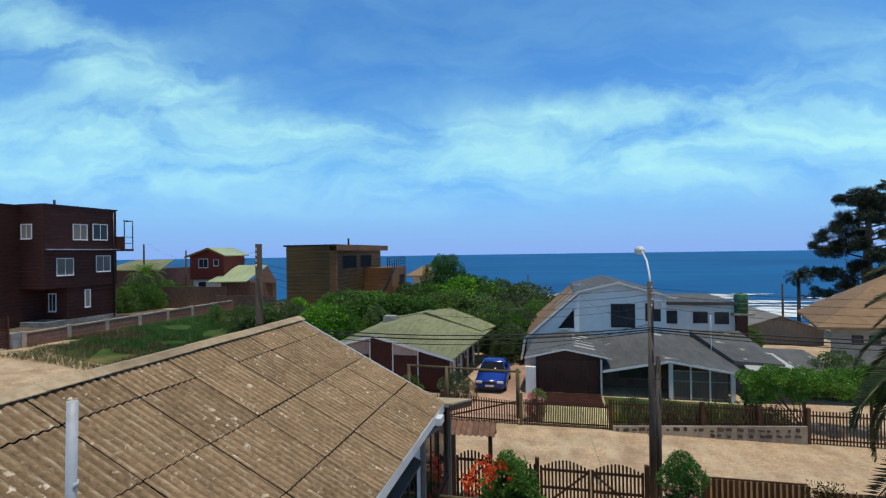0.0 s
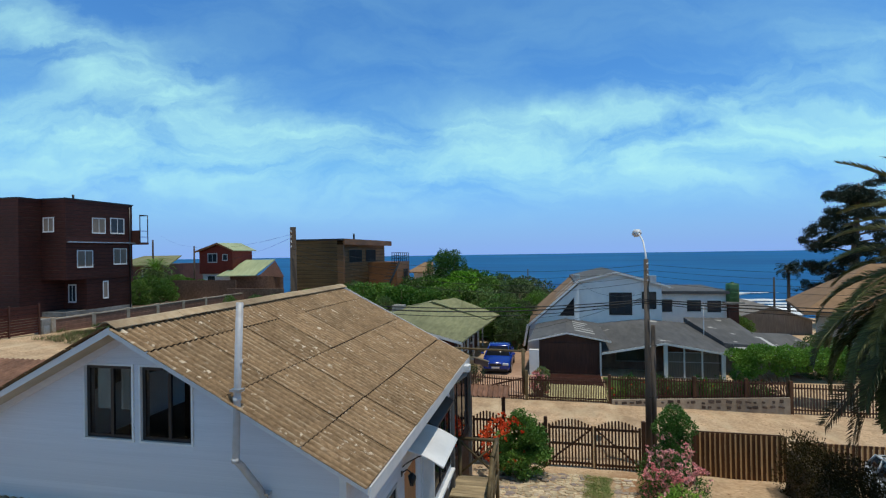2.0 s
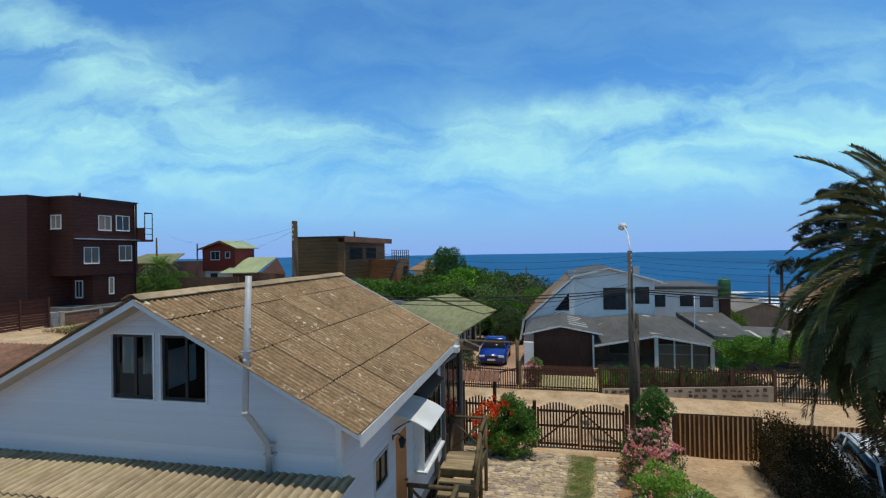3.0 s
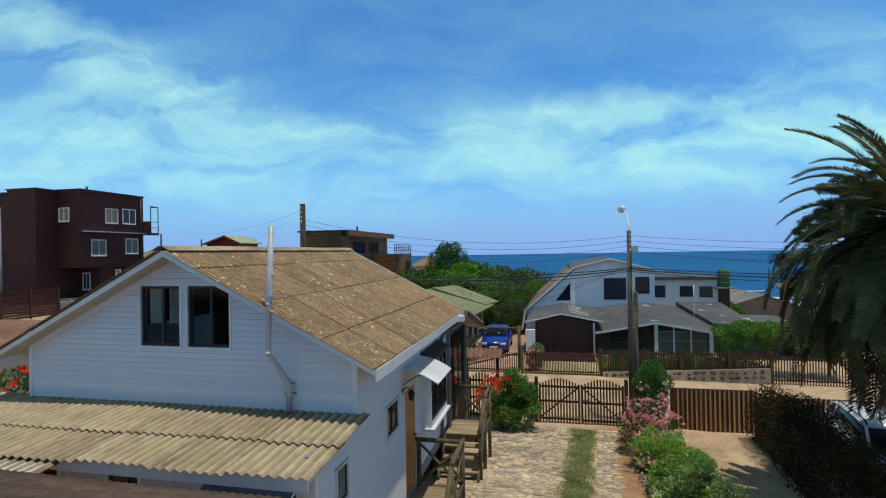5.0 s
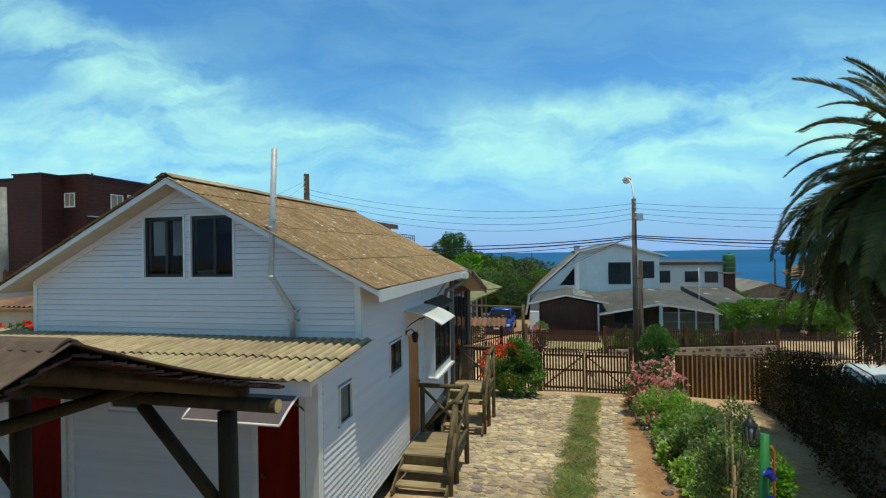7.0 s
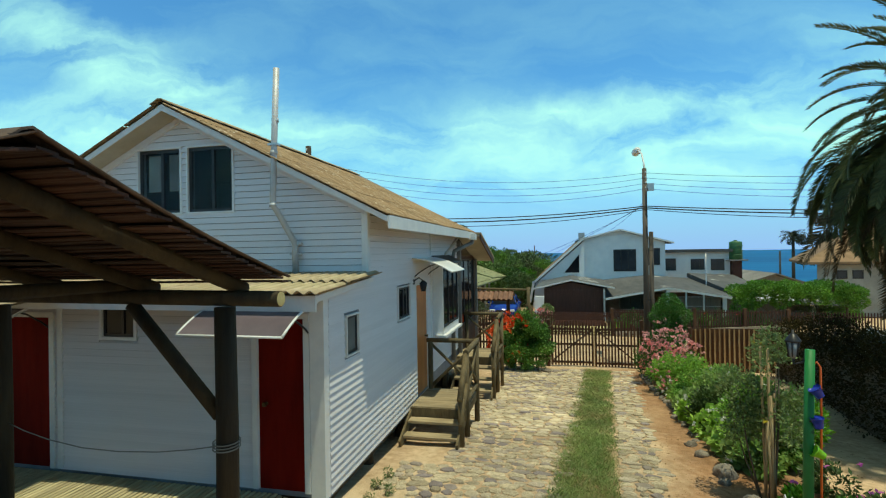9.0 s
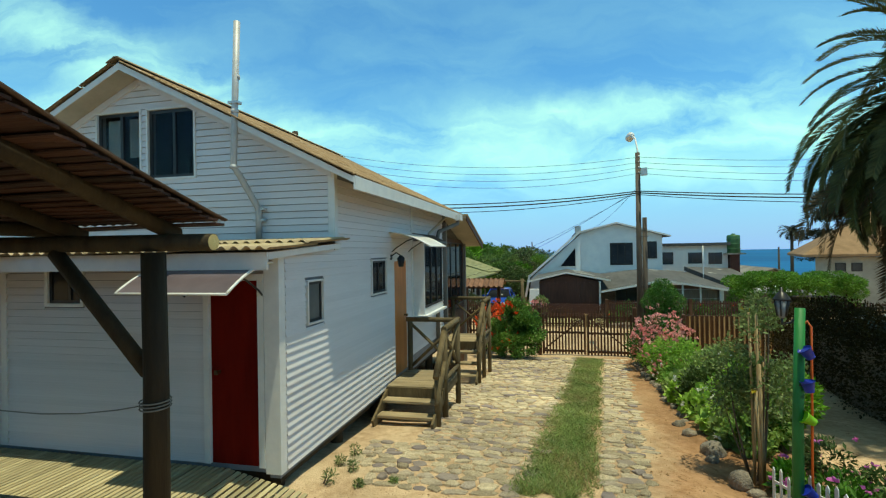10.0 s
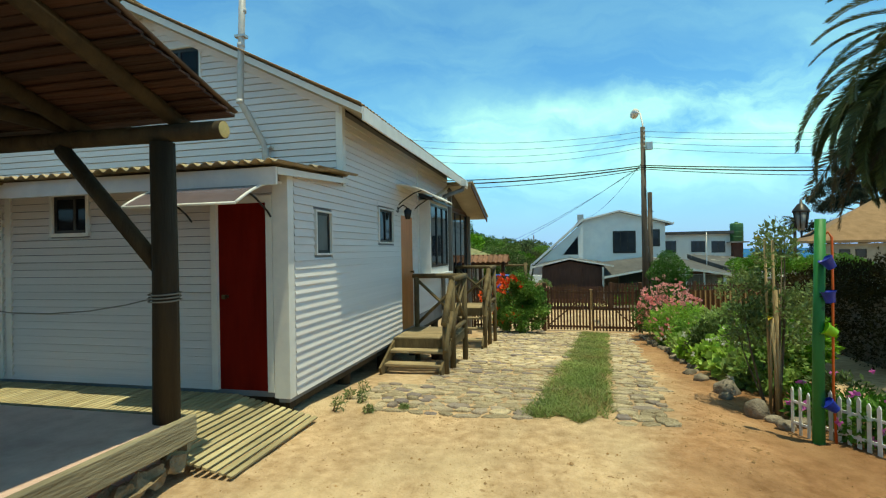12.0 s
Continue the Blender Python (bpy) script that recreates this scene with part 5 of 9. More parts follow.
for y in (1.25, 2.25):
    bm = bmesh.new()
    box(bm, -8.7, y, -0.05, -3.3, y + 0.08, 0.2)
    part("joist", bm, M_rail, deck)

plat = thing("platform", (-5.5, -1.0, 0.0), "grey floor platform with weathered timber edge", "platform")
bm = bmesh.new()
box(bm, -8.5, -3.6, 0.30, -2.852, 1.03, 0.46)
box(bm, -8.4, -3.5, -0.05, -3.02, 0.95, 0.30)
part("floor_slab", bm, M_deckdark, plat)
bm = bmesh.new()
box(bm, -2.85, -3.6, 0.28, -2.79, 1.07, 0.475)
soften(bm, 0.008)
part("edge_board", bm, M_fascia, plat)
bm = bmesh.new()
box(bm, -8.5, 1.032, 0.20, -2.853, 1.07, 0.465)
part("edge_board", bm, M_fascia, plat)
random.seed(3)
for i in range(24):
    bm = bmesh.new()
    bmesh.ops.create_icosphere(bm, subdivisions=2, radius=random.uniform(0.07, 0.12))
    for v in bm.verts:
        v.co = Vector((v.co.x * 0.75, v.co.y * 1.5, v.co.z * 0.75)) * (1 + 0.5 * noise.noise(v.co * 9 + Vector((i, 0, 0))) + 0.25 * noise.noise(v.co * 22)) + Vector((-2.90 + random.uniform(-0.03, 0.03), 0.95 - i * 0.17, 0.13 + random.uniform(-0.05, 0.04)))
    part("footing_stone", bm, M_sandstone, plat)

perg = thing("pergola", (-4.2, -1.0, 0.47), "rustic round-log pergola with dark board roof", "pergola")
BZ = 2.60
for x, y in ((-2.93, 0.92), (-5.37, 0.92), (-7.8, 0.92), (-2.93, -2.9), (-5.37, -2.9), (-7.8, -2.9)):
    bm = bmesh.new()
    tube(bm, [(x, y, 0.46), (x + 0.01, y, 1.5), (x, y, BZ - 0.07)], [0.095, 0.09, 0.087], 14)
    part("post", bm, M_log, perg)
bm = bmesh.new()
tube(bm, [(-2.42, 0.94, BZ), (-5, 0.92, BZ + 0.02), (-8.2, 0.92, BZ)], 0.066, 14)
eb = part("eave_beam", bm, M_log, perg)
bm = bmesh.new()
tube(bm, [(-2.4195, 0.94, BZ), (-2.416, 0.94, BZ)], 0.060, 14)
part("log_end", bm, M_logend, eb, "pale sawn log end")
bm = bmesh.new()
tube(bm, [(-2.52, -2.9, BZ), (-8.2, -2.9, BZ)], 0.085, 14)
part("eave_beam", bm, M_log, perg)
bm = bmesh.new()
tube(bm, [(-2.95, -1.0, 3.31), (-8.2, -1.0, 3.31)], 0.07, 12)
part("ridge_beam", bm, M_log, perg)
bm = bmesh.new()
tube(bm, [(-3.87, 1.10, BZ + 0.12), (-3.95, -1.0, BZ + 0.14), (-3.93, -3.05, BZ + 0.12)], 0.055, 10)
part("tie_beam", bm, M_log, perg)
for x in (-2.93, -5.37):
    for sg in (-1,):
        bm = bmesh.new()
        tube(bm, [(x + sg * 0.06, 0.92, 1.62), (x + sg * 0.93, 0.92, BZ - 0.06)], 0.06, 10)
        part("brace", bm, M_log, perg)
for x in (-2.85, -3.75, -4.75, -5.75, -6.75, -7.7):
    for s_ in (1, -1):
        bm = bmesh.new()
        y_e = 1.06 if s_ > 0 else -3.1
        tube(bm, [(x, -1.0, 3.375), (x, y_e, BZ + 0.075)], 0.062, 10)
        part("rafter", bm, M_log, perg)
random.seed(8)
nb = 27
for s_ in (1, -1):  # lapped, slightly warped boards along the ridge
    for i in range(nb):
        bm = bmesh.new()
        t0, t1 = i / nb, min(1.03, (i + 1.35) / nb)
        k = 8
        top, bot = [], []
        end = -2.44 + random.uniform(-0.01, 0.01)
        ph = random.uniform(0, 6)
        for j in range(k + 1):
            x = -8.4 + (end + 8.4) * j / k
            wob = 0.006 * math.sin(1.1 * x + ph) + 0.004 * math.sin(3.7 * x + 2 * ph)
            rowz = lambda t: 3.485 - 0.735 * t - 0.035 * math.sin(math.pi * min(1, t)) + 0.006 * (i % 2)
            yy = lambda t: -1.0 + s_ * 2.06 * t
            top.append([bm.verts.new((x, yy(t0), rowz(t0) + wob - 0.022)), bm.verts.new((x, yy(t1), rowz(t1) + wob + 0.006))])
            bot.append([bm.verts.new((x, yy(t0), rowz(t0) + wob - 0.034)), bm.verts.new((x, yy(t1), rowz(t1) + wob - 0.014))])
        for j in range(k):
            bm.faces.new((top[j][0], top[j + 1][0], top[j + 1][1], top[j][1]))
            bm.faces.new((bot[j][0], bot[j][1], bot[j + 1][1], bot[j + 1][0]))
            bm.faces.new((top[j][1], top[j + 1][1], bot[j + 1][1], bot[j][1]))
            bm.faces.new((top[j][0], bot[j][0], bot[j + 1][0], top[j + 1][0]))
        bm.faces.new((top[-1][0], bot[-1][0], bot[-1][1], top[-1][1]))
        bm.faces.new((top[0][0], top[0][1], bot[0][1], bot[0][0]))
        part("roof_board", bm, M_shadebrown, perg)
for s_ in (1, -1):  # sagging brown corrugated covering above the boards
    bm = bmesh.new()
    k, nx = 9, 252
    lay = []
    for dz in (0.0, -0.007):
        lay.append([[bm.verts.new((-8.44 + 6.01 * i / nx, -1.0 + s_ * 2.12 * j / k, 3.532 - 0.755 * (j / k) - 0.035 * math.sin(math.pi * j / k) + 0.009 * math.sin(math.pi * i / 2) + 0.005 * math.sin(0.9 * i / 25 + j * 0.5) + dz)) for j in range(k + 1)] for i in range(nx + 1)])
    for i in range(nx):
        for j in range(k):
            bm.faces.new((lay[0][i][j], lay[0][i + 1][j], lay[0][i + 1][j + 1], lay[0][i][j + 1])).smooth = True
            bm.faces.new((lay[1][i][j], lay[1][i][j + 1], lay[1][i + 1][j + 1], lay[1][i + 1][j])).smooth = True
        bm.faces.new((lay[0][i][k], lay[0][i + 1][k], lay[1][i + 1][k], lay[1][i][k]))
    for i in (0, nx):
        for j in range(k):
            bm.faces.new((lay[0][i][j], lay[0][i][j + 1], lay[1][i][j + 1], lay[1][i][j]))
    part("roof_covering", bm, M_onduline, perg, "weathered brown corrugated covering")
bm = bmesh.new()
prism(bm, [(-2.46, -1.0 + a, 3.53 + b) for a, b in ((-0.09, -0.03), (-0.045, 0.008), (0, 0.024), (0.045, 0.006), (0.09, -0.032), (0.09, -0.042), (0.045, -0.006), (0, 0.010), (-0.045, -0.006), (-0.09, -0.042))], (-5.95, 0, 0))
part("ridge_cap", bm, M_onduline, perg)
cord = thing("clothes_line", (-2.93, 0.9, 1.35), "thin cord tied round the pergola post", "cord")
bm = bmesh.new()
for z in (1.36, 1.385, 1.41):
    tube(bm, [(-2.93 + 0.108 * math.cos(a), 0.92 + 0.108 * math.sin(a), z + 0.006 * math.sin(a)) for a in (i * math.pi / 8 for i in range(17))], 0.006, 5)
tube(bm, [(-3.03, 0.88, 1.37), (-3.25, 0.89, 1.325), (-3.6, 0.9, 1.275), (-4.0, 0.9, 1.25), (-4.4, 0.9, 1.255), (-4.8, 0.91, 1.30), (-5.1, 0.92, 1.36), (-5.28, 0.92, 1.42)], 0.005, 6)
part("cord_loop", bm, M_concrete, cord)


# ---- fences and gates ----
def picket_mesh(w, t, material, pointed=0.0, name="picket"):
    bm = bmesh.new()
    hw = w / 2
    ring = [(-hw, -t / 2, 0), (hw, -t / 2, 0), (hw, -t / 2, 1 - pointed), (0, -t / 2, 1), (-hw, -t / 2, 1 - pointed)] if pointed else [(-hw, -t / 2, 0), (hw, -t / 2, 0), (hw, -t / 2, 1), (-hw, -t / 2, 1)]
    prism(bm, ring, (0, t, 0))
    return mesh_of(name, bm, material)


ME_gp = picket_mesh(0.056, 0.02, M_gate, 0.02)


def gate_leaf(x0, x1, y, z0, top, mirror, label, n=14):
    g = thing("gate_leaf", ((x0 + x1) / 2, y, z0), label, "gate", "double gate" if n > 9 else "")
    for i in range(n):
        x = x0 + (x1 - x0) * (i + 0.5) / n
        t = (i + 0.5) / n
        zt = top + 0.24 * math.sin(math.pi * t)
        piece("picket", ME_gp, Matrix.Translation((x, y - 0.035, z0 + 0.03)) @ Matrix.Diagonal((1, 1, zt - z0 - 0.03, 1)), g)
    for z in (z0 + 0.10, z0 + 0.72, top - 0.12):
        bm = bmesh.new()
        box(bm, x0, y - 0.022, z, x1, y + 0.022, z + 0.07)
        part("rail", bm, M_gate, g)
    bm = bmesh.new()
    a, b = ((x0 + 0.06, z0 + 0.18), (x1 - 0.06, top - 0.10))
    if mirror:
        a, b = (x1 - 0.06, z0 + 0.18), (x0 + 0.06, top - 0.10)
    beam(bm, (a[0], y + 0.0, a[1]), (b[0], y, b[1]), 0.04, 0.075, (0, 1, 0))
    part("brace", bm, M_gate, g)
    for x in (x0 + 0.03, x1 - 0.03):
        bm = bmesh.new()
        box(bm, x - 0.03, y - 0.03, z0 + 0.02, x + 0.03, y + 0.03, top + 0.02)
        part("stile", bm, M_paling if abs(x - 0.98) < 0.06 else M_gate, g)
    return g


GTY = 15.1
gate_leaf(-0.47, 0.97, GTY, -1.06, 0.30, False, "brown picket gate leaf with arched top, closed")
gate_leaf(0.99, 2.44, GTY, -1.08, 0.30, True, "brown picket gate leaf with arched top, closed")
gate_leaf(-3.0, -2.02, GTY, -1.05, 0.42, False, "brown picket footgate beside the drive gate", 9)
for x, zt in ((-3.08, 1.30), (-1.94, 1.30), (-0.55, 0.55), (2.52, 0.55), (4.0, 0.34)):
    ps = thing("gate_post", (x, GTY, h(x, GTY)), "dark brown squared timber gate post", "post", "gate posts")
    bm = bmesh.new()
    box(bm, x - 0.06, GTY - 0.06, h(x, GTY) - 0.1, x + 0.06, GTY + 0.06, zt)
    soften(bm, 0.012)
    part("shaft", bm, M_gate, ps)
fp = thing("picket_fence", (-1.25, GTY, h(-1.2, GTY)), "brown picket fence panel behind the hibiscus", "fence")
for i in range(11):
    piece("picket", ME_gp, Matrix.Translation((-1.83 + i * 0.12, GTY, -1.05)) @ Matrix.Diagonal((1, 1, 1.4, 1)), fp)
for z in (-0.8, 0.1):
    bm = bmesh.new()
    box(bm, -1.9, GTY + 0.012, z, -0.6, GTY + 0.05, z + 0.07)
    part("rail", bm, M_gate, fp)
gr = thing("gate_roof", (-2.5, GTY, 1.25), "small tiled roof over the footgate", "gate roof")
for z, y in ((1.22, GTY - 0.05),):
    bm = bmesh.new()
    box(bm, -3.25, GTY - 0.05, 1.18, -1.75, GTY + 0.05, 1.28)
    part("lintel", bm, M_gate, gr)
me = sheet_mesh(0.62, 0.17, 0.17, 0.028, M_terra, "roof_tile")
for i in range(9):
    for s_ in (1, -1):
        m = Matrix.Translation((-3.28 + i * 0.172 + (0.17 if s_ < 0 else 0), GTY, 1.52)) @ Matrix.Rotation(s_ * math.pi / 2 * -1, 4, "Z") @ Matrix.Rotation(radians(22), 4, "Y")
        piece("roof_tile", me, m, gr)

pf = thing("paling_fence", (5.2, 15.2, h(5, 15.2)), "tall fence of tan and brown upright palings", "fence")
me_t = picket_mesh(0.042, 0.022, M_paling, name="paling")
me_d = picket_mesh(0.10, 0.018, M_palingdark, name="paling")
x = 4.06
i = 0
while x < 6.55:
    piece("paling", me_t, Matrix.Translation((x, 15.17, h(x, 15.2) - 0.02)) @ Matrix.Diagonal((1, 1, 0.30 - h(x, 15.2), 1)), pf)
    piece("paling", me_d, Matrix.Translation((x + 0.075, 15.20, h(x, 15.2) - 0.02)) @ Matrix.Diagonal((1, 1, 0.28 - h(x, 15.2), 1)), pf)
    x += 0.145
for z in (-0.9, 0.22):
    bm = bmesh.new()
    box(bm, 4.0, 15.215, z, 6.6, 15.26, z + 0.08)
    part("rail", bm, M_palingdark, pf)
pf2 = thing("paling_fence", (9.5, 15.3, h(9, 15.3)), "lower run of tan palings along the street", "fence")
x = 6.9
while x < 13.5:
    piece("paling", me_t, Matrix.Translation((x, 15.3, h(x, 15.3) - 0.02)) @ Matrix.Diagonal((1, 1, 0.12 - h(x, 15.3), 1)), pf2)
    piece("paling", me_d, Matrix.Translation((x + 0.075, 15.33, h(x, 15.3) - 0.02)) @ Matrix.Diagonal((1, 1, 0.10 - h(x, 15.3), 1)), pf2)
    x += 0.15
bm = bmesh.new()
box(bm, 6.8, 15.345, 0.0, 13.6, 15.38, 0.08)
part("rail", bm, M_palingdark, pf2)

# street fence of the neighbours
FE = 23.4
ME_sp = picket_mesh(0.05, 0.02, M_garage, 0.0)


def street_fence(x0, x1, zb, zt, step, label, me=ME_sp, arch=0.0, cat="fence"):
    f = thing("street_fence", ((x0 + x1) / 2, FE, zb((x0 + x1) / 2) if callable(zb) else zb), label, cat)
    n = round((x1 - x0) / step)
    for i in range(n):
        x = x0 + (x1 - x0) * (i + 0.5) / n
        b = zb(x) if callable(zb) else zb
        t = zt(x) if callable(zt) else zt
        piece("picket", me, Matrix.Translation((x, FE, b)) @ Matrix.Diagonal((1, 1, t - b, 1)), f)
    for q in (0.12, 0.85):
        bm = bmesh.new()
        b0, b1, t0, t1 = (zb(x0), zb(x1)) if callable(zb) else (zb, zb), None, (zt(x0), zt(x1)) if callable(zt) else (zt, zt), None
        za, zc = b0[0] + (t0[0] - b0[0]) * q, b0[1] + (t0[1] - b0[1]) * q
        beam(bm, (x0, FE + 0.04, za), (x1, FE + 0.04, zc), 0.04, 0.06)
        part("rail", bm, M_gate, f)
    return f


gnd = lambda x: h(x, FE) + 0.03
street_fence(-9.5, -5.35, gnd, lambda x: -0.15, 0.12, "brown picket fence along the street")
street_fence(-5.25, -1.66, gnd, lambda x: -0.28 + 0.2 * smooth((-1.6 - x) / 3.6), 0.12, "dark picket drive gate with a diagonal brace", cat="gate")
street_fence(-1.45, 2.32, gnd, lambda x: -0.20, 0.078, "dark picket garage gate", cat="gate")
street_fence(2.5, 10.1, lambda x: -1.16 + 0.065 * max(0, x - 4), lambda x: -0.03, 0.115, "dark picket fence on a low stone wall")
street_fence(10.35, 15.5, gnd, lambda x: -0.10, 0.12, "dark picket gate beside the stone wall", cat="gate")
bm = bmesh.new()
beam(bm, (-5.2, FE + 0.03, -1.2), (-1.7, FE + 0.03, -0.3), 0.03, 0.07)
f = thing("gate_brace", (-3.4, FE, -1.25), "diagonal timber brace of the drive gate", "brace")
part("brace_bar", bm, M_gate, f)
for x, zt, mt in ((-5.3, 0.05, M_gate), (-1.55, 0.10, M_rail), (2.41, 0.02, M_gate), (6.2, 0.06, M_gate), (8.4, 0.06, M_gate), (10.22, 0.02, M_gate)):
    ps = thing("fence_post", (x, FE, h(x, FE)), "squared timber street fence post", "post", "street fence posts")
    bm = bmesh.new()
    box(bm, x - 0.075, FE - 0.075, h(x, FE) - 0.05, x + 0.075, FE + 0.075, zt)
    part("shaft", bm, mt, ps)
lw = thing("stone_wall", (6.3, FE - 0.05, h(6, FE)), "low tan rendered wall set with dark stones", "wall")
bm = bmesh.new()
hexa(bm, [(2.5, FE - 0.16, h(2.5, FE) - 0.1), (10.12, FE - 0.16, h(10, FE) - 0.1), (10.12, FE - 0.08, h(10, FE) - 0.1), (2.5, FE - 0.08, h(2.5, FE) - 0.1),
          (2.5, FE - 0.16, -1.14), (10.12, FE - 0.16, -0.70), (10.12, FE - 0.08, -0.70), (2.5, FE - 0.08, -1.14)])
hexa(bm, [(2.5, FE - 0.08, h(2.5, FE) - 0.1), (10.12, FE - 0.08, h(10, FE) - 0.1), (10.12, FE + 0.1, h(10, FE) - 0.1), (2.5, FE + 0.1, h(2.5, FE) - 0.1),
          (2.5, FE - 0.08, -1.17), (10.12, FE - 0.08, -0.73), (10.12, FE + 0.1, -0.73), (2.5, FE + 0.1, -1.17)])
part("wall_body", bm, M_buff, lw)
random.seed(21)
me_s = unit_box(mat("dark_wall_stone", (0.07, 0.05, 0.04), (0.16, 0.12, 0.10), rough=0.9, scale=6, bump=0.4, rand=0.4), 1, 1, 1, 0.12)
x = 2.7
while x < 10.0:
    tz = -1.14 + 0.44 * (x - 2.5) / 7.6
    for k in range(1 if x < 5 else 2):
        w, hh = random.uniform(0.10, 0.26), random.uniform(0.08, 0.17)
        zc = tz - 0.22 - k * 0.25 + random.uniform(-0.03, 0.03)
        if zc > h(x, FE) + 0.02:
            piece("stone", me_s, Matrix.Translation((x + random.uniform(-0.05, 0.05), FE - 0.165, zc)) @ Matrix.Rotation(random.uniform(-0.2, 0.2), 4, "Y") @ Matrix.Diagonal((w, 0.04, hh, 1)), lw)
    x += random.uniform(0.28, 0.42)


# ---- neighbouring houses ----
def slab(bm, pts, t):
    """A sloping roof plate: four corners of its upper face, t thick."""
    hexa(bm, [Vector(p) - Vector((0, 0, t)) for p in pts] + [Vector(p) for p in pts])


wh = thing("white_house", (4, 36, -1.5), "white two-storey house with grey sheet roofs and dark garage", "house")
bm = bmesh.new()
box(bm, 1.75, 36.4, -1.7, 7.5, 46, 3.35)
prism(bm, [(1.75, 36.4, 3.35), (7.5, 36.4, 3.35), (7.5, 36.4, 3.44), (4.34, 36.4, 4.33), (1.75, 36.4, 3.73)], (0, 9.6, 0))
part("wall", bm, M_whitewall, wh)
bm = bmesh.new()
prism(bm, [(-2.1, 35.9, -1.5), (1.75, 35.9, -1.5), (1.75, 35.9, 3.6), (-1.85, 35.9, 0.42)], (0, 9.3, 0))
part("side_wing", bm, M_whitewall, wh, "white sloping side wing")
bm = bmesh.new()
slab(bm, [(4.34, 36.0, 4.46), (8.0, 36.0, 3.42), (8.0, 46.3, 3.42), (4.34, 46.3, 4.46)], 0.12)
slab(bm, [(1.45, 36.0, 3.78), (4.34, 36.0, 4.46), (4.34, 46.3, 4.46), (1.45, 46.3, 3.78)], 0.12)
part("roof", bm, M_greyroof, wh)
bm = bmesh.new()
slab(bm, [(-1.95, 35.7, 0.62), (1.75, 35.7, 3.92), (1.75, 45.5, 3.92), (-1.95, 45.5, 0.62)], 0.14)
part("chalet_roof", bm, M_tanroof, wh, "steep brown chalet roof slope with white edge")
bm = bmesh.new()
hexa(bm, [(-1.98, 35.66, 0.40), (1.75, 35.66, 3.72), (1.75, 35.69, 3.72), (-1.98, 35.69, 0.40), (-1.98, 35.66, 0.62), (1.75, 35.66, 3.92), (1.75, 35.69, 3.92), (-1.98, 35.69, 0.62)])
part("barge_board", bm, M_trim, wh)
bm = bmesh.new()
hexa(bm, [(-2.35, 35.66, -1.0), (-2.2, 35.66, -1.0), (-2.2, 35.69, -1.0), (-2.35, 35.69, -1.0), (-2.06, 35.66, 0.62), (-1.88, 35.66, 0.62), (-1.88, 35.69, 0.62), (-2.06, 35.69, 0.62)])
part("barge_foot", bm, M_trim, wh)
bm = bmesh.new()
slab(bm, [(-2.4, 35.7, -1.0), (-1.93, 35.7, 0.62), (-1.93, 45.5, 0.62), (-2.4, 45.5, -1.0)], 0.14)
part("chalet_roof_foot", bm, M_tanroof, wh, "steep foot of the chalet roof slope")
for y in (36.6, 39.0):
    bm = bmesh.new()
    zc = lambda x: 0.62 + (x + 1.95) * 3.30 / 3.70 + 0.014
    slab(bm, [(0.1, y, zc(0.1)), (1.5, y, zc(1.5)), (1.5, y + 0.5, zc(1.5)), (0.1, y + 0.5, zc(0.1))], 0.01)
    part("skylight_strip", bm, M_paleroof, wh, "pale translucent roof strip")
for pa, pb in (((4.34, 4.34), (8.02, 3.30)), ((1.45, 3.66), (4.34, 4.34))):
    bm = bmesh.new()
    hexa(bm, [(pa[0], 35.96, pa[1] + 0.0), (pb[0], 35.96, pb[1] + 0.0), (pb[0], 35.99, pb[1] + 0.0), (pa[0], 35.99, pa[1] + 0.0), (pa[0], 35.96, pa[1] + 0.12), (pb[0], 35.96, pb[1] + 0.12), (pb[0], 35.99, pb[1] + 0.12), (pa[0], 35.99, pa[1] + 0.12)])
    part("barge_board", bm, M_trim, wh)
window(wh, "y", 36.4, -1, 3.94, 5.43, 1.38, 2.88, bars=(0.33, 0.67), hbars=(0.4,), casing=M_black, fw=0.07)
window(wh, "y", 36.4, -1, 6.2, 7.08, 1.83, 2.94, bars=(0.5,), casing=M_black, fw=0.06)
bm = bmesh.new()
prism(bm, [(0.3, 35.86, 1.25), (1.38, 35.86, 1.25), (1.38, 35.86, 2.6)], (0, 0.05, 0))
part("window", bm, M_darkglass, wh, "dark triangular window")
bm = bmesh.new()
for p, q in (((0.2, 1.21), (1.44, 1.21)), ((1.42, 1.21), (1.42, 2.72)), ((0.2, 1.21), (1.42, 2.72))):
    beam(bm, (p[0], 35.85, p[1]), (q[0], 35.85, q[1]), 0.05, 0.08)
part("window_frame", bm, M_trim, wh)
bm = bmesh.new()
box(bm, 1.4, 36.6, 3.8, 1.85, 37.0, 4.25)
part("chimney", bm, M_metal, wh)
# garage
bm = bmesh.new()
box(bm, -1.05, 29.35, -1.6, 2.55, 36.2, 0.52)
prism(bm, [(-1.05, 29.35, 0.52), (2.55, 29.35, 0.52), (0.6, 29.35, 0.93)], (0, 6.8, 0))
gar = part("garage", bm, M_garage, wh, "dark brown boarded garage front")
bm = bmesh.new()
slab(bm, [(0.6, 29.0, 1.14), (3.14, 29.0, 0.66), (3.0, 36.2, 0.72), (0.74, 36.2, 1.06)], 0.10)
slab(bm, [(-1.67, 29.0, 0.60), (0.6, 29.0, 1.14), (0.74, 36.2, 1.06), (-1.3, 36.2, 0.66)], 0.10)
part("garage_roof", bm, M_greyroof, wh)
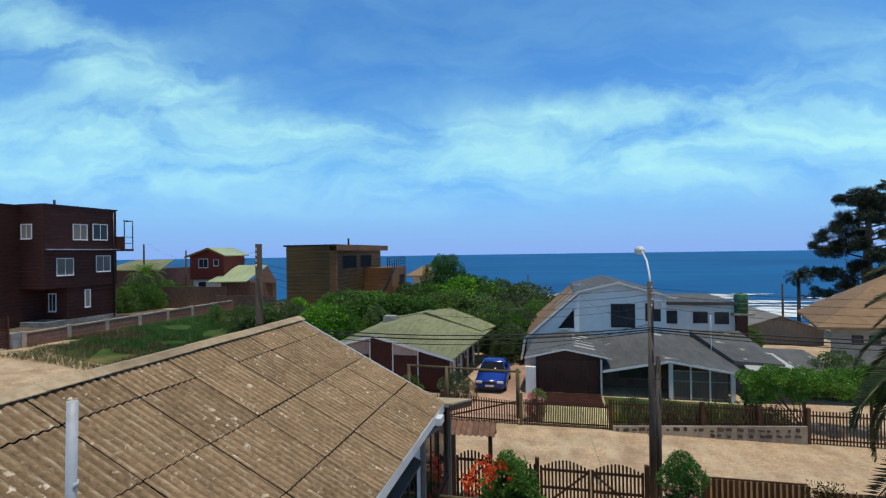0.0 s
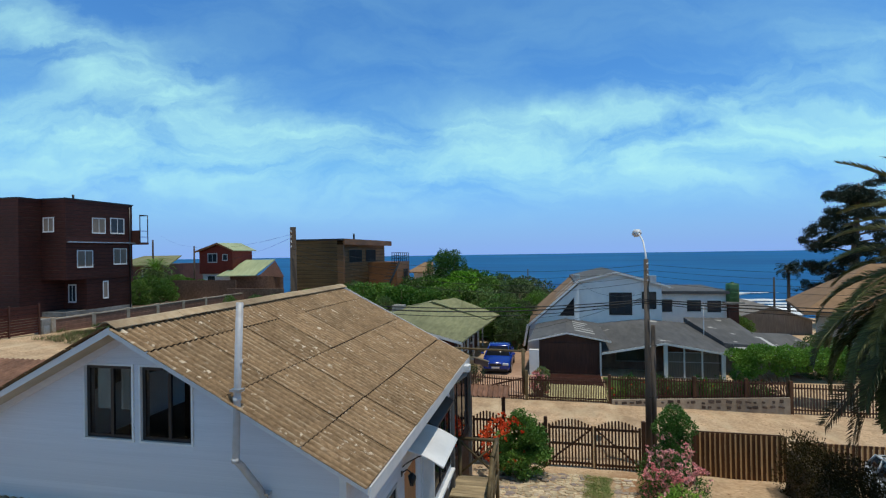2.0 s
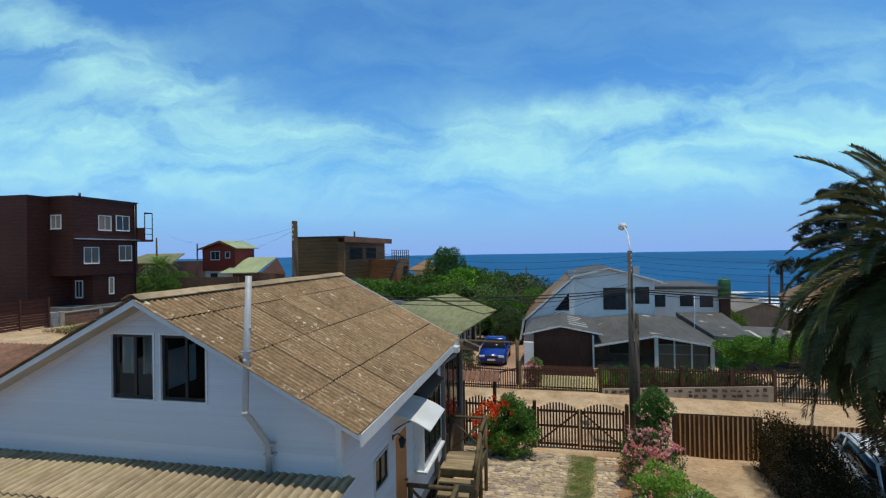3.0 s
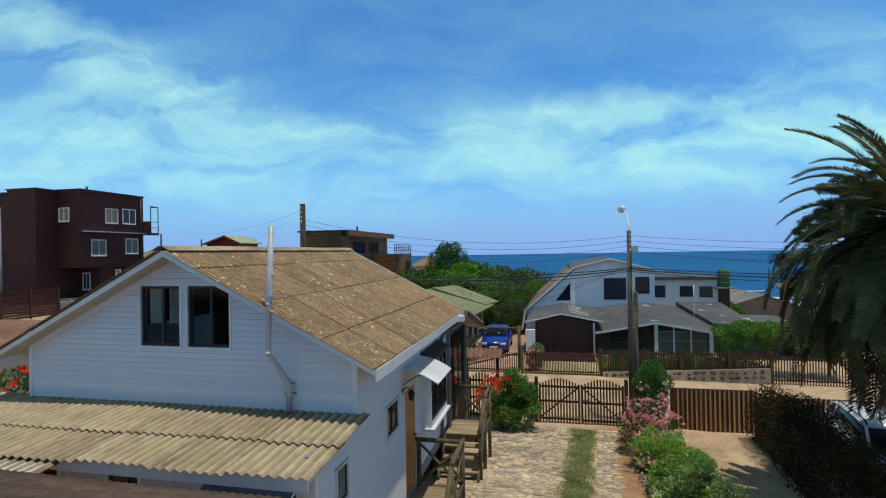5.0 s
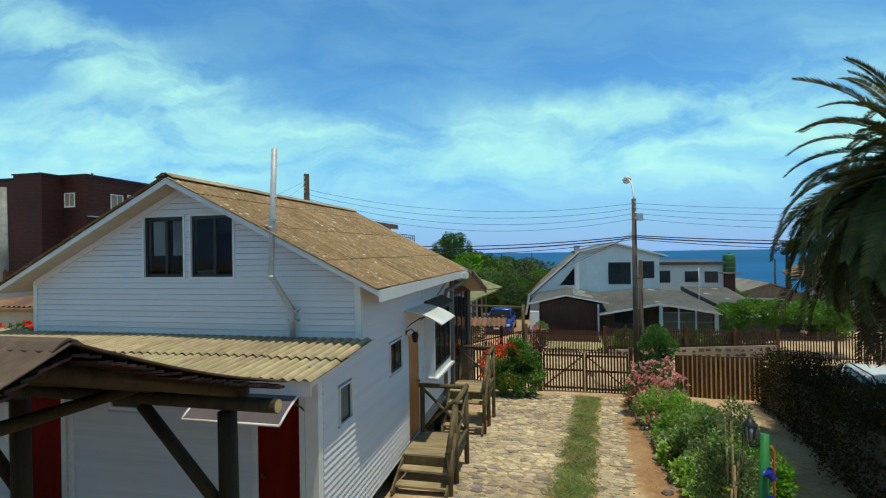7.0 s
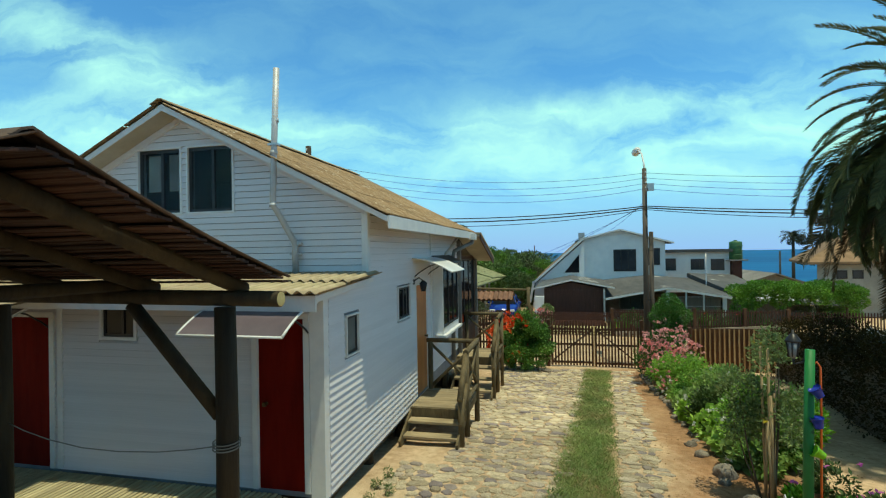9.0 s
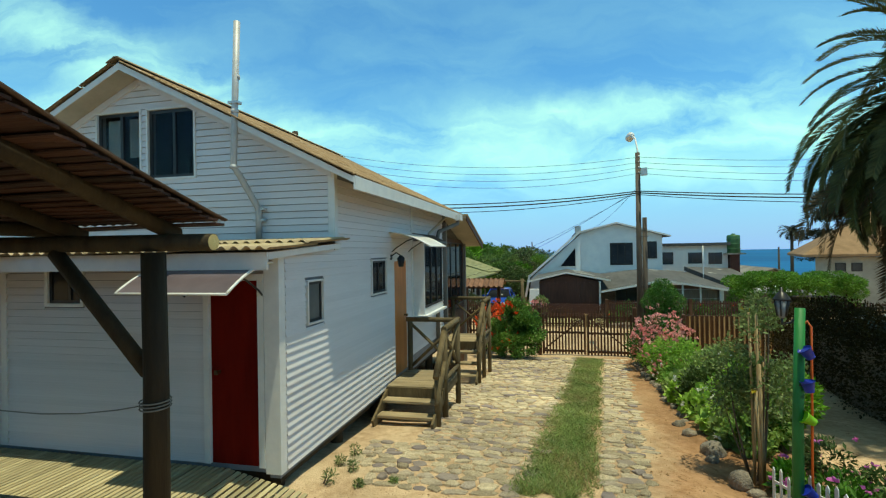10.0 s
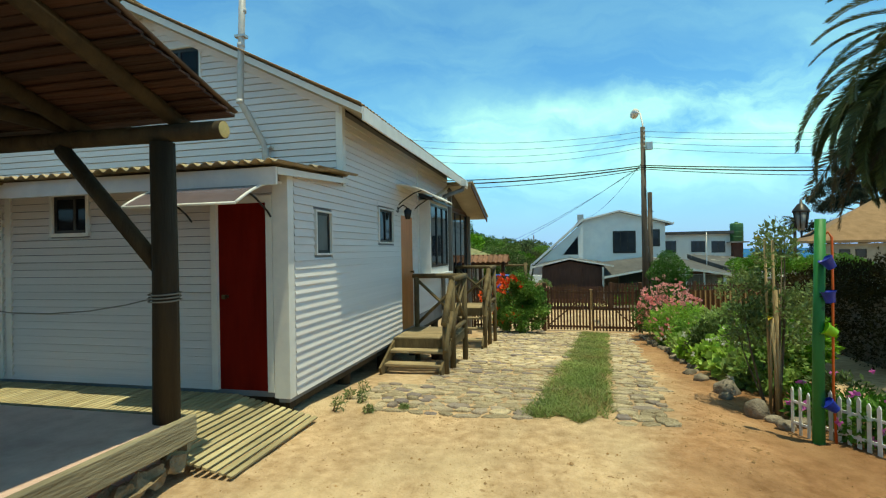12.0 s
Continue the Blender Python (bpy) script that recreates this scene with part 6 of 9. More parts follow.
for pa, pb in (((0.6, 1.07), (3.16, 0.59)), ((-1.69, 0.53), (0.6, 1.07))):
    bm = bmesh.new()
    hexa(bm, [(pa[0], 28.96, pa[1] - 0.03), (pb[0], 28.96, pb[1] - 0.03), (pb[0], 28.99, pb[1] - 0.03), (pa[0], 28.99, pa[1] - 0.03), (pa[0], 28.96, pa[1] + 0.065), (pb[0], 28.96, pb[1] + 0.065), (pb[0], 28.99, pb[1] + 0.065), (pa[0], 28.99, pa[1] + 0.065)])
    part("barge_board", bm, M_trim, wh)
for k in range(5):  # pale translucent strips in the garage roof
    y = 30.4 + k * 0.95
    zz = lambda x, y: 1.14 - (x - 0.6) * (0.48 / 2.54) + (y - 29.0) * (0.0 / 7.2) + 0.016
    bm = bmesh.new()
    slab(bm, [(1.15, y, zz(1.15, y)), (2.35, y, zz(2.35, y)), (2.35, y + 0.36, zz(2.35, y + 0.36)), (1.15, y + 0.36, zz(1.15, y + 0.36))], 0.01)
    part("skylight_strip", bm, M_paleroof, wh, "pale translucent roof strip")
bm = bmesh.new()
box(bm, -0.85, 29.28, -1.55, 2.35, 29.345, 0.45)
gd_ = part("garage_door", bm, M_garage, wh)
for i in range(5):
    bm = bmesh.new()
    box(bm, -0.5 + i * 0.62, 29.25, -1.55, -0.46 + i * 0.62, 29.28, 0.45)
    part("door_batten", bm, M_garage, gd_)
bm = bmesh.new()
box(bm, 2.50, 29.05, -1.55, 2.60, 29.15, 0.55)
part("post", bm, M_trim, wh)
bm = bmesh.new()
box(bm, -1.62, 28.7, -1.5, -1.05, 29.0, 0.1)
part("side_pillar", bm, M_whitewall, wh)
# porch
bm = bmesh.new()
slab(bm, [(2.6, 28.9, 0.0), (6.1, 28.9, 0.66), (6.15, 36.4, 1.02), (2.6, 36.4, 0.62)], 0.09)
slab(bm, [(6.1, 28.9, 0.66), (9.85, 28.9, 0.05), (9.3, 36.4, 0.75), (6.15, 36.4, 1.02)], 0.09)
part("porch_roof", bm, M_greyroof, wh)
for pa, pb in (((2.6, -0.03), (6.1, 0.63)), ((6.1, 0.63), (9.87, 0.02))):
    bm = bmesh.new()
    hexa(bm, [(pa[0], 28.85, pa[1] - 0.10), (pb[0], 28.85, pb[1] - 0.10), (pb[0], 28.89, pb[1] - 0.10), (pa[0], 28.89, pa[1] - 0.10), (pa[0], 28.85, pa[1] + 0.02), (pb[0], 28.85, pb[1] + 0.02), (pb[0], 28.89, pb[1] + 0.02), (pa[0], 28.89, pa[1] + 0.02)])
    part("fascia", bm, M_trim, wh)
bm = bmesh.new()
box(bm, 2.65, 31.2, -1.6, 9.6, 31.35, 0.16)
part("porch_wall", bm, M_porchwall, wh, "dark wall at the back of the porch")
window(wh, "y", 31.2, -1, 3.7, 5.6, -0.9, 0.15, bars=(0.33, 0.67), casing=M_greywood, fw=0.06)
for x in (6.15, 9.2):
    bm = bmesh.new()
    box(bm, x - 0.1, 28.95, -1.55, x + 0.1, 29.15, 0.55 if x < 7 else 0.05)
    part("porch_post", bm, M_trim, wh)
for x in (7.15, 8.1):
    bm = bmesh.new()
    box(bm, x - 0.04, 29.0, -1.55, x + 0.04, 29.08, 0.38 if x < 8 else 0.22)
    part("porch_post", bm, M_trim, wh)
bm = bmesh.new()
box(bm, 6.25, 29.45, -1.5, 9.1, 29.48, 0.0)
part("porch_curtain", bm, M_drape, wh, "drawn curtain behind the porch grille")
me = picket_mesh(0.022, 0.022, M_greywood, name="grille_bar")
for i in range(26):
    piece("grille_bar", me, Matrix.Translation((6.3 + i * 0.112, 29.1, -1.5)) @ Matrix.Diagonal((1, 1, 1.55, 1)), wh)
bm = bmesh.new()
for z in (-1.4, -0.5, 0.05):
    box(bm, 6.25, 29.12, z, 9.15, 29.15, z + 0.04)
part("grille_rail", bm, M_metal, wh)
# flat-roofed wing, tank, lower roofs
bm = bmesh.new()
box(bm, 7.5, 39.4, -1.5, 12.7, 46, 2.62)
part("wing_wall", bm, M_whitewall, wh)
bm = bmesh.new()
box(bm, 7.3, 38.9, 2.62, 12.75, 46.2, 2.84)
part("wing_roof", bm, M_greyroof, wh)
window(wh, "y", 39.4, -1, 8.0, 8.85, 1.2, 2.15, bars=(0.5,), casing=M_trim, fw=0.05)
window(wh, "y", 39.4, -1, 9.91, 10.9, 1.25, 2.1, bars=(0.33, 0.67), casing=M_trim, fw=0.05)
window(wh, "y", 39.4, -1, 11.34, 12.3, 1.2, 2.08, bars=(0.5,), casing=M_trim, fw=0.05)
bm = bmesh.new()
box(bm, 12.76, 39.0, -1.5, 13.4, 39.7, 1.92)
part("pillar", bm, M_brownlow, wh, "brown pillar carrying the tank platform")
bm = bmesh.new()
box(bm, 12.40, 38.75, 1.92, 13.75, 39.95, 2.02)
part("tank_platform", bm, M_concrete, wh)
bm = bmesh.new()
slab(bm, [(9.75, 30.6, 0.42), (12.4, 30.8, 0.22), (12.6, 38.5, 0.9), (8.95, 36.5, 1.15)], 0.3)
part("low_roof", bm, M_greyroof, wh)
bm = bmesh.new()
slab(bm, [(10.2, 29.0, -0.05), (13.0, 29.2, -0.12), (12.6, 33.0, 0.42), (10.4, 32.8, 0.5)], 0.08)
part("pale_roof", bm, M_paleroof, wh, "pale corrugated lean-to roof")
bm = bmesh.new()
slab(bm, [(12.6, 29.4, -0.25), (15.6, 29.6, -0.35), (14.6, 34.0, 0.5), (12.4, 34.0, 0.55)], 0.1)
part("low_roof", bm, M_greyroof, wh)
bm = bmesh.new()
box(bm, 9.8, 31.5, -1.6, 14.6, 33.8, -0.12)
part("shed_wall", bm, M_greywood, wh)
tk = thing("water_tank", (13.1, 39.4, 2.02), "green round water tank on a platform beside the flat roof", "tank")
bm = bmesh.new()
tube(bm, [(13.1, 39.4, 2.02), (13.1, 39.4, 3.30), (13.1, 39.4, 3.38), (13.1, 39.4, 3.42)], [0.45, 0.45, 0.41, 0.15], 24)
for z in (2.35, 2.7, 3.05):
    tube(bm, [(13.1, 39.4, z), (13.1, 39.4, z + 0.05)], 0.462, 24)
part("tank_body", bm, M_tank, tk)
bm = bmesh.new()
tube(bm, [(13.1, 39.4, 3.41), (13.1, 39.4, 3.5)], 0.13, 12)
part("lid", bm, M_tank, tk)
# dark strip added on the ground so the garage front seems to reach lower
drape("garage_front_fill", [(26.5, -1.3, 2.45), (29.0, -1.2, 2.5)], M_garagefill, "dark ground strip added to stand in for the lower garage front", "paving")
drape("forecourt", [(23.6, -1.4, 2.4), (26.5, -1.3, 2.45)], M_pave, "pale sunlit concrete forecourt", "paving")
drape("front_garden", [(23.6, 2.6, 10.1), (28.6, 2.6, 10.1)], M_field, "planted front garden behind the street fence", "garden")
drape("tiled_drive", [(23.6, -5.2, -1.8), (27, -5.0, -1.7), (36.0, -4.9, -1.5)], M_redpave, "red tiled driveway", "paving")

gh = thing("green_roof_house", (-9, 31, -1.3), "low dark red bungalow with mossy green sheet roof", "house")
bm = bmesh.new()
box(bm, -12.6, 28.1, -1.6, -6.1, 38.2, 0.75)
part("wall", bm, M_garage, gh)
bm = bmesh.new()
prism(bm, [(-12.6, 28.05, -1.6), (-6.1, 28.05, -1.6), (-6.1, 28.05, 0.68), (-10.35, 28.05, 1.78), (-12.6, 28.05, 1.2)], (0, 0.2, 0))
part("gable", bm, M_redboard, gh, "dark red boarded front")
for a0, a1, t0, t1 in ((-12.5, -10.75, 1.2, 1.66), (-9.25, -7.8, 1.48, 1.1)):
    bm = bmesh.new()
    prism(bm, [(a0, 28.0, 0.70), (a1, 28.0, 0.70), (a1, 28.0, t1), (a0, 28.0, t0)], (0, 0.045, 0))
    part("pale_panel", bm, M_pinkpanel, gh, "pale pink wall panel")
for a, zt in ((-10.74, 1.66), (-9.32, 1.46), (-7.79, 1.08)):
    bm = bmesh.new()
    box(bm, a, 27.99, -1.5, a + 0.07, 28.045, zt)
    part("batten", bm, M_trim, gh)
bm = bmesh.new()
slab(bm, [(-10.35, 27.6, 1.92), (-5.55, 27.6, 0.68), (-4.6, 38.5, 0.76), (-9.6, 38.5, 2.15)], 0.10)
slab(bm, [(-13.2, 27.6, 1.18), (-10.35, 27.6, 1.92), (-9.6, 38.5, 2.15), (-13.2, 38.5, 1.3)], 0.10)
part("roof", bm, M_mossroof, gh)
bm = bmesh.new()
slab(bm, [(-9.4, 36.4, 2.20), (-5.15, 36.2, 0.90), (-4.35, 39.0, 0.88), (-8.1, 39.0, 2.26)], 0.09)
slab(bm, [(-12.6, 37.6, 1.5), (-9.4, 36.4, 2.20), (-8.1, 39.0, 2.26), (-12.6, 39.0, 1.5)], 0.09)
part("rear_roof", bm, M_mossroof, gh)
bm = bmesh.new()
for pa, pb in (((-10.35, 1.85), (-5.57, 0.60)), ((-13.2, 1.1), (-10.35, 1.85))):
    hexa(bm, [(pa[0], 27.56, pa[1] - 0.1), (pb[0], 27.56, pb[1] - 0.1), (pb[0], 27.59, pb[1] - 0.1), (pa[0], 27.59, pa[1] - 0.1), (pa[0], 27.56, pa[1] + 0.06), (pb[0], 27.56, pb[1] + 0.06), (pb[0], 27.59, pb[1] + 0.06), (pa[0], 27.59, pa[1] + 0.06)])
part("barge_board", bm, M_trim, gh)
for y in (28.4, 30.6, 33.0, 35.5, 37.9):
    bm = bmesh.new()
    box(bm, -5.75, y, -1.5, -5.63, y + 0.12, 0.62)
    part("veranda_post", bm, M_trim, gh)
for y in (29.2, 31.6, 34.2):
    window(gh, "x", -6.1, 1, y, y + 1.1, -0.6, 0.4, casing=M_trim)
bm = bmesh.new()
box(bm, -12.5, 35.6, 0.9, -11.6, 36.4, 1.95)
part("chimney", bm, M_concrete, gh)
dp = thing("drive_portal", (-3.4, 24.2, -1.3), "tall timber frame over the driveway", "portal")
for x in (-7.2, -5.25, -1.75):
    bm = bmesh.new()
    tube(bm, [(x, 24.3, h(x, 24.3)), (x, 24.3, 1.0)], 0.09, 8)
    part("post", bm, M_rail, dp)
bm = bmesh.new()
tube(bm, [(-7.3, 24.3, 1.0), (-1.6, 24.3, 0.86)], 0.055, 8)
part("crossbar", bm, M_rail, dp)

br = thing("brown_apartment_house", (-42, 33, 1.2), "three-storey dark brown boarded house with white windows", "house")
bm = bmesh.new()
box(bm, -50, 30.5, 4.3, -37.8, 36.95, 10.75)
part("upper_storey", bm, M_brown, br)
bm = bmesh.new()
box(bm, -50, 32.4, 0.6, -37.9, 36.9, 4.3)
part("ground_storey", bm, M_brown, br)
bm = bmesh.new()
box(bm, -43.1, 28.75, 0.4, -40.2, 36, 10.72)
part("stair_tower", bm, M_brown, br)
bm = bmesh.new()
box(bm, -56, 30, 0.4, -43.1, 38, 10.5)
part("rear_block", bm, M_brown, br)
bm = bmesh.new()
box(bm, -50, 30.42, 10.75, -37.72, 37.03, 10.86)
box(bm, -43.18, 28.67, 10.72, -40.12, 30.42, 10.82)
part("roof_edge", bm, M_black, br)
bm = bmesh.new()
box(bm, -37.8, 30.6, 7.30, -37.45, 36.95, 7.38)
part("ledge", bm, M_metal, br)
bm = bmesh.new()
box(bm, -50, 30.5, 0.3, -37.85, 36.9, 1.75)
part("plinth", bm, M_concrete, br)
for a0, a1, z0, z1 in ((32.86, 34.1, 8.15, 9.4), (34.63, 36.03, 8.18, 9.5), (31.47, 32.86, 5.3, 6.65), (34.92, 36.28, 5.47, 6.82)):
    window(br, "x", -37.8, 1, a0, a1, z0, z1, frame=M_trim, casing=M_trim, bars=(0.5,), cw=0.03, fw=0.05, glass=M_drape if a0 != 34.63 else M_greyglass)
window(br, "x", -37.9, 1, 33.95, 34.4, 2.6, 4.0, frame=M_trim, casing=M_trim, bars=(), cw=0.05, fw=0.05, glass=M_drape)
window(br, "y", 30.5, -1, -39.95, -38.95, 8.2, 9.3, frame=M_trim, casing=M_trim, bars=(0.5,), cw=0.04, fw=0.05, glass=M_drape)
window(br, "y", 32.4, -1, -39.7, -39.0, 2.4, 3.8, frame=M_trim, casing=M_trim, bars=(0.5,), cw=0.05, fw=0.05)
bal = part("balcony", (lambda b: (box(b, -37.9, 36.95, 7.2, -37.0, 38.0, 7.4), b)[1])(bmesh.new()), M_brownlow, br, "dark balcony with rails")
bm = bmesh.new()
for y in (37.05, 37.95):
    tube(bm, [(-37.05, y, 7.4), (-37.05, y, 9.9)], 0.045, 6)
for z in (7.9, 8.45):
    tube(bm, [(-37.05, 37, z), (-37.05, 37.95, z)], 0.03, 6)
tube(bm, [(-37.8, 37.95, 9.9), (-37.05, 37.95, 9.9), (-37.05, 37, 9.9)], 0.045, 6)
part("balcony_rail", bm, M_black, bal)
bm = bmesh.new()
box(bm, -37.9, 37.0, 7.4, -37.1, 37.06, 8.5)
part("balcony_panel", bm, M_brownlow, bal)
bm = bmesh.new()
tube(bm, [(-41, 34, 10.8), (-41, 34, 11.6)], 0.09, 8)
part("chimney", bm, M_black, br)
bm = bmesh.new()
tube(bm, [(-37.72, 36.6, 1.5), (-37.72, 36.6, 10.6)], 0.06, 6)
part("downpipe", bm, M_black, br)

th_ = thing("timber_house", (-22, 52, 0.5), "flat-roofed cedar-clad house with roof terrace", "house")
bm = bmesh.new()
box(bm, -26.2, 45.6, -1.5, -21.5, 60.5, 7.45)
part("main_block", bm, M_timber, th_)
bm = bmesh.new()
box(bm, -26.4, 45.4, 7.45, -20.7, 60.8, 7.62)
part("flat_roof", bm, M_black, th_)
bm = bmesh.new()
box(bm, -20.72, 45.4, 7.0, -20.6, 60.8, 7.60)
part("roof_fascia", bm, M_timber2, th_, "orange cedar roof fascia")
bm = bmesh.new()
box(bm, -21.5, 45.6, -1.5, -20.8, 45.9, 7.0)
part("corner_fin", bm, M_timber2, th_)
bm = bmesh.new()
box(bm, -21.5, 54.5, -1.5, -18.0, 60, 5.0)
part("lower_block", bm, M_timber2, th_, "orange cedar terrace block")
for a0, a1 in ((48.6, 52.4), (53.6, 57.0)):
    window(th_, "x", -21.5, 1, a0, a1, 5.1, 6.5, bars=(0.5,), casing=M_timber2, glass=M_room)
window(th_, "x", -18.0, 1, 57.2, 59.2, 2.6, 4.1, bars=(0.5,), casing=M_timber2, glass=M_room)
bm = bmesh.new()
for i in range(14):
    beam(bm, (-18.4, 46.6 + i * 0.55, 0.4 + i * 0.34), (-17.6, 46.6 + i * 0.55, 0.4 + i * 0.34), 0.5, 0.06)
beam(bm, (-17.6, 46.4, 0.3), (-17.6, 54.4, 5.0), 0.06, 0.35)
st = part("outer_stair", bm, M_black, th_, "dark open outside stair")
for k in range(9):
    bm = bmesh.new()
    y = 53.0 + k * 0.85
    tube(bm, [(-18.05, y, 5.0), (-18.05, y, 6.1)], 0.045, 6)
    part("baluster", bm, M_black, th_)
for z in (5.4, 5.75, 6.1):
    bm = bmesh.new()
    tube(bm, [(-18.05, 52.8, z), (-18.05, 59.95, z)], 0.035, 6)
    part("terrace_rail", bm, M_black, th_)
for xx, yy in ((-23.5, 55.0),):
    bm = bmesh.new()
    tube(bm, [(xx, yy, 7.6), (xx, yy, 8.5)], 0.12, 8)
    part("flue", bm, M_black, th_)

rh = thing("red_house", (-39.5, 53, 1.5), "small red boarded house with pale green roof", "house")
bm = bmesh.new()
box(bm, -41.8, 51, 3.9, -37.3, 55, 6.6)
prism(bm, [(-41.8, 51, 6.6), (-37.3, 51, 6.6), (-39.1, 51, 7.4)], (0, 4, 0))
part("upper_wall", bm, M_redhouse, rh)
bm = bmesh.new()
box(bm, -41.6, 51.3, 0.8, -37.6, 55, 3.9)
part("lower_wall", bm, M_whitewall, rh, "white rendered lower storey")
bm = bmesh.new()
slab(bm, [(-39.1, 50.6, 7.62), (-36.9, 50.6, 6.68), (-36.9, 55.4, 6.68), (-39.1, 55.4, 7.62)], 0.1)
slab(bm, [(-42.2, 50.6, 6.62), (-39.1, 50.6, 7.62), (-39.1, 55.4, 7.62), (-42.2, 55.4, 6.62)], 0.1)
part("roof", bm, M_greenroof, rh)
bm = bmesh.new()
for pa, pb in (((-39.1, 7.52), (-36.9, 6.58)), ((-42.2, 6.52), (-39.1, 7.52))):
    hexa(bm, [(pa[0], 50.55, pa[1] - 0.12), (pb[0], 50.55, pb[1] - 0.12), (pb[0], 50.58, pb[1] - 0.12), (pa[0], 50.58, pa[1] - 0.12), (pa[0], 50.55, pa[1] + 0.1), (pb[0], 50.55, pb[1] + 0.1), (pb[0], 50.58, pb[1] + 0.1), (pa[0], 50.58, pa[1] + 0.1)])
part("barge_board", bm, M_timber2, rh)
window(rh, "y", 51, -1, -40.6, -39.4, 5.3, 6.3, bars=(0.5,), frame=M_trim)
window(rh, "y", 51, -1, -38.6, -38.0, 5.5, 6.2, bars=(), frame=M_trim)
window(rh, "y", 51.3, -1, -40.9, -39.9, 2.2, 3.6, bars=(0.5,), frame=M_black)
bm = bmesh.new()
box(bm, -37.3, 50.5, 0.6, -32.4, 54, 3.6)
part("annexe_wall", bm, M_dullwall, rh)
bm = bmesh.new()
prism(bm, [(-33.4, 50.2, 3.6), (-31.7, 52.8, 3.4), (-33.0, 53.1, 5.3)], (0, 0.2, 0))
part("annexe_gable", bm, M_garage, rh)
bm = bmesh.new()
slab(bm, [(-38.6, 49.8, 3.7), (-33.6, 49.8, 3.75), (-33.0, 53.2, 5.5), (-36.9, 53.2, 5.5)], 0.1)
part("annexe_roof", bm, M_greenroof, rh, "pale green sheet roof")
lh = thing("far_left_house", (-55, 61, 1), "low dwelling with grey-green roof among shrubs", "house")
bm = bmesh.new()
box(bm, -60, 58, 1, -53, 66, 5.0)
part("wall", bm, M_garage, lh)
bm = bmesh.new()
slab(bm, [(-61, 57, 4.9), (-51.4, 57, 4.9), (-52.6, 61, 6.2), (-59, 61, 6.2)], 0.15)
part("roof", bm, M_mossroof, lh)
window(lh, "y", 58, -1, -56.5, -54.5, 3.3, 4.4)
oh = thing("orange_roof_house", (-15, 85, -3), "distant dwelling with orange roof behind trees", "house")
bm = bmesh.new()
box(bm, -24, 84, -5, -20.8, 92, 2.8)
part("wall", bm, M_cream, oh)
bm = bmesh.new()
slab(bm, [(-25, 83, 2.7), (-20.2, 83, 2.7), (-21.4, 88, 4.3), (-23, 88, 4.3)], 0.2)
part("roof", bm, M_tanroof, oh)

tn = thing("tan_roof_house", (20, 36, -1.5), "cream bungalow with broad tan hipped roof", "house")
bm = bmesh.new()
prism(bm, [(16.3, 34.4, -1.7), (32, 34.4, -1.7), (32, 40, -1.7), (18.3, 38.6, -1.7)], (0, 0, 3.4))
part("wall", bm, M_dullcream, tn)
bm = bmesh.new()
slab(bm, [(15.3, 33.7, 1.92), (37, 33.7, 1.92), (32, 38.6, 4.8), (21.6, 38.6, 4.8)], 0.16)
slab(bm, [(17.9, 42.4, 1.92), (15.3, 33.7, 1.92), (21.6, 38.6, 4.8), (21.7, 38.7, 4.8)], 0.16)
part("roof", bm, M_tanroof, tn)
for a in (17.45, 18.35):
    window(tn, "y", 34.4, -1, a, a + 0.5, 0.85, 1.3, casing=M_black, bars=(), sill=False)
gy_ = thing("grey_roof_house", (20, 53, -2), "grey dwelling with low gabled roof near the beach", "house")
bm = bmesh.new()
box(bm, 17.0, 51.8, -3, 24, 60, -1.0)
prism(bm, [(17, 51.8, -1.0), (24, 51.8, -1.0), (20.4, 51.8, 0.2)], (0, 8, 0))
part("wall", bm, M_greywood, gy_)
bm = bmesh.new()
slab(bm, [(20.4, 51.3, 0.4), (24.8, 51.3, -1.15), (24.8, 60.5, -1.15), (20.4, 60.5, 0.4)], 0.12)
slab(bm, [(16.3, 51.3, -1.05), (20.4, 51.3, 0.4), (20.4, 60.5, 0.4), (16.3, 60.5, -1.05)], 0.12)
part("roof", bm, M_greywood, gy_)

# unseen plain wall added behind the eye, closing the plot and darkening pane reflections
bm = bmesh.new()
box(bm, -24, -9.3, -0.1, 16, -9.0, 3.2)
single("unseen_wall_south", bm, M_dullwall, "unseen plain wall added behind the yard to darken window reflections", "wall", kind="structure")

# brick boundary wall of the plot across, and darker walls behind
bw = thing("brick_wall", (-31, 34, 0.8), "long low red brick wall with concrete posts", "wall")
k = 7
for i in range(k):
    y0, y1 = 23.7 + i * 2.85, 23.7 + (i + 1) * 2.85
    bm = bmesh.new()
    box(bm, -31.08, y0, 0.3, -30.95, y1, 2.18)
    pnl = part("brick_panel", bm, M_brick, bw)
    bm = bmesh.new()
    box(bm, -31.13, y0 - 0.14, 0.3, -30.9, y0 + 0.14, 2.32)
    part("concrete_post", bm, M_buff, bw)
    bm = bmesh.new()
    for j in range(11):
        box(bm, -30.955, y0 + 0.14, 0.75 + j * 0.13, -30.935, y1 - 0.14, 0.83 + j * 0.13)
    part("brick_course", bm, M_brick, pnl)
    bm = bmesh.new()
    box(bm, -31.12, y0 + 0.14, 2.18, -30.9, y1 - 0.14, 2.26)
    part("coping", bm, M_buff, bw)
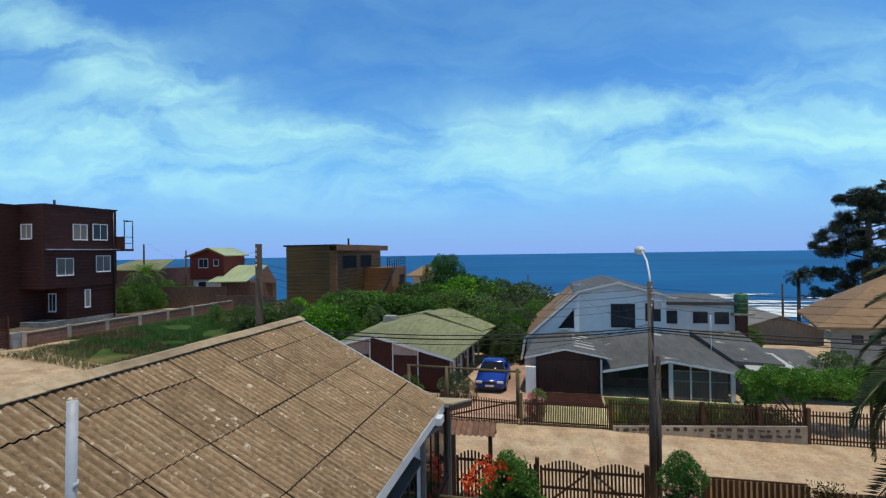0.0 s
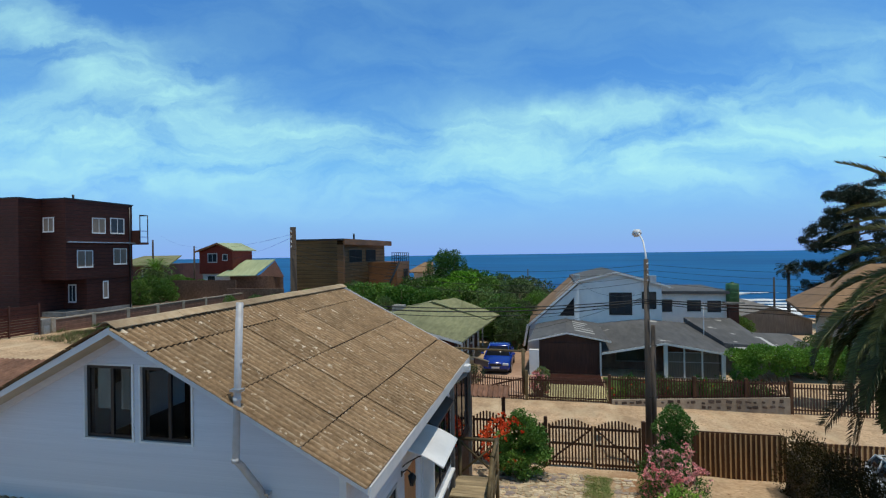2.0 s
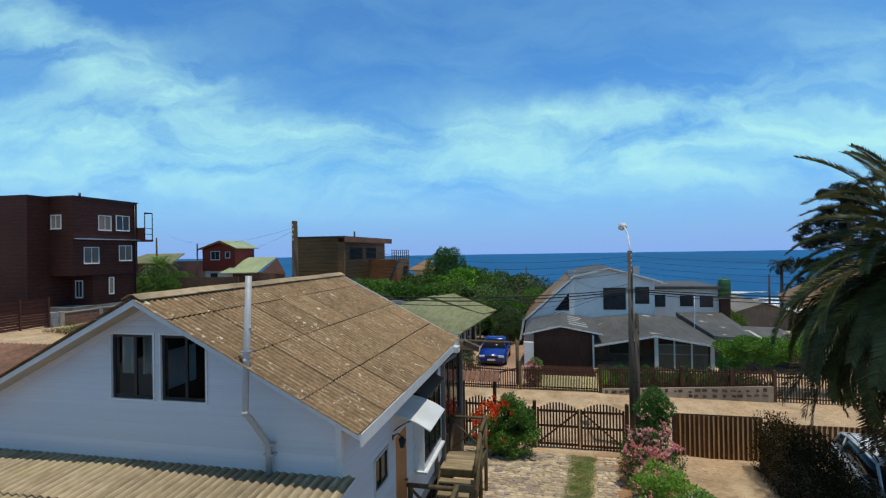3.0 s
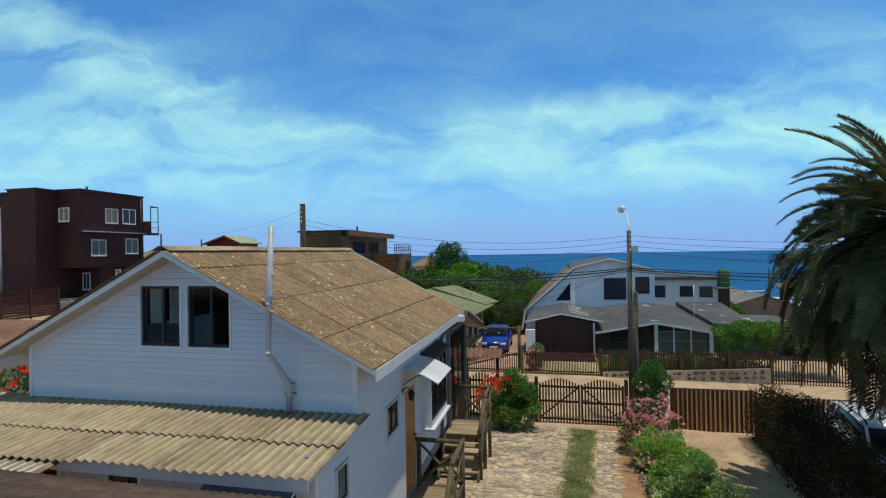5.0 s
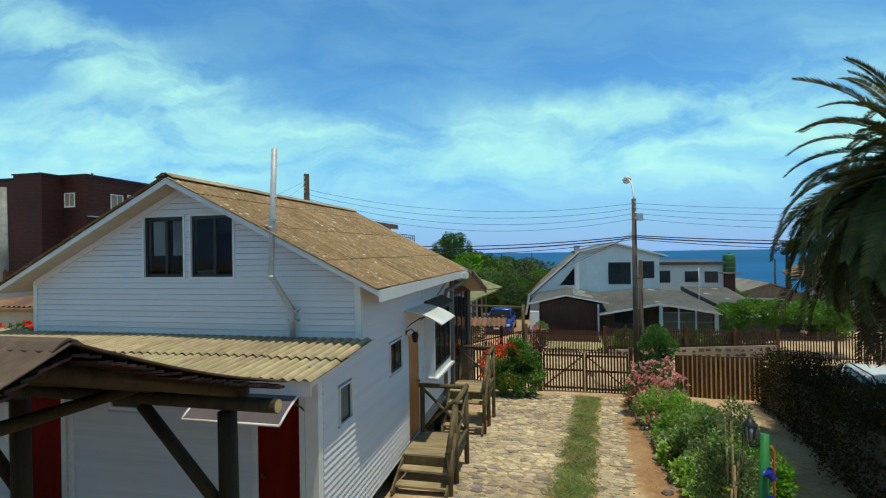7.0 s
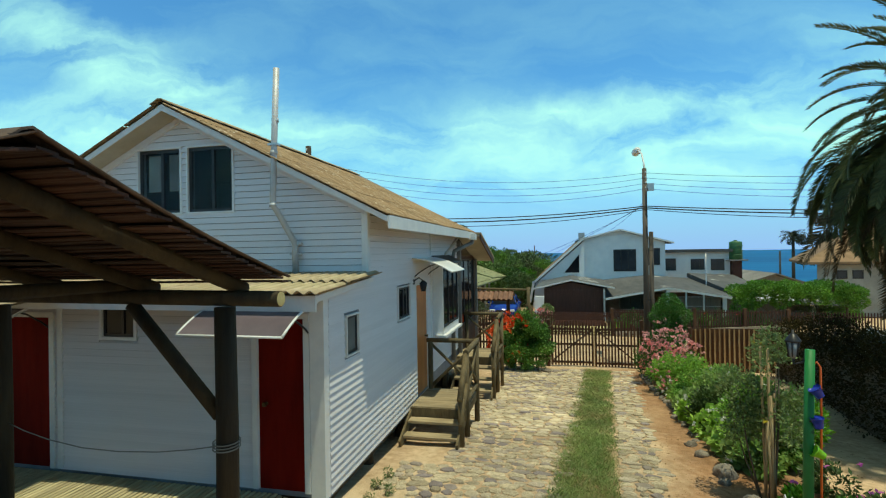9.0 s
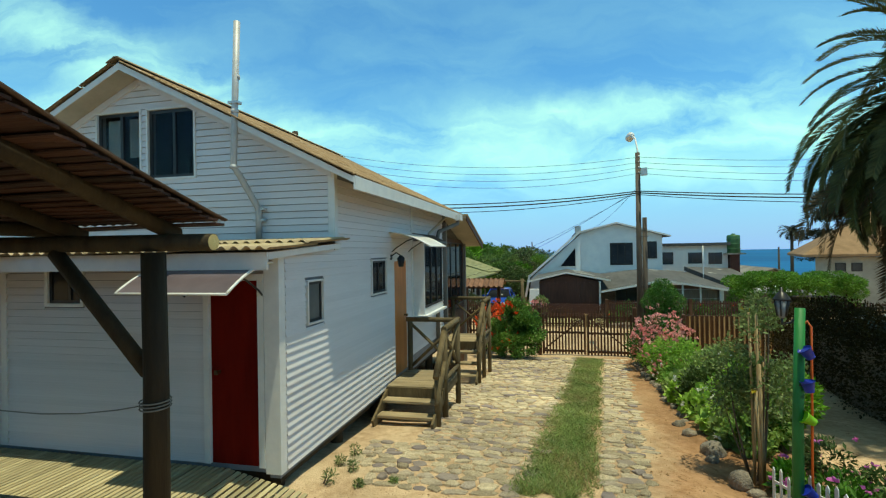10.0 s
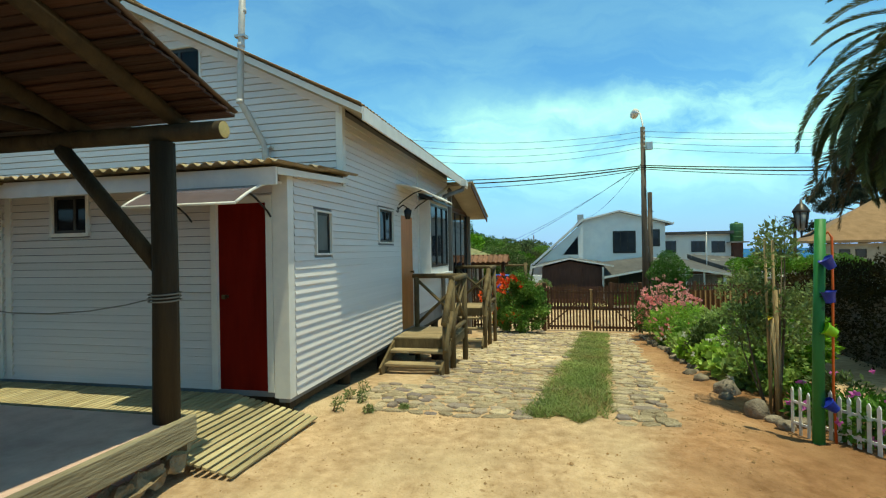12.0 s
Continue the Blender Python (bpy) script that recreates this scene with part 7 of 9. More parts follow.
for x0, x1, y, zt in ((-44, -33.5, 46, 3.4), (-33.5, -27, 44.5, 2.6)):
    bm = bmesh.new()
    box(bm, x0, y, 0, x1, y + 0.2, zt)
    w_ = thing("boundary_wall", ((x0 + x1) / 2, y, 0.5), "dull brown boundary wall behind the plot", "wall")
    part("wall_body", bm, M_dullwall, w_)
gp = thing("grey_gate_pier", (-31, 22, 1.1), "low grey concrete meter box by the brick wall", "pier")
bm = bmesh.new()
box(bm, -31.5, 22.95, 0.6, -30.9, 23.5, 2.3)
part("pier_body", bm, M_concrete, gp)
bm = bmesh.new()
box(bm, -30.9, 23.05, 1.2, -30.87, 23.4, 1.9)
part("metal_door", bm, M_metal, gp)
bg = thing("board_gate", (-31.1, 21.2, h(-31, 21)), "dark brown horizontal board gate beside the brick wall", "gate")
for k in range(11):
    bm = bmesh.new()
    z = h(-31, 21) + 0.06 + k * 0.155
    box(bm, -31.12, 19.3, z, -31.08, 22.93, z + 0.135)
    part("board", bm, M_brown, bg)
for y in (19.3, 21.1, 22.85):
    bm = bmesh.new()
    box(bm, -31.07, y, h(-31, y) - 0.05, -30.98, y + 0.08, h(-31, 21) + 1.85)
    part("post", bm, M_brownlow, bg)

sh = thing("tile_roof_shed", (-15.5, 9.5, 1.2), "low shed with red and tan tiled roof", "shed")
bm = bmesh.new()
box(bm, -18.5, 8.2, 0.4, -13.4, 12, 2.5)
part("wall", bm, M_cream, sh)
bm = bmesh.new()
slab(bm, [(-18.9, 7.9, 2.55), (-13.1, 7.9, 2.55), (-13.1, 10.2, 3.0), (-18.9, 10.2, 3.0)], 0.1)
part("roof", bm, M_tanroof, sh)
me = sheet_mesh(2.3, 0.9, 0.18, 0.03, M_terra, "roof_tile")
for i in range(6):
    piece("roof_tile", me, Matrix.Translation((-18.2 + i * 0.95, 10.2, 3.04)) @ Matrix.Rotation(-math.pi / 2, 4, "Z") @ Matrix.Rotation(radians(11), 4, "Y"), sh)


# ---- cars ----
def car(name, base, yaw, paint, label, stations, glass_from):
    """A car from half sections along its length: (y, half width, sill, waist, roof half width, roof)."""
    th = thing(name, base, label, "car")
    th.rotation_euler = (0, 0, radians(yaw))
    M = Matrix.Translation(base) @ Matrix.Rotation(radians(yaw), 4, "Z")

    def put(nm, bm, m, parent=th, lab=""):
        ob = new(nm, mesh_of(nm, bm, m))
        ob.parent = parent
        return tagged(ob, lab)

    def loft(rings):
        bm = bmesh.new()
        vs = [[bm.verts.new(p) for p in r] for r in rings]
        n = len(rings[0])
        for a, b in zip(vs, vs[1:]):
            for i in range(n):
                bm.faces.new((a[i], b[i], b[(i + 1) % n], a[(i + 1) % n])).smooth = True
        bm.faces.new(vs[0])
        bm.faces.new(vs[-1][::-1])
        return bm

    lower = [[(-w * 0.94, y, s), (-w, y, s + 0.18), (-w, y, (s + b) / 2 + 0.08), (-w * 0.95, y, b), (w * 0.95, y, b), (w, y, (s + b) / 2 + 0.08), (w, y, s + 0.18), (w * 0.94, y, s)] for y, w, s, b, rw, rt in stations]
    body = put("body", loft(lower), paint)
    cab = [st for st in stations if st[5] > 0]
    put("cabin_glass", loft([[(-w * 0.94, y, b - 0.02), (-rw, y, rt - 0.03), (rw, y, rt - 0.03), (w * 0.94, y, b - 0.02)] for y, w, s, b, rw, rt in cab]), M_darkglass)
    top = [c for c in cab if c[5] > max(c2[5] for c2 in cab) - 0.16]
    put("roof_panel", loft([[(-rw * 1.02, y, rt - 0.04), (-rw * 0.9, y, rt + 0.015), (rw * 0.9, y, rt + 0.015), (rw * 1.02, y, rt - 0.04)] for y, w, s, b, rw, rt in top]), paint)
    for sgn in (-1, 1):
        bm = bmesh.new()
        for p, q in zip(cab, cab[1:]):
            tube(bm, [(sgn * p[4], p[0], p[5] - 0.02), (sgn * q[4], q[0], q[5] - 0.02)], 0.035, 6)
        for c in (cab[0], cab[len(cab) // 2], cab[-1]):
            tube(bm, [(sgn * c[1] * 0.93, c[0], c[3]), (sgn * c[4], c[0] + 0.02, c[5] - 0.02)], 0.035, 6)
        put("pillar_trim", bm, paint)
    L0, L1 = stations[0][0], stations[-1][0]
    wmax = max(st[1] for st in stations)
    for y in (L0 + 0.78, L1 - 0.85):
        for sgn in (-1, 1):
            bm = bmesh.new()
            tube(bm, [(sgn * (wmax - 0.19), y, 0.31), (sgn * (wmax - 0.17), y, 0.31), (sgn * (wmax - 0.01), y, 0.31), (sgn * (wmax + 0.01), y, 0.31)], [0.28, 0.315, 0.315, 0.28], 20)
            wh_ = put("wheel", bm, M_rubber)
            bm = bmesh.new()
            tube(bm, [(sgn * (wmax + 0.008), y, 0.31), (sgn * (wmax + 0.018), y, 0.31)], [0.2, 0.17], 14)
            rim = put("rim", bm, M_metal, wh_)
    for sgn in (-1, 1):
        bm = bmesh.new()
        box(bm, sgn * 0.42, L0 - 0.02, 0.56, sgn * 0.78, L0 + 0.10, 0.70)
        soften(bm, 0.03)
        put("headlight", bm, M_lamp)
        bm = bmesh.new()
        box(bm, sgn * (wmax + 0.01), L0 + 1.45, 0.92, sgn * (wmax + 0.19), L0 + 1.57, 1.05)
        soften(bm, 0.03)
        put("wing_mirror", bm, paint)
    bm = bmesh.new()
    box(bm, -0.36, L0 - 0.02, 0.52, 0.36, L0 + 0.06, 0.66)
    put("grille", bm, M_black)
    bm = bmesh.new()
    box(bm, -0.7, L0 - 0.03, 0.22, 0.7, L0 + 0.05, 0.36)
    put("lower_intake", bm, M_black)
    bm = bmesh.new()
    box(bm, -0.24, L0 - 0.045, 0.38, 0.24, L0 - 0.02, 0.49)
    put("plate", bm, M_trim, th, "blank white plate")
    return th


SEDAN = [(0.0, 0.70, 0.28, 0.62, 0, 0), (0.25, 0.84, 0.22, 0.76, 0, 0), (1.25, 0.88, 0.2, 0.90, 0.80, 0.92), (1.95, 0.89, 0.2, 0.93, 0.60, 1.38), (2.5, 0.89, 0.2, 0.94, 0.62, 1.44), (3.2, 0.88, 0.2, 0.95, 0.60, 1.38), (3.75, 0.86, 0.2, 0.96, 0.72, 1.02), (4.35, 0.80, 0.28, 0.90, 0, 0)]
WAGON = [(0.0, 0.72, 0.3, 0.70, 0, 0), (0.25, 0.86, 0.25, 0.85, 0, 0), (1.15, 0.90, 0.24, 0.98, 0.80, 1.0), (1.8, 0.91, 0.24, 0.96, 0.66, 1.40), (2.6, 0.91, 0.24, 0.98, 0.68, 1.45), (3.6, 0.90, 0.24, 0.98, 0.67, 1.43), (4.1, 0.88, 0.24, 0.98, 0.66, 1.36), (4.4, 0.84, 0.3, 1.0, 0.72, 1.05)]
car("blue_car", (-3.62, 28.2, h(-3.6, 30) + 0.055), 0, M_carblue, "bright blue saloon car parked on the red drive", SEDAN, 2)
wc = car("white_car", (7.86, 9.05, h(7.9, 11) - 0.02), -9.7, M_carwhite, "white estate car with roof rails parked behind the hedge", WAGON, 2)
for sgn in (-1, 1):
    bm = bmesh.new()
    tube(bm, [(sgn * 0.62, 1.85, 1.43), (sgn * 0.62, 2.0, 1.50), (sgn * 0.64, 3.6, 1.51), (sgn * 0.62, 3.8, 1.43)], 0.02, 6)
    r_ = new("roof_rail", mesh_of("roof_rail", bm, M_black))
    r_.parent = wc


# ---- poles, lamp, cables ----
def utility_pole(x, y, top, r, material, label, cross=True):
    p = thing("utility_pole", (x, y, h(x, y)), label, "pole")
    bm = bmesh.new()
    tube(bm, [(x, y, h(x, y) - 0.3), (x, y, top)], [r * 1.15, r * 0.8], 12)
    part("shaft", bm, material, p)
    if cross:
        for z in (top - 0.18, top - 0.36, top - 0.54, top - 0.72):
            bm = bmesh.new()
            tube(bm, [(x + 0.02, y - r, z - 0.03), (x + 0.02, y - r - 0.05, z), (x + 0.02, y - r - 0.05, z + 0.06)], [0.012, 0.03, 0.02], 6)
            part("insulator", bm, M_metal, p)
    return p


P1 = utility_pole(2.78, 15.62, 5.74, 0.095, M_pole, "grey timber utility pole at the street")
bm = bmesh.new()
tube(bm, [(2.97, 15.76, h(3, 15.8) - 0.2), (2.99, 15.76, 3.55)], [0.085, 0.075], 12)
part("stub_post", bm, M_pole, P1, "shorter grey post strapped to the pole")
for z in (1.2, 2.9):
    bm = bmesh.new()
    tube(bm, [(2.88 + 0.20 * math.cos(a), 15.69 + 0.17 * math.sin(a), z) for a in (i * math.pi / 8 for i in range(17))], 0.010, 5)
    part("strap", bm, M_wire, P1)
bm = bmesh.new()
tube(bm, [(2.80, 15.62, 5.55), (2.80, 15.8, 5.95), (2.80, 16.2, 6.35), (2.80, 16.9, 6.60), (2.80, 17.15, 6.63)], 0.03, 8)
arm = part("lamp_arm", bm, M_trim, P1, "white curved street lamp arm")
bm = bmesh.new()
tube(bm, [(2.80, 17.05, 6.62), (2.80, 17.2, 6.66), (2.80, 17.6, 6.66), (2.80, 17.72, 6.62)], [0.07, 0.14, 0.15, 0.06], 10)
part("lamp_head", bm, M_trim, P1, "pale street lamp head")
bm = bmesh.new()
box(bm, 2.86, 15.45, 4.95, 3.06, 15.6, 5.2)
part("junction_box", bm, M_metal, P1)
utility_pole(-9.33, 14.52, 7.05, 0.13, M_poledark, "dark timber utility pole behind the cabin")
utility_pole(19.5, 16.6, 6.2, 0.13, M_pole, "grey utility pole further along the street")
utility_pole(-32.0, 20.0, 8.2, 0.2, M_concrete, "pale concrete utility pole on the rise")
utility_pole(26.4, 66, 2.4, 0.12, M_poledark, "thin dark pole near the beach", False)
utility_pole(-3.2, 66, 3.6, 0.09, M_poledark, "thin pole among the trees", False)
utility_pole(-52, 55, 8.3, 0.13, M_poledark, "dark pole by the far dwellings", False)
utility_pole(-46.5, 56, 7.4, 0.12, M_poledark, "dark stub pole by the far dwellings", False)
utility_pole(9.3, 33.0, 2.6, 0.03, M_metal, "thin metal mast beside the porch", False)


def cable(p, q, sag, r, n=16):
    bm = bmesh.new()
    p, q = Vector(p), Vector(q)
    tube(bm, [p.lerp(q, i / n) - Vector((0, 0, sag * 4 * (i / n) * (1 - i / n))) for i in range(n + 1)], r, 5)
    c = thing("cable", p, "thin black overhead cable", "cable", "overhead cables")
    part("strand", bm, M_wire, c)


for k, z in enumerate((5.56, 5.38, 5.20, 5.02)):
    cable((2.78, 15.45, z), (-9.33, 14.35, z + 0.9), 0.55 + 0.06 * k, 0.006)
    cable((2.78, 15.45, z), (19.5, 16.45, z + 0.3), 0.5 + 0.05 * k, 0.006)
for z, r, sg in ((4.42, 0.018, 0.30), (4.36, 0.022, 0.36), (4.30, 0.012, 0.46)):
    cable((2.78, 15.45, z), (-9.33, 14.35, z + 0.05), sg, r)
    cable((2.78, 15.45, z), (19.5, 16.45, z - 0.1), sg, r)
cable((2.78, 15.7, 4.6), (1.6, 36.0, 3.9), 0.5, 0.007)
cable((2.78, 15.7, 4.5), (-5.5, 27.8, 0.9), 0.35, 0.007)
cable((2.78, 15.7, 4.45), (-6.0, 33, 1.4), 0.4, 0.007)
cable((-9.33, 14.5, 6.8), (-36.5, 39, 8.0), 0.8, 0.004)
cable((-9.33, 14.5, 6.7), (-46.5, 56, 7.2), 1.2, 0.004)


# ---- plants ----
def leaf_mesh(name, pts, size, material, aspect=0.45, lean=None, seed=1, flat=0.0):
    """Many small folded leaves at the given points. lean: outward directions; flat: how far leaves lie level."""
    rng = np.random.default_rng(seed)
    pts = np.asarray(pts, float)
    n = len(pts)
    d = rng.normal(size=(n, 3))
    if lean is not None:
        d = d * 0.75 + np.asarray(lean) * 0.9
    d[:, 2] = d[:, 2] * (1 - flat) + 0.15
    d /= np.linalg.norm(d, axis=1)[:, None]
    u = np.cross(d, rng.normal(size=(n, 3)))
    u /= np.linalg.norm(u, axis=1)[:, None]
    s = size * rng.uniform(0.6, 1.35, n)[:, None]
    w = np.cross(d, u)
    a = pts
    b = pts + d * s * 0.5 + u * s * aspect * 0.5 + w * s * 0.06
    c = pts + d * s
    e = pts + d * s * 0.5 - u * s * aspect * 0.5 + w * s * 0.06
    co = np.stack([a, b, c, e], 1).reshape(-1, 3)
    me = bpy.data.meshes.new(name)
    me.from_pydata(co.tolist(), [], np.arange(4 * n).reshape(-1, 4).tolist())
    me.materials.append(material)
    return me


def blob_points(n, blobs, seed, shell=0.55, gaps=0.25, freq=1.6):
    """Points in and near the skins of ellipsoids (centre, radii), with gaps, and their outward directions."""
    rng = np.random.default_rng(seed)
    wts = np.array([r[0] * r[1] + r[1] * r[2] + r[0] * r[2] for _, r in blobs])
    wts = wts / wts.sum()
    out, dirs = [], []
    while len(out) < n:
        c, r = blobs[rng.choice(len(blobs), p=wts)]
        v = rng.normal(size=3)
        v /= np.linalg.norm(v)
        q = shell + (1 - shell) * rng.random() ** 0.6
        bump_ = 1 + 0.30 * noise.noise(Vector(v * 2.2 + np.array(c)))
        p = np.array(c) + v * np.array(r) * q * bump_
        if noise.noise(Vector(p * freq)) < -gaps:
            continue
        out.append(p)
        dirs.append(v)
    return np.array(out), np.array(dirs)


def mesh_part(name, me, parent, label="", kind=""):
    ob = new(name, me)
    link(ob, parent)
    return tagged(ob, label, kind=kind)


def shrub(name, base, blobs, n, size, material, label, category="shrub", stems=4, flowers=None, seed=1, group="", bark=M_bark, aspect=0.45, shell=0.5, gaps=0.25, freq=1.6, thick=1.0):
    """A shrub or tree: tapered stems reaching into clumps of leaves; flowers: (material, count, size, blobs)."""
    th = thing(name, base, label, category, group)
    rng = random.Random(seed)
    bm = bmesh.new()
    for k in range(stems):
        c, r = blobs[k % len(blobs)]
        st = Vector(base) + Vector((rng.uniform(-0.08, 0.08), rng.uniform(-0.08, 0.08), -0.1))
        en = Vector(c) + Vector((rng.uniform(-0.4, 0.4) * r[0], rng.uniform(-0.4, 0.4) * r[1], 0.3 * r[2]))
        mid = st.lerp(en, 0.5) + Vector((rng.uniform(-0.15, 0.15), rng.uniform(-0.15, 0.15), 0.1)) * r[0]
        rr = 0.05 * thick * max(0.35, min(3.0, (en - st).length / 1.5))
        tube(bm, [st, mid, en], [rr, rr * 0.65, rr * 0.25], 6)
    part("stem", bm, bark, th)
    pts, dirs = blob_points(n, blobs, seed, shell, gaps, freq)
    mesh_part("foliage", leaf_mesh("foliage", pts, size, material, aspect, dirs, seed), th)
    if flowers:
        fm, fn, fs, fb = flowers
        pts, dirs = blob_points(fn, fb, seed + 7, 0.93, 0.05, 2.2)
        allp, alld = [], []
        r2 = np.random.default_rng(seed)
        for p, v in zip(pts, dirs):
            for _ in range(6):
                allp.append(p + v * 0.03)
                alld.append(v * 0.6 + r2.normal(size=3) * 0.8)
        mesh_part("blossom", leaf_mesh("blossom", allp, fs, fm, 0.8, np.array(alld), seed), th, "clusters of open blossoms")
    return th


# woods towards the sea
rw = random.Random(40)
protos = []
for k, (mt, hh, lf, wd) in enumerate(((L_tree, 3.2, 0.17, 1.0), (L_tree2, 3.0, 0.19, 1.0), (L_olive, 2.6, 0.13, 1.1), (L_tree2, 3.4, 0.16, 0.85), (L_tree, 3.6, 0.20, 0.8))):
    L0 = (-19 + k * 5.0, 43.5 + (k % 2) * 1.2, h(-19 + k * 5.0, 44))
    bl = []
    for j in range(15):
        ang = j * 2.4 + k
        rad = wd * (0.2 + 1.6 * (j / 15) ** 0.8)
        rr = rw.uniform(0.42, 0.78)
        bl.append(((L0[0] + rad * math.cos(ang), L0[1] + rad * math.sin(ang), L0[2] + hh * (0.85 - 0.46 * (j / 15) ** 2) + rw.uniform(-0.3, 0.3)), (rr, rr, rr * rw.uniform(0.7, 0.95))))
    for j in range(6):
        ang = j * 1.05
        bl.append(((L0[0] + 1.2 * wd * math.cos(ang), L0[1] + 1.2 * wd * math.sin(ang), L0[2] + 0.8), (0.8, 0.8, 0.75)))
    protos.append((shrub("coastal_bush", L0, bl, 8500, lf, mt, "dense green coastal bush on the slope", "bush", 5, seed=60 + k, group="coastal bushes", shell=0.72, gaps=0.22, freq=1.1, aspect=0.5), L0, hh))


def place_bush(x, y, top, k=0, wide=1.0):
    p, L, hh = protos[k % 5]
    g = h(x, y)
    s = max(0.4, (top - g) / (hh * 1.12))
    m = Matrix.Translation((x, y, g)) @ Matrix.Rotation(rw.uniform(0, 6.28), 4, "Z") @ Matrix.Diagonal((s * wide, s * wide, s, 1))
    c = copy_thing(p, m)
    return c


def wood(px, drop, d):
    """A place seen from the first eye: px to the side of the view line, drop below level, d ahead, all as ratios and metres."""
    lat = px * d
    return (-0.2147 * d + 0.9767 * lat, 0.9767 * d + 0.2147 * lat, 6.7 - drop * d)


for px0, px1, step, drop0, drop1, d, wide in ((-0.37, -0.06, 0.042, 0.082, 0.070, 45, 1.15), (-0.30, -0.04, 0.05, 0.105, 0.098, 40.5, 1.0), (-0.10, 0.24, 0.042, 0.074, 0.100, 52, 1.25),
                                               (-0.07, 0.16, 0.035, 0.052, 0.064, 59, 1.15), (-0.04, 0.20, 0.04, 0.054, 0.082, 66, 1.3), (0.05, 0.21, 0.045, 0.115, 0.125, 43, 1.1), (-0.45, -0.34, 0.04, 0.095, 0.09, 40, 1.0)):
    n = max(2, round((px1 - px0) / step))
    for i in range(n + 1):
        t = i / n
        x, y, z = wood(px0 + (px1 - px0) * t + rw.uniform(-0.012, 0.012), drop0 + (drop1 - drop0) * t + rw.uniform(-0.010, 0.014), d + rw.uniform(-1.5, 1.5))
        if -13.6 < x < -4.2 and 27 < y < 39.5 or x > -1.9 and y < 47 and x < 13:
            continue
        place_bush(x, y, z, rw.randrange(5), wide)
rt = wood(0.003, 0.045, 62)
shrub("round_tree", (rt[0], rt[1], h(rt[0], rt[1])), [((rt[0] + 1.45 * dx, rt[1] + dy, rt[2] + 1.15 * dz), (1.25 * r, 1.25 * r, 1.1 * r)) for dx, dy, dz, r in ((0, 0, 0.9, 1.2), (-0.9, -0.4, 0.3, 1.1), (0.9, -0.3, 0.4, 1.1), (0.2, -0.8, 0, 1.2), (-0.4, 0.3, 1.4, 0.8), (0.6, 0, 1.5, 0.7), (-1.2, -0.2, -0.7, 1.1), (1.3, -0.2, -0.7, 1.1), (0, -0.9, -1.2, 1.4), (0, 0, -2.2, 1.8), (-0.3, -0.5, 1.0, 0.9))],
      24000, 0.17, L_hib, "tall round-headed dark green tree above the woods", "tree", 6, seed=55, shell=0.6, gaps=0.45, freq=1.2)
for px, drop, d, w in ((0.045, 0.034, 62, 0.9), (0.08, 0.046, 63, 0.9), (0.145, 0.064, 62, 0.8), (-0.035, 0.05, 61, 1.0), (0.20, 0.084, 63, 1.0), (0.115, 0.057, 62, 0.9),
                       (-0.60, 0.040, 56, 1.0), (-0.575, 0.046, 57, 1.0), (-0.55, 0.048, 56.5, 0.9), (-0.53, 0.05, 57, 0.9), (-0.51, 0.055, 56, 0.9), (-0.62, 0.045, 50, 1.0), (-0.585, 0.055, 52, 1.0), (-0.55, 0.05, 60, 1.0), (-0.64, 0.06, 48, 1.0), (-0.40, 0.10, 42, 1.1), (-0.36, 0.095, 43, 1.0)):
    place_bush(*wood(px, drop, d), rw.randrange(5), w)
for x, y, t in ((10.2, 45, 1.2), (27, 48, 1.2), (30, 46, 1.0), (16, 47, 0.2), (15.2, 31.5, 0.9), (16.0, 30.8, 0.4), (-5.2, 26.4, 0.2), (-7.8, 26.2, 0.1), (-3.1, 37.2, 1.5), (-3.9, 39.8, 1.9), (-5.6, 43.5, 1.8), (-2.9, 41.5, 1.8), (-4.8, 47, 2.2), (-1.9, 48, 2.1)):
    place_bush(x, y, t, rw.randrange(5))

# dark conifer by the beach houses
cf_base = (33.2, 62.6, h(33, 62))
cf = thing("conifer_tree", cf_base, "big dark conifer with ragged spreading branches", "tree")
bm = bmesh.new()
tube(bm, [cf_base, (33.2, 62.6, 4), (33.6, 62.8, 9), (34.0, 63, 13.2)], [0.55, 0.42, 0.26, 0.06], 10)
part("trunk", bm, M_bark, cf)
rc = random.Random(9)
clumps = []
for k in range(40):
    z = 1.2 + 11.6 * (k / 40)
    ln = (6.6 - 0.30 * z) * rc.uniform(0.55, 1.1)
    ang = k * 2.4 + rc.uniform(-0.3, 0.3)
    st = Vector((33.3 + 0.03 * z, 62.7, z))
    en = st + Vector((math.cos(ang) * ln, math.sin(ang) * ln, rc.uniform(-0.4, 0.9)))
    bm = bmesh.new()
    tube(bm, [st, st.lerp(en, 0.6) + Vector((0, 0, 0.3)), en], [0.13, 0.08, 0.02], 6)
    part("limb", bm, M_bark, cf)
    for t in (0.5, 0.72, 0.9, 1.0):
        c = st.lerp(en, t)
        clumps.append(((c.x + rc.uniform(-0.3, 0.3), c.y + rc.uniform(-0.3, 0.3), c.z + rc.uniform(-0.1, 0.35)), (rc.uniform(0.55, 1.1), rc.uniform(0.55, 1.1), rc.uniform(0.4, 0.8))))
pts, dirs = blob_points(130000, clumps, 77, 0.25, 0.12, 1.1)
dirs = dirs * 0.6 + np.array([0, 0, -0.5])
mesh_part("crown", leaf_mesh("crown", pts, 0.17, L_dark, 0.4, dirs, 5), cf)


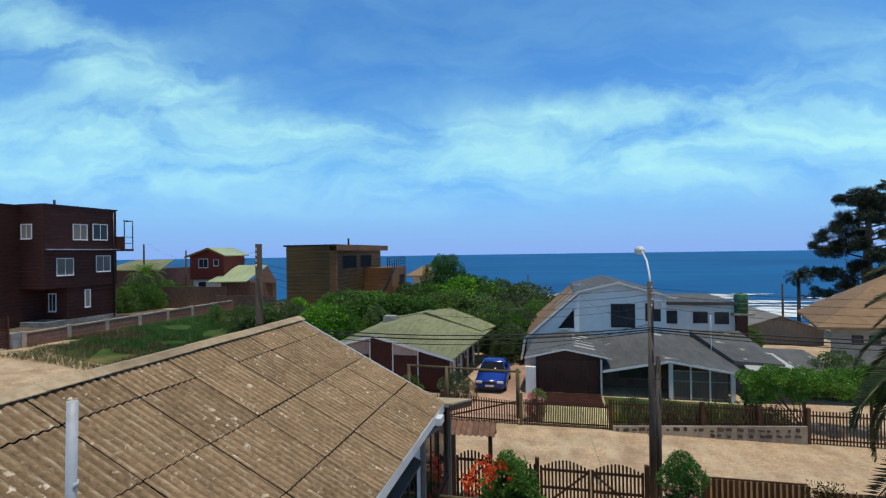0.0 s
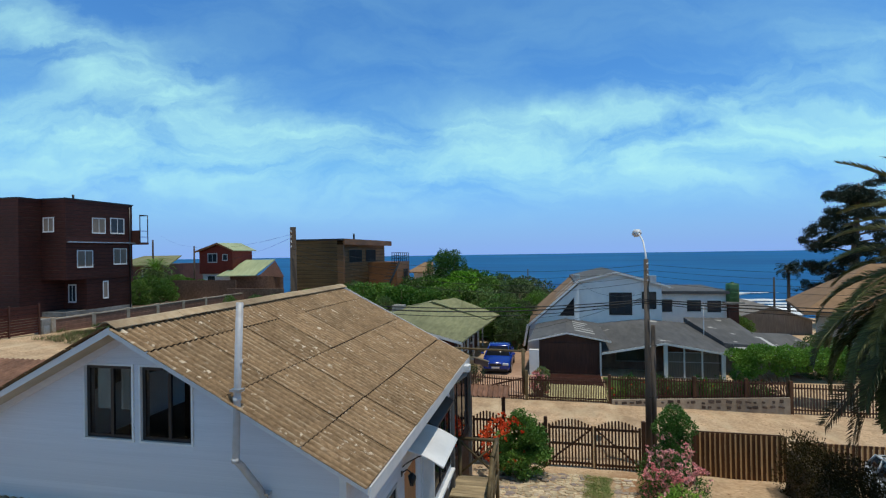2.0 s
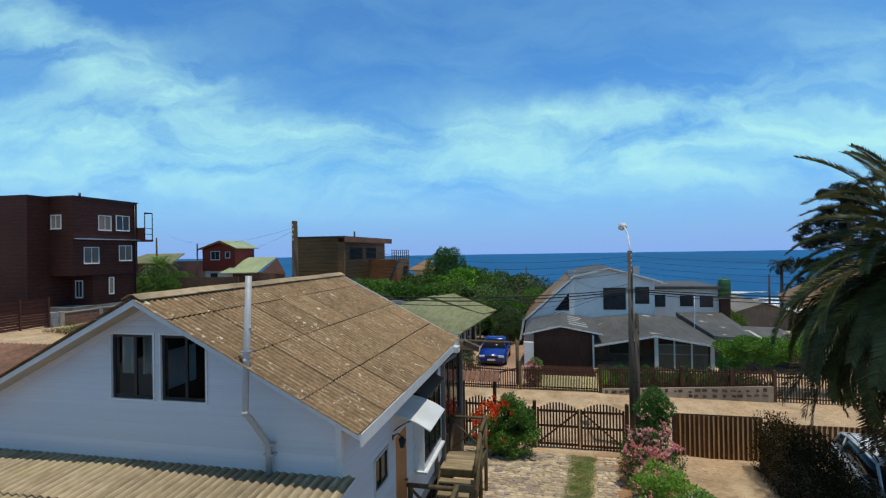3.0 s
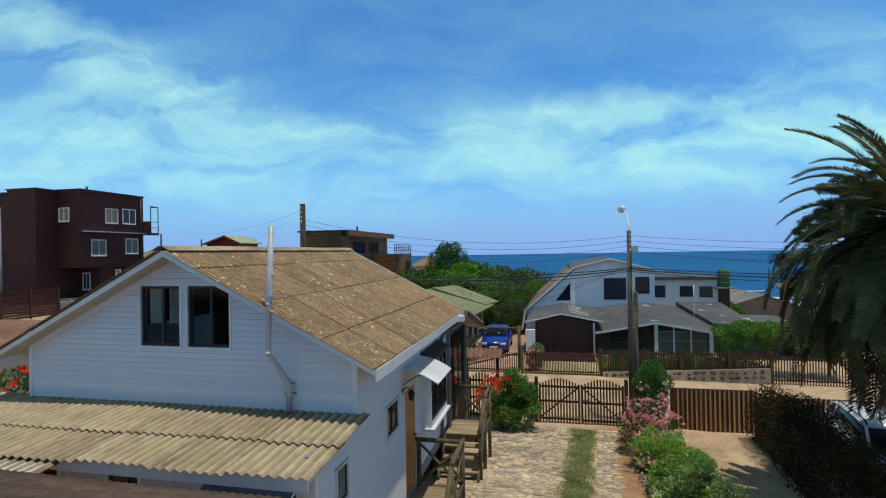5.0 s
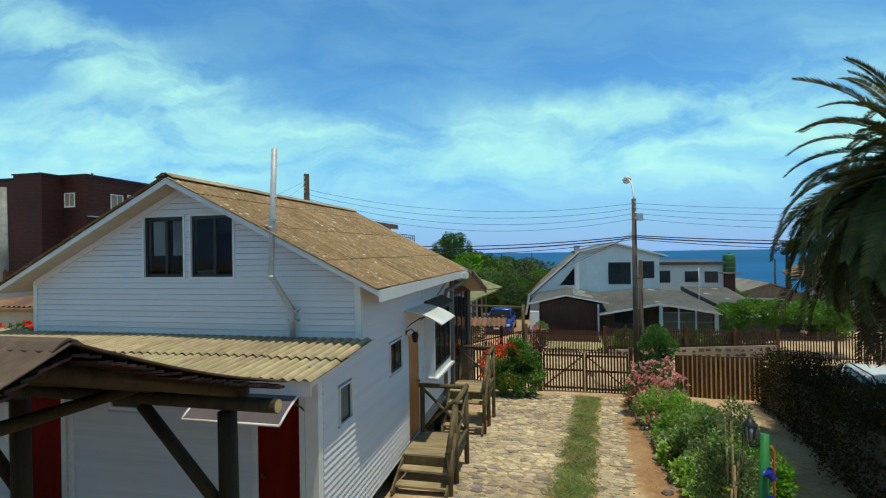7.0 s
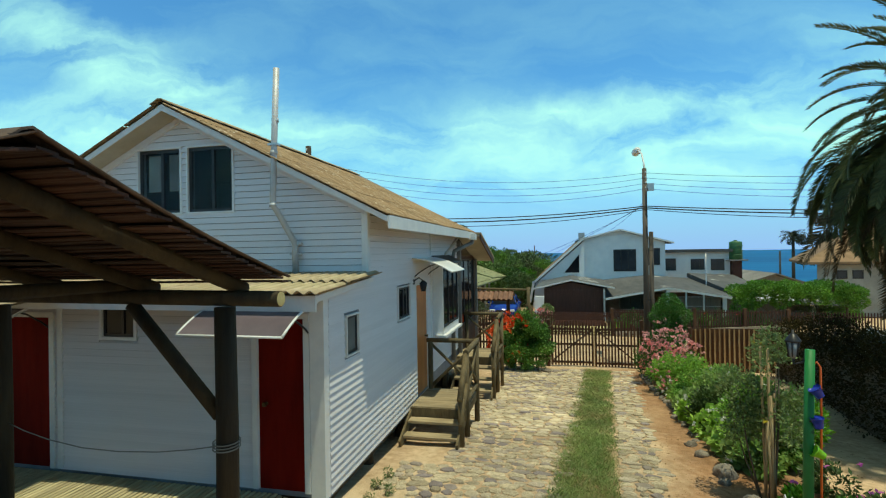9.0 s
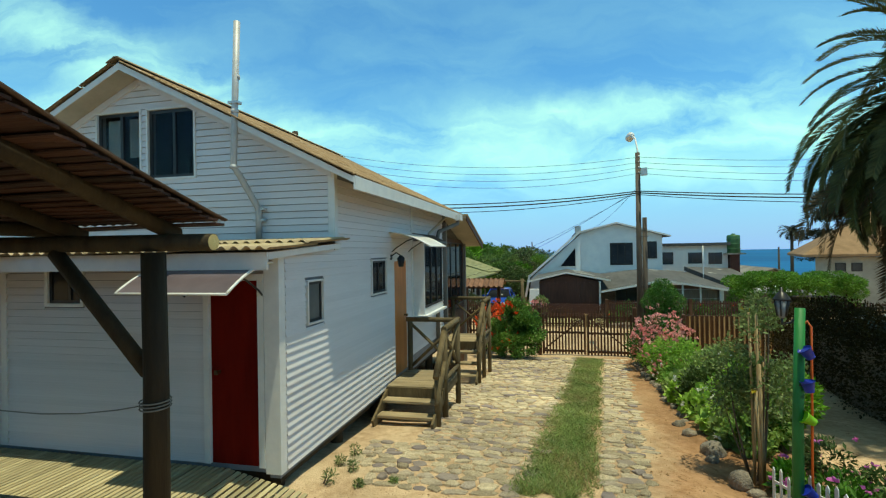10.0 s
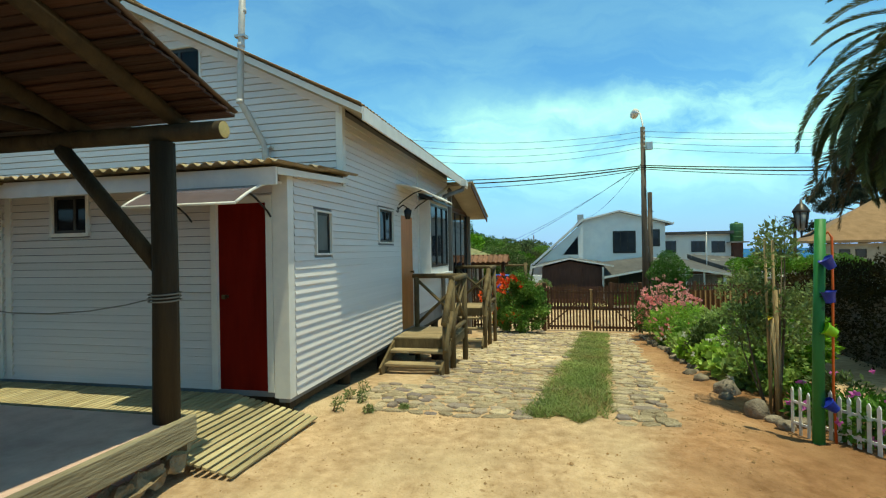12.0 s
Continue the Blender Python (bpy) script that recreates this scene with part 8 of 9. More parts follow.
# palm
def frond_mesh(name, ln, droop, material, leaf_len=0.42, n=96, seed=0):
    """A feathered frond along +x that rises and then bends down; leaflets both sides in a shallow V."""
    rng = np.random.default_rng(seed)
    co, fa = [], []
    spine = []
    ang = 0.0
    p = np.array([0.0, 0.0, 0.0])
    k = 24
    for i in range(k + 1):
        spine.append(p.copy())
        t = i / k
        ang = -droop * t ** 1.6
        p = p + np.array([math.cos(ang), 0, math.sin(ang)]) * ln / k
    spine = np.array(spine)

    def at(t):
        f = t * k
        i = min(k - 1, int(f))
        return spine[i] + (spine[i + 1] - spine[i]) * (f - i), (spine[i + 1] - spine[i]) / np.linalg.norm(spine[i + 1] - spine[i])

    for i in range(k):  # rachis
        r0, r1 = 0.045 * (1 - i / k) + 0.006, 0.045 * (1 - (i + 1) / k) + 0.006
        b = len(co)
        for q, r in ((spine[i], r0), (spine[i + 1], r1)):
            co += [(q + np.array([0, -r, 0])).tolist(), (q + np.array([0, r, 0])).tolist(), (q + np.array([0, 0, -r])).tolist()]
        fa += [[b, b + 3, b + 4, b + 1], [b + 1, b + 4, b + 5, b + 2], [b + 2, b + 5, b + 3, b]]
    for j in range(n):
        t = 0.10 + 0.90 * j / n
        q, d = at(min(t, 0.999))
        L = leaf_len * (0.35 + 0.9 * math.sin(math.pi * min(1, 0.12 + 0.83 * t))) * rng.uniform(0.85, 1.1)
        nrm = np.array([-d[2], 0, d[0]])
        for s_ in (-1, 1):
            v = d * 0.62 + np.array([0, s_, 0]) * 0.72 + nrm * rng.uniform(0.15, 0.4) + rng.normal(size=3) * 0.05
            v /= np.linalg.norm(v)
            tip = q + v * L + np.array([0, 0, -0.10 * L])
            side = np.cross(v, nrm)
            side /= np.linalg.norm(side)
            w = 0.015
            b = len(co)
            m_ = q + v * L * 0.45
            co += [q.tolist(), (m_ + side * w).tolist(), tip.tolist(), (m_ - side * w).tolist()]
            fa.append([b, b + 1, b + 2, b + 3])
    me = bpy.data.meshes.new(name)
    me.from_pydata(co, [], fa)
    me.materials.append(material)
    return me


PC = Vector((7.35, 8.8, 5.45))
PB = Vector((8.2, 8.1, h(8.2, 8.1)))
palm = thing("palm_tree", PB, "tall date palm with full arching crown and drooping lower fronds", "palm tree")
bm = bmesh.new()
tr_pts, tr_r = [], []
for i in range(30):
    t = i / 29
    q = PB.lerp(PC, t)
    tr_pts.append((q.x + 0.25 * math.sin(math.pi * t), q.y, q.z - 0.15 * (1 - t)))
    tr_r.append((0.25 - 0.04 * t + 0.22 * smooth((t - 0.80) / 0.20)) * (1 + 0.05 * (i % 2)))
tube(bm, tr_pts, tr_r, 16)
part("trunk", bm, M_palmbark, palm)
fm = [frond_mesh("frond", 3.5, 0.8, L_palm, 0.30, 220, seed=1), frond_mesh("frond", 3.45, 1.35, L_palm, 0.30, 230, seed=2), frond_mesh("frond", 3.6, 1.5, L_palm, 0.30, 230, seed=3)]
fskirt = frond_mesh("frond", 3.2, 0.5, M_skirt, 0.34, 90, seed=6)
fdead = frond_mesh("frond", 3.5, 1.0, M_straw, 0.36, 90, seed=4)
rp_ = random.Random(15)
NF = 70
for i in range(NF):
    t = i / NF
    elev = 78 - 112 * t ** 0.9
    az = i * 137.5 + rp_.uniform(-12, 12)
    me = fm[0] if elev > 60 else fm[1] if elev > 6 else fm[2]
    m = Matrix.Translation(PC + Vector((0, 0, 0.3 * (1 - t)))) @ Matrix.Rotation(radians(az), 4, "Z") @ Matrix.Rotation(radians(-elev), 4, "Y") @ Matrix.Rotation(rp_.uniform(-0.4, 0.4), 4, "X") @ Matrix.Scale(rp_.uniform(0.82, 1.05) * (0.84 if elev > 6 else 1), 4)
    piece("frond", me, m, palm)
for i in range(24):  # lowest green fronds, arching down
    m = Matrix.Translation(PC - Vector((0, 0, 0.1))) @ Matrix.Rotation(radians(i * 137.5 + 40), 4, "Z") @ Matrix.Rotation(radians(2 + 18 * rp_.random()), 4, "Y") @ Matrix.Rotation(rp_.uniform(-0.4, 0.4), 4, "X") @ Matrix.Scale(rp_.uniform(0.85, 1.05), 4)
    piece("frond", fm[2], m, palm)
for i in range(12):  # more of them over the path
    m = Matrix.Translation(PC - Vector((0, 0, 0.2))) @ Matrix.Rotation(radians(150 + 8.5 * i), 4, "Z") @ Matrix.Rotation(radians(8 + 32 * rp_.random()), 4, "Y") @ Matrix.Rotation(rp_.uniform(-0.4, 0.4), 4, "X") @ Matrix.Scale(rp_.uniform(0.88, 1.02), 4)
    piece("frond", fm[2], m, palm)
for i in range(44):
    elev = -22 - 48 * rp_.random()
    m = Matrix.Translation(PC - Vector((0, 0, 0.15 + 0.5 * rp_.random()))) @ Matrix.Rotation(radians(i * 137.5), 4, "Z") @ Matrix.Rotation(radians(-elev), 4, "Y") @ Matrix.Rotation(rp_.uniform(-0.5, 0.5), 4, "X") @ Matrix.Scale(rp_.uniform(0.80, 1.08), 4)
    piece("dead_frond", fdead, m, palm)
for i in range(22):  # shaggy skirt hanging below the crown
    q = Vector(tr_pts[rp_.randrange(21, 29)])
    m = Matrix.Translation(q) @ Matrix.Rotation(radians(i * 137.5), 4, "Z") @ Matrix.Rotation(radians(rp_.uniform(30, 70)), 4, "Y") @ Matrix.Rotation(rp_.uniform(-0.5, 0.5), 4, "X") @ Matrix.Scale(rp_.uniform(0.8, 1.1), 4)
    piece("dead_frond", fskirt, m, palm)
sp_ = (22.1, 52.0)
slim = thing("slim_palm", (sp_[0], sp_[1], h(*sp_)), "slim dark palm beside the beach dwellings", "palm tree")
bm = bmesh.new()
tube(bm, [(sp_[0], sp_[1], h(*sp_) - 0.1), (sp_[0] + 0.05, sp_[1], 3.9)], [0.17, 0.13], 9)
part("trunk", bm, M_poledark, slim)
fs_ = frond_mesh("frond", 1.25, 1.6, L_dark, 0.34, 40, seed=12)
for i in range(22):
    m = Matrix.Translation((sp_[0] + 0.05, sp_[1], 3.9)) @ Matrix.Rotation(radians(i * 137.5), 4, "Z") @ Matrix.Rotation(radians(-(60 - 80 * i / 22)), 4, "Y")
    piece("frond", fs_, m, slim)
fp_ = (-47.5, 50.5)
fpalm = thing("far_palm", (fp_[0], fp_[1], h(*fp_)), "short bright palm beside far dwellings", "palm tree")
bm = bmesh.new()
tube(bm, [(fp_[0], fp_[1], h(*fp_) - 0.1), (fp_[0], fp_[1], 4.4)], 0.25, 10)
part("trunk", bm, M_bark, fpalm)
fl = frond_mesh("frond", 2.4, 1.5, L_tree2, 0.5, 36, seed=6)
for i in range(34):
    m = Matrix.Translation((fp_[0], fp_[1], 4.4)) @ Matrix.Rotation(radians(i * 137.5), 4, "Z") @ Matrix.Rotation(radians(-(70 - 80 * i / 34)), 4, "Y")
    piece("frond", fl, m, fpalm)

# unseen tree added beyond the hedge, only to shade the hedge and the path
tt = (7.8, 5.5)
shrub("shade_tree", (tt[0], tt[1], h(*tt)), [((tt[0] + dx, tt[1] + dy, z), (r, r, rz)) for dx, dy, z, r, rz in ((-0.7, 0, 12.2, 1.7, 1.4), (0.9, 0.4, 12.0, 1.6, 1.3), (0.1, -0.6, 11.6, 1.4, 1.3), (0.2, 0.8, 12.9, 1.3, 1.1), (-0.2, -0.2, 13.6, 1.3, 1.0))],
      22000, 0.17, L_tree, "unseen tall tree added to cast shade on the hedge and path", "tree", 5, seed=23, aspect=0.5, shell=0.3, gaps=0.08, thick=0.8)

# hedge beside the sandy path
hedge_line = [(4.0, 4.75), (6.5, 4.75), (8.0, 5.0), (10.0, 5.45), (12.0, 5.75), (14.4, 6.0)]


def hedge_x(y):
    for (a, xa), (b, xb) in zip(hedge_line, hedge_line[1:]):
        if y <= b:
            return xa + (xb - xa) * max(0, (y - a)) / (b - a)
    return hedge_line[-1][1]


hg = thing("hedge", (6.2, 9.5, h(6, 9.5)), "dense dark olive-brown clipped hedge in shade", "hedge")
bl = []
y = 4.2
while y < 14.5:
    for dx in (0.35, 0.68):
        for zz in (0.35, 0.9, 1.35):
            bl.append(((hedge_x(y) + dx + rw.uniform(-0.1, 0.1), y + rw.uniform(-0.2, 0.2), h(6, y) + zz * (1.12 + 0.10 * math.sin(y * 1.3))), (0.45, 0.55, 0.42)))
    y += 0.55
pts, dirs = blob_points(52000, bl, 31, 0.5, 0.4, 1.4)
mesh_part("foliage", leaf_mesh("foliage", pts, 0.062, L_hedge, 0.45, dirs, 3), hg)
bm = bmesh.new()
for (ya, xa), (yb, xb) in zip(hedge_line, hedge_line[1:]):
    hexa(bm, [(xa + 0.25, ya, h(6, ya) - 0.1), (xa + 0.85, ya, h(6, ya) - 0.1), (xb + 0.85, yb, h(6, yb) - 0.1), (xb + 0.25, yb, h(6, yb) - 0.1), (xa + 0.35, ya, h(6, ya) + 1.2), (xa + 0.75, ya, h(6, ya) + 1.2), (xb + 0.75, yb, h(6, yb) + 1.2), (xb + 0.35, yb, h(6, yb) + 1.2)])
part("twig_core", bm, M_bark, hg)
nf = thing("net_fence", (6.4, 8.5, h(6.4, 8.5)), "dark diamond-mesh net fence behind the hedge", "fence")
bm = bmesh.new()
y = 5.0
while y < 11.5:
    for s_ in (1, -1):
        tube(bm, [(hedge_x(y) + 1.25, y, h(6, y)), (hedge_x(y + s_ * 1.4) + 1.25, y + s_ * 1.4, h(6, y) + 1.4)], 0.006, 3, False)
    y += 0.10
mesh_ob = part("mesh_net", bm, M_net, nf)
tagged(mesh_ob, kind="stuff")
for y in (5, 7.2, 9.4, 11.6):
    bm = bmesh.new()
    tube(bm, [(hedge_x(y) + 1.3, y, h(6, y) - 0.1), (hedge_x(y) + 1.3, y, h(6, y) + 1.5)], 0.04, 7)
    part("post", bm, M_rail, nf)

# garden bed
gz = lambda x, y: h(x, y)
hb = (-1.32, 14.15)
shrub("hibiscus_bush", (hb[0], hb[1], gz(*hb)), [((hb[0] + dx, hb[1] + dy, gz(*hb) + dz), (rx, rx, rz)) for dx, dy, dz, rx, rz in ((0, 0, 1.15, 0.75, 0.55), (-0.35, -0.1, 0.7, 0.6, 0.6), (0.35, -0.1, 0.7, 0.6, 0.6), (0.1, 0.1, 1.55, 0.5, 0.42), (-0.1, -0.3, 0.5, 0.6, 0.45), (0.35, 0, 1.2, 0.45, 0.45))],
      15000, 0.085, L_hibis, "rounded hibiscus bush with red-orange flowers", "bush", 5, (F_orange, 170, 0.09, [((hb[0] - 0.5, hb[1] - 0.2, gz(*hb) + 1.05), (0.68, 0.68, 0.75)), ((hb[0] - 0.5, hb[1] - 0.25, gz(*hb) + 1.35), (0.55, 0.55, 0.55))]), seed=3, aspect=0.5, shell=0.45, gaps=0.05, freq=2.4)
shrub("oleander_bush", (2.75, 12.4, gz(2.75, 12.4)), [((2.75 + dx, 12.5 + dy, gz(2.75, 12.4) + dz), (r, r, r * 0.85)) for dx, dy, dz, r in ((0, 0, 0.95, 0.55), (-0.35, -0.4, 0.6, 0.5), (0.4, -0.3, 0.6, 0.5), (0.1, 0.6, 1.05, 0.5), (0.35, 1.0, 1.15, 0.45), (-0.25, 0.6, 0.7, 0.5))],
      10000, 0.075, L_hib, "pink-flowering oleander bush in the garden bed", "bush", 6, (F_pink, 560, 0.06, [((2.7 + dx, 12.4 + dy, gz(2.75, 12.4) + dz), (r, r, r * 0.8)) for dx, dy, dz, r in ((0, -0.1, 1.05, 0.55), (-0.3, -0.45, 0.8, 0.45), (0.4, -0.3, 0.85, 0.5), (0.15, 0.7, 1.25, 0.5))]), seed=4, aspect=0.3)
shrub("rose_bush", (2.75, 10.7, gz(2.75, 10.7)), [((2.75 + dx, 10.7 + dy, gz(2.75, 10.7) + dz), (r, r, r * 0.85)) for dx, dy, dz, r in ((0, 0, 0.7, 0.55), (0.3, -0.3, 0.5, 0.5), (-0.3, 0.2, 0.5, 0.45), (0.1, 0.5, 0.65, 0.45))],
      5000, 0.085, L_bed, "leafy bush with pink blossoms", "bush", 5, (F_pink, 60, 0.075, [((2.6, 10.5, gz(2.75, 10.7) + 0.65), (0.6, 0.6, 0.5))]), seed=5)
shrub("round_bush", (3.1, 13.6, gz(3.1, 13.6)), [((3.1 + dx, 13.6 + dy, z), (r, r, r * 0.9)) for dx, dy, z, r in ((0, 0, 1.12, 0.40), (-0.22, -0.12, 0.9, 0.38), (0.22, 0.05, 0.9, 0.38), (0.02, 0.1, 0.55, 0.42), (0, -0.1, 0.1, 0.36), (0, 0, 1.35, 0.25))],
      11000, 0.055, L_hib, "dense deep green rounded bush", "bush", 3, seed=6, aspect=0.5, shell=0.72, gaps=0.5)
for k, (x, y, r, hh) in enumerate(((2.7, 9.0, 0.5, 0.75), (2.95, 8.1, 0.55, 0.95), (2.65, 7.3, 0.45, 0.75), (3.1, 6.9, 0.52, 0.95), (2.7, 6.2, 0.45, 0.85), (3.1, 5.6, 0.5, 0.95), (2.65, 5.1, 0.38, 0.8), (3.25, 9.3, 0.5, 0.85))):
    shrub("leafy_plant", (x, y, gz(x, y)), [((x, y, gz(x, y) + hh * 0.62), (r, r, hh * 0.42)), ((x - 0.2, y - 0.15, gz(x, y) + hh * 0.35), (r * 0.8, r * 0.8, hh * 0.35)), ((x + 0.15, y + 0.2, gz(x, y) + hh * 0.8), (r * 0.55, r * 0.55, hh * 0.3))],
          4200, 0.075, (L_bed, L_bed, L_tree2)[k % 3], "leafy bright green garden plant", "plant", 5, (F_white, 14, 0.035, [((x - 0.1, y - 0.1, gz(x, y) + hh * 0.6), (r, r, hh * 0.45))]) if k % 2 else None, seed=80 + k, group="bed plants", aspect=0.5, gaps=0.02, freq=3.2, shell=0.35, thick=0.3)
for k, (x, y, r) in enumerate(((2.42, 9.6, 0.28), (2.4, 8.5, 0.30), (2.32, 7.7, 0.28), (2.35, 6.7, 0.30), (2.38, 5.8, 0.28), (2.45, 10.4, 0.26), (2.3, 5.2, 0.2))):
    shrub("broad_leaf_plant", (x, y, gz(x, y)), [((x, y, gz(x, y) + 0.2), (r, r, 0.2)), ((x + 0.15, y + 0.1, gz(x, y) + 0.32), (r * 0.7, r * 0.7, 0.18))], 420, 0.12, L_squash, "low light green plant with broad leaves", "plant", 4, (F_white, 6, 0.05, [((x, y, gz(x, y) + 0.3), (r, r, 0.2))]), seed=400 + k, group="broad leaf plants", aspect=0.85, gaps=0.4, thick=0.3)
cl = (2.28, 4.05)
shrub("climbing_plant", (cl[0], cl[1], gz(*cl)), [((cl[0] + dx, cl[1] + dy, z), (r, r, rz)) for dx, dy, z, r, rz in ((0, 0, 1.45, 0.33, 0.35), (-0.12, 0.25, 1.1, 0.42, 0.35), (0.12, 0, 0.85, 0.38, 0.3), (0.05, 0.1, 1.75, 0.2, 0.25), (-0.25, 0.3, 0.75, 0.4, 0.3), (0.28, 0.15, 1.2, 0.25, 0.4))],
      5200, 0.05, L_sage, "straggling climber over a bundle of canes", "plant", 5, (F_yellow, 3, 0.04, [((cl[0], cl[1], 1.3), (0.4, 0.4, 0.5))]), seed=7, aspect=0.55, shell=0.25, gaps=0.05, freq=2.5, thick=0.3)
cn = thing("cane_bundle", (2.25, 3.95, gz(2.25, 3.95)), "bundle of upright canes supporting a climber", "canes")
rk = random.Random(2)
for i in range(9):
    bm = bmesh.new()
    x, y = 2.2 + rk.uniform(-0.07, 0.12), 3.92 + rk.uniform(-0.08, 0.08)
    tube(bm, [(x, y, gz(x, y) - 0.05), (x + rk.uniform(-0.05, 0.03), y + rk.uniform(-0.05, 0.05), rk.choice((0.75, 0.9, 1.2, 1.75)))], 0.015, 6)
    part("cane", bm, M_stick, cn)
for k, (x, y, r) in enumerate(((2.75, 3.35, 0.3), (3.05, 3.0, 0.3), (2.6, 2.95, 0.22), (3.3, 3.6, 0.3), (2.5, 3.7, 0.22), (3.2, 4.5, 0.35))):
    shrub("daisy_clump", (x, y, gz(x, y)), [((x, y, gz(x, y) + 0.18), (r, r, 0.2))], 700, 0.08, L_tree, "low clump of green leaves with violet daisies", "plant", 2, (F_violet, 5, 0.055, [((x, y, gz(x, y) + 0.24), (r, r, 0.16))]), seed=120 + k, group="daisy clumps", aspect=0.4)
shrub("bougainvillea", (-0.9, 24.0, h(-0.9, 24)), [((-0.9, 24.1, h(-0.9, 24) + 0.6), (0.42, 0.35, 0.55)), ((-0.8, 24.1, h(-0.9, 24) + 1.15), (0.35, 0.3, 0.35))], 2200, 0.10, L_sage, "pink-red flowering shrub behind the garage gate", "bush", 3,
      (F_pink, 130, 0.09, [((-0.9, 24.05, h(-0.9, 24) + 0.7), (0.42, 0.35, 0.65))]), seed=9)
shrub("red_flower_bush", (-13.4, 6.9, h(-13.4, 6.9)), [((-13.4, 6.9, h(-13.4, 6.9) + 1.1), (0.8, 0.8, 0.8))], 2500, 0.10, L_hib, "bush with bright red flowers beside the shed", "bush", 3, (F_red, 90, 0.12, [((-13.4, 6.8, h(-13.4, 6.9) + 1.35), (0.8, 0.8, 0.65))]), seed=10)
vb = [((8.7 + 0.37 * k, 25.3 + rw.uniform(-0.5, 0.5), 0.80 + rw.uniform(-0.14, 0.18)), (0.55, 0.7, 0.30)) for k in range(15)] + [((8.8 + 0.55 * k, 24.8 + rw.uniform(-0.2, 0.2), 0.40 + rw.uniform(-0.2, 0.1)), (0.42, 0.35, 0.30)) for k in range(10)] + [((8.7, 25.0, -0.1), (0.45, 0.5, 0.5)), ((9.2, 25.0, 0.2), (0.4, 0.5, 0.4))]
shrub("trellis_vine", (11, 25.3, h(11, 25)), vb, 26000, 0.095, L_vine, "broad green vine spread over a garden trellis", "vine", 7, seed=12, aspect=0.55, shell=0.6, gaps=0.35, thick=0.3)
vt = thing("trellis", (11, 25.4, h(11, 25.4)), "timber trellis frame under the vine", "trellis")
for x in (8.6, 11, 13.6):
    bm = bmesh.new()
    tube(bm, [(x, 25.5, h(x, 25.5)), (x, 25.5, 0.62)], 0.06, 7)
    part("post", bm, M_rail, vt)
bm = bmesh.new()
tube(bm, [(8.4, 25.5, 0.62), (13.9, 25.5, 0.62)], 0.05, 7)
part("beam", bm, M_rail, vt)
for k in range(20):
    x, y = 2.9 + 0.36 * k + 0.15 * math.sin(k * 5.1), 24.2 + 0.9 * (k * 0.618 % 1)
    g = h(x, y)
    z = 0.35 + 0.35 * (k * 0.377 % 1)
    shrub("porch_plant", (x, y, g), [((x, y, g + z), (0.45, 0.4, z))], 800, 0.11, (L_tree2, L_tree, L_hib, L_olive)[k % 4], "low green plant behind the street fence", "plant", 3, (F_red, 5, 0.07, [((x, y - 0.1, g + z * 1.3), (0.4, 0.4, z * 0.7))]) if k % 3 == 0 else None, seed=300 + k, group="porch plants")
# weeds along the cabin and the plot edge
for k, (x, y, r) in enumerate(((-2.4, 2.75, 0.08), (-2.28, 3.1, 0.06), (-2.45, 3.6, 0.08), (-2.05, 2.7, 0.045), (-2.5, 3.25, 0.06), (-1.7, 2.85, 0.035))):
    shrub("weed_tuft", (x, y, gz(x, y)), [((x, y, gz(x, y) + r * 0.8), (r, r, r))], 130, 0.045, L_sage, "small green weed at the wall foot", "weed", 2, seed=200 + k, group="weeds", aspect=0.25, shell=0.2)


def blades(name, pts, hgt, material, label, lean=0.35, wd=0.006, seed=2, kind="stuff"):
    rng = np.random.default_rng(seed)
    n = len(pts)
    pts = np.asarray(pts, float)
    hh = hgt * rng.uniform(0.5, 1.3, n)
    a = rng.uniform(0, 2 * np.pi, n)
    side = np.stack([np.cos(a), np.sin(a), np.zeros(n)], 1) * wd
    tip = pts + np.stack([rng.normal(0, lean, n) * hh, rng.normal(0, lean, n) * hh, hh], 1)
    co = np.stack([pts - side, pts + side, tip], 1).reshape(-1, 3)
    me = bpy.data.meshes.new(name)
    me.from_pydata(co.tolist(), [], np.arange(3 * n).reshape(-1, 3).tolist())
    me.materials.append(material)
    return tagged(new(name, me), label, "grass", kind=kind)


rng = np.random.default_rng(4)
bump_z = lambda x, y: h(x, y) + 0.035 * noise.noise((x * 0.9, y * 0.9, 0)) + 0.015 * noise.noise((x * 3, y * 3, 5))
strip = lambda y: 0.092 * (y - 3)
gp_, gd = [], []
while len(gp_) < 25000:
    y = 2.75 + 11.6 * rng.random() ** 1.25
    c = strip(y)
    half = 0.40 + 0.12 * noise.noise((y * 2.1, 1, 0)) + 0.07 * noise.noise((y * 7.0, 4, 0))
    x = c + rng.uniform(-1, 1) * half + rng.normal(0, 0.05)
    if y < 2.85 + 0.16 * noise.noise((x * 5.0, 0.0, 9)):
        continue
    thin = abs(x - c) / 0.42
    if rng.random() > 1.15 - 0.75 * thin ** 2 + 0.8 * noise.noise((x * 3.0, y * 1.8, 3)):
        continue
    (gd if rng.random() < 0.30 + 0.5 * noise.noise((x * 2.0, y * 1.1, 8)) else gp_).append((x, y, bump_z(x, y)))
blades("grass_strip", gp_, 0.06, L_grass, "green grass strip between stone wheel tracks", 1.1, 0.006, 3)
blades("dry_grass", gd, 0.055, L_dry, "dry grass among the green strip", 1.2, 0.005, 5)
fg, fd = [], []
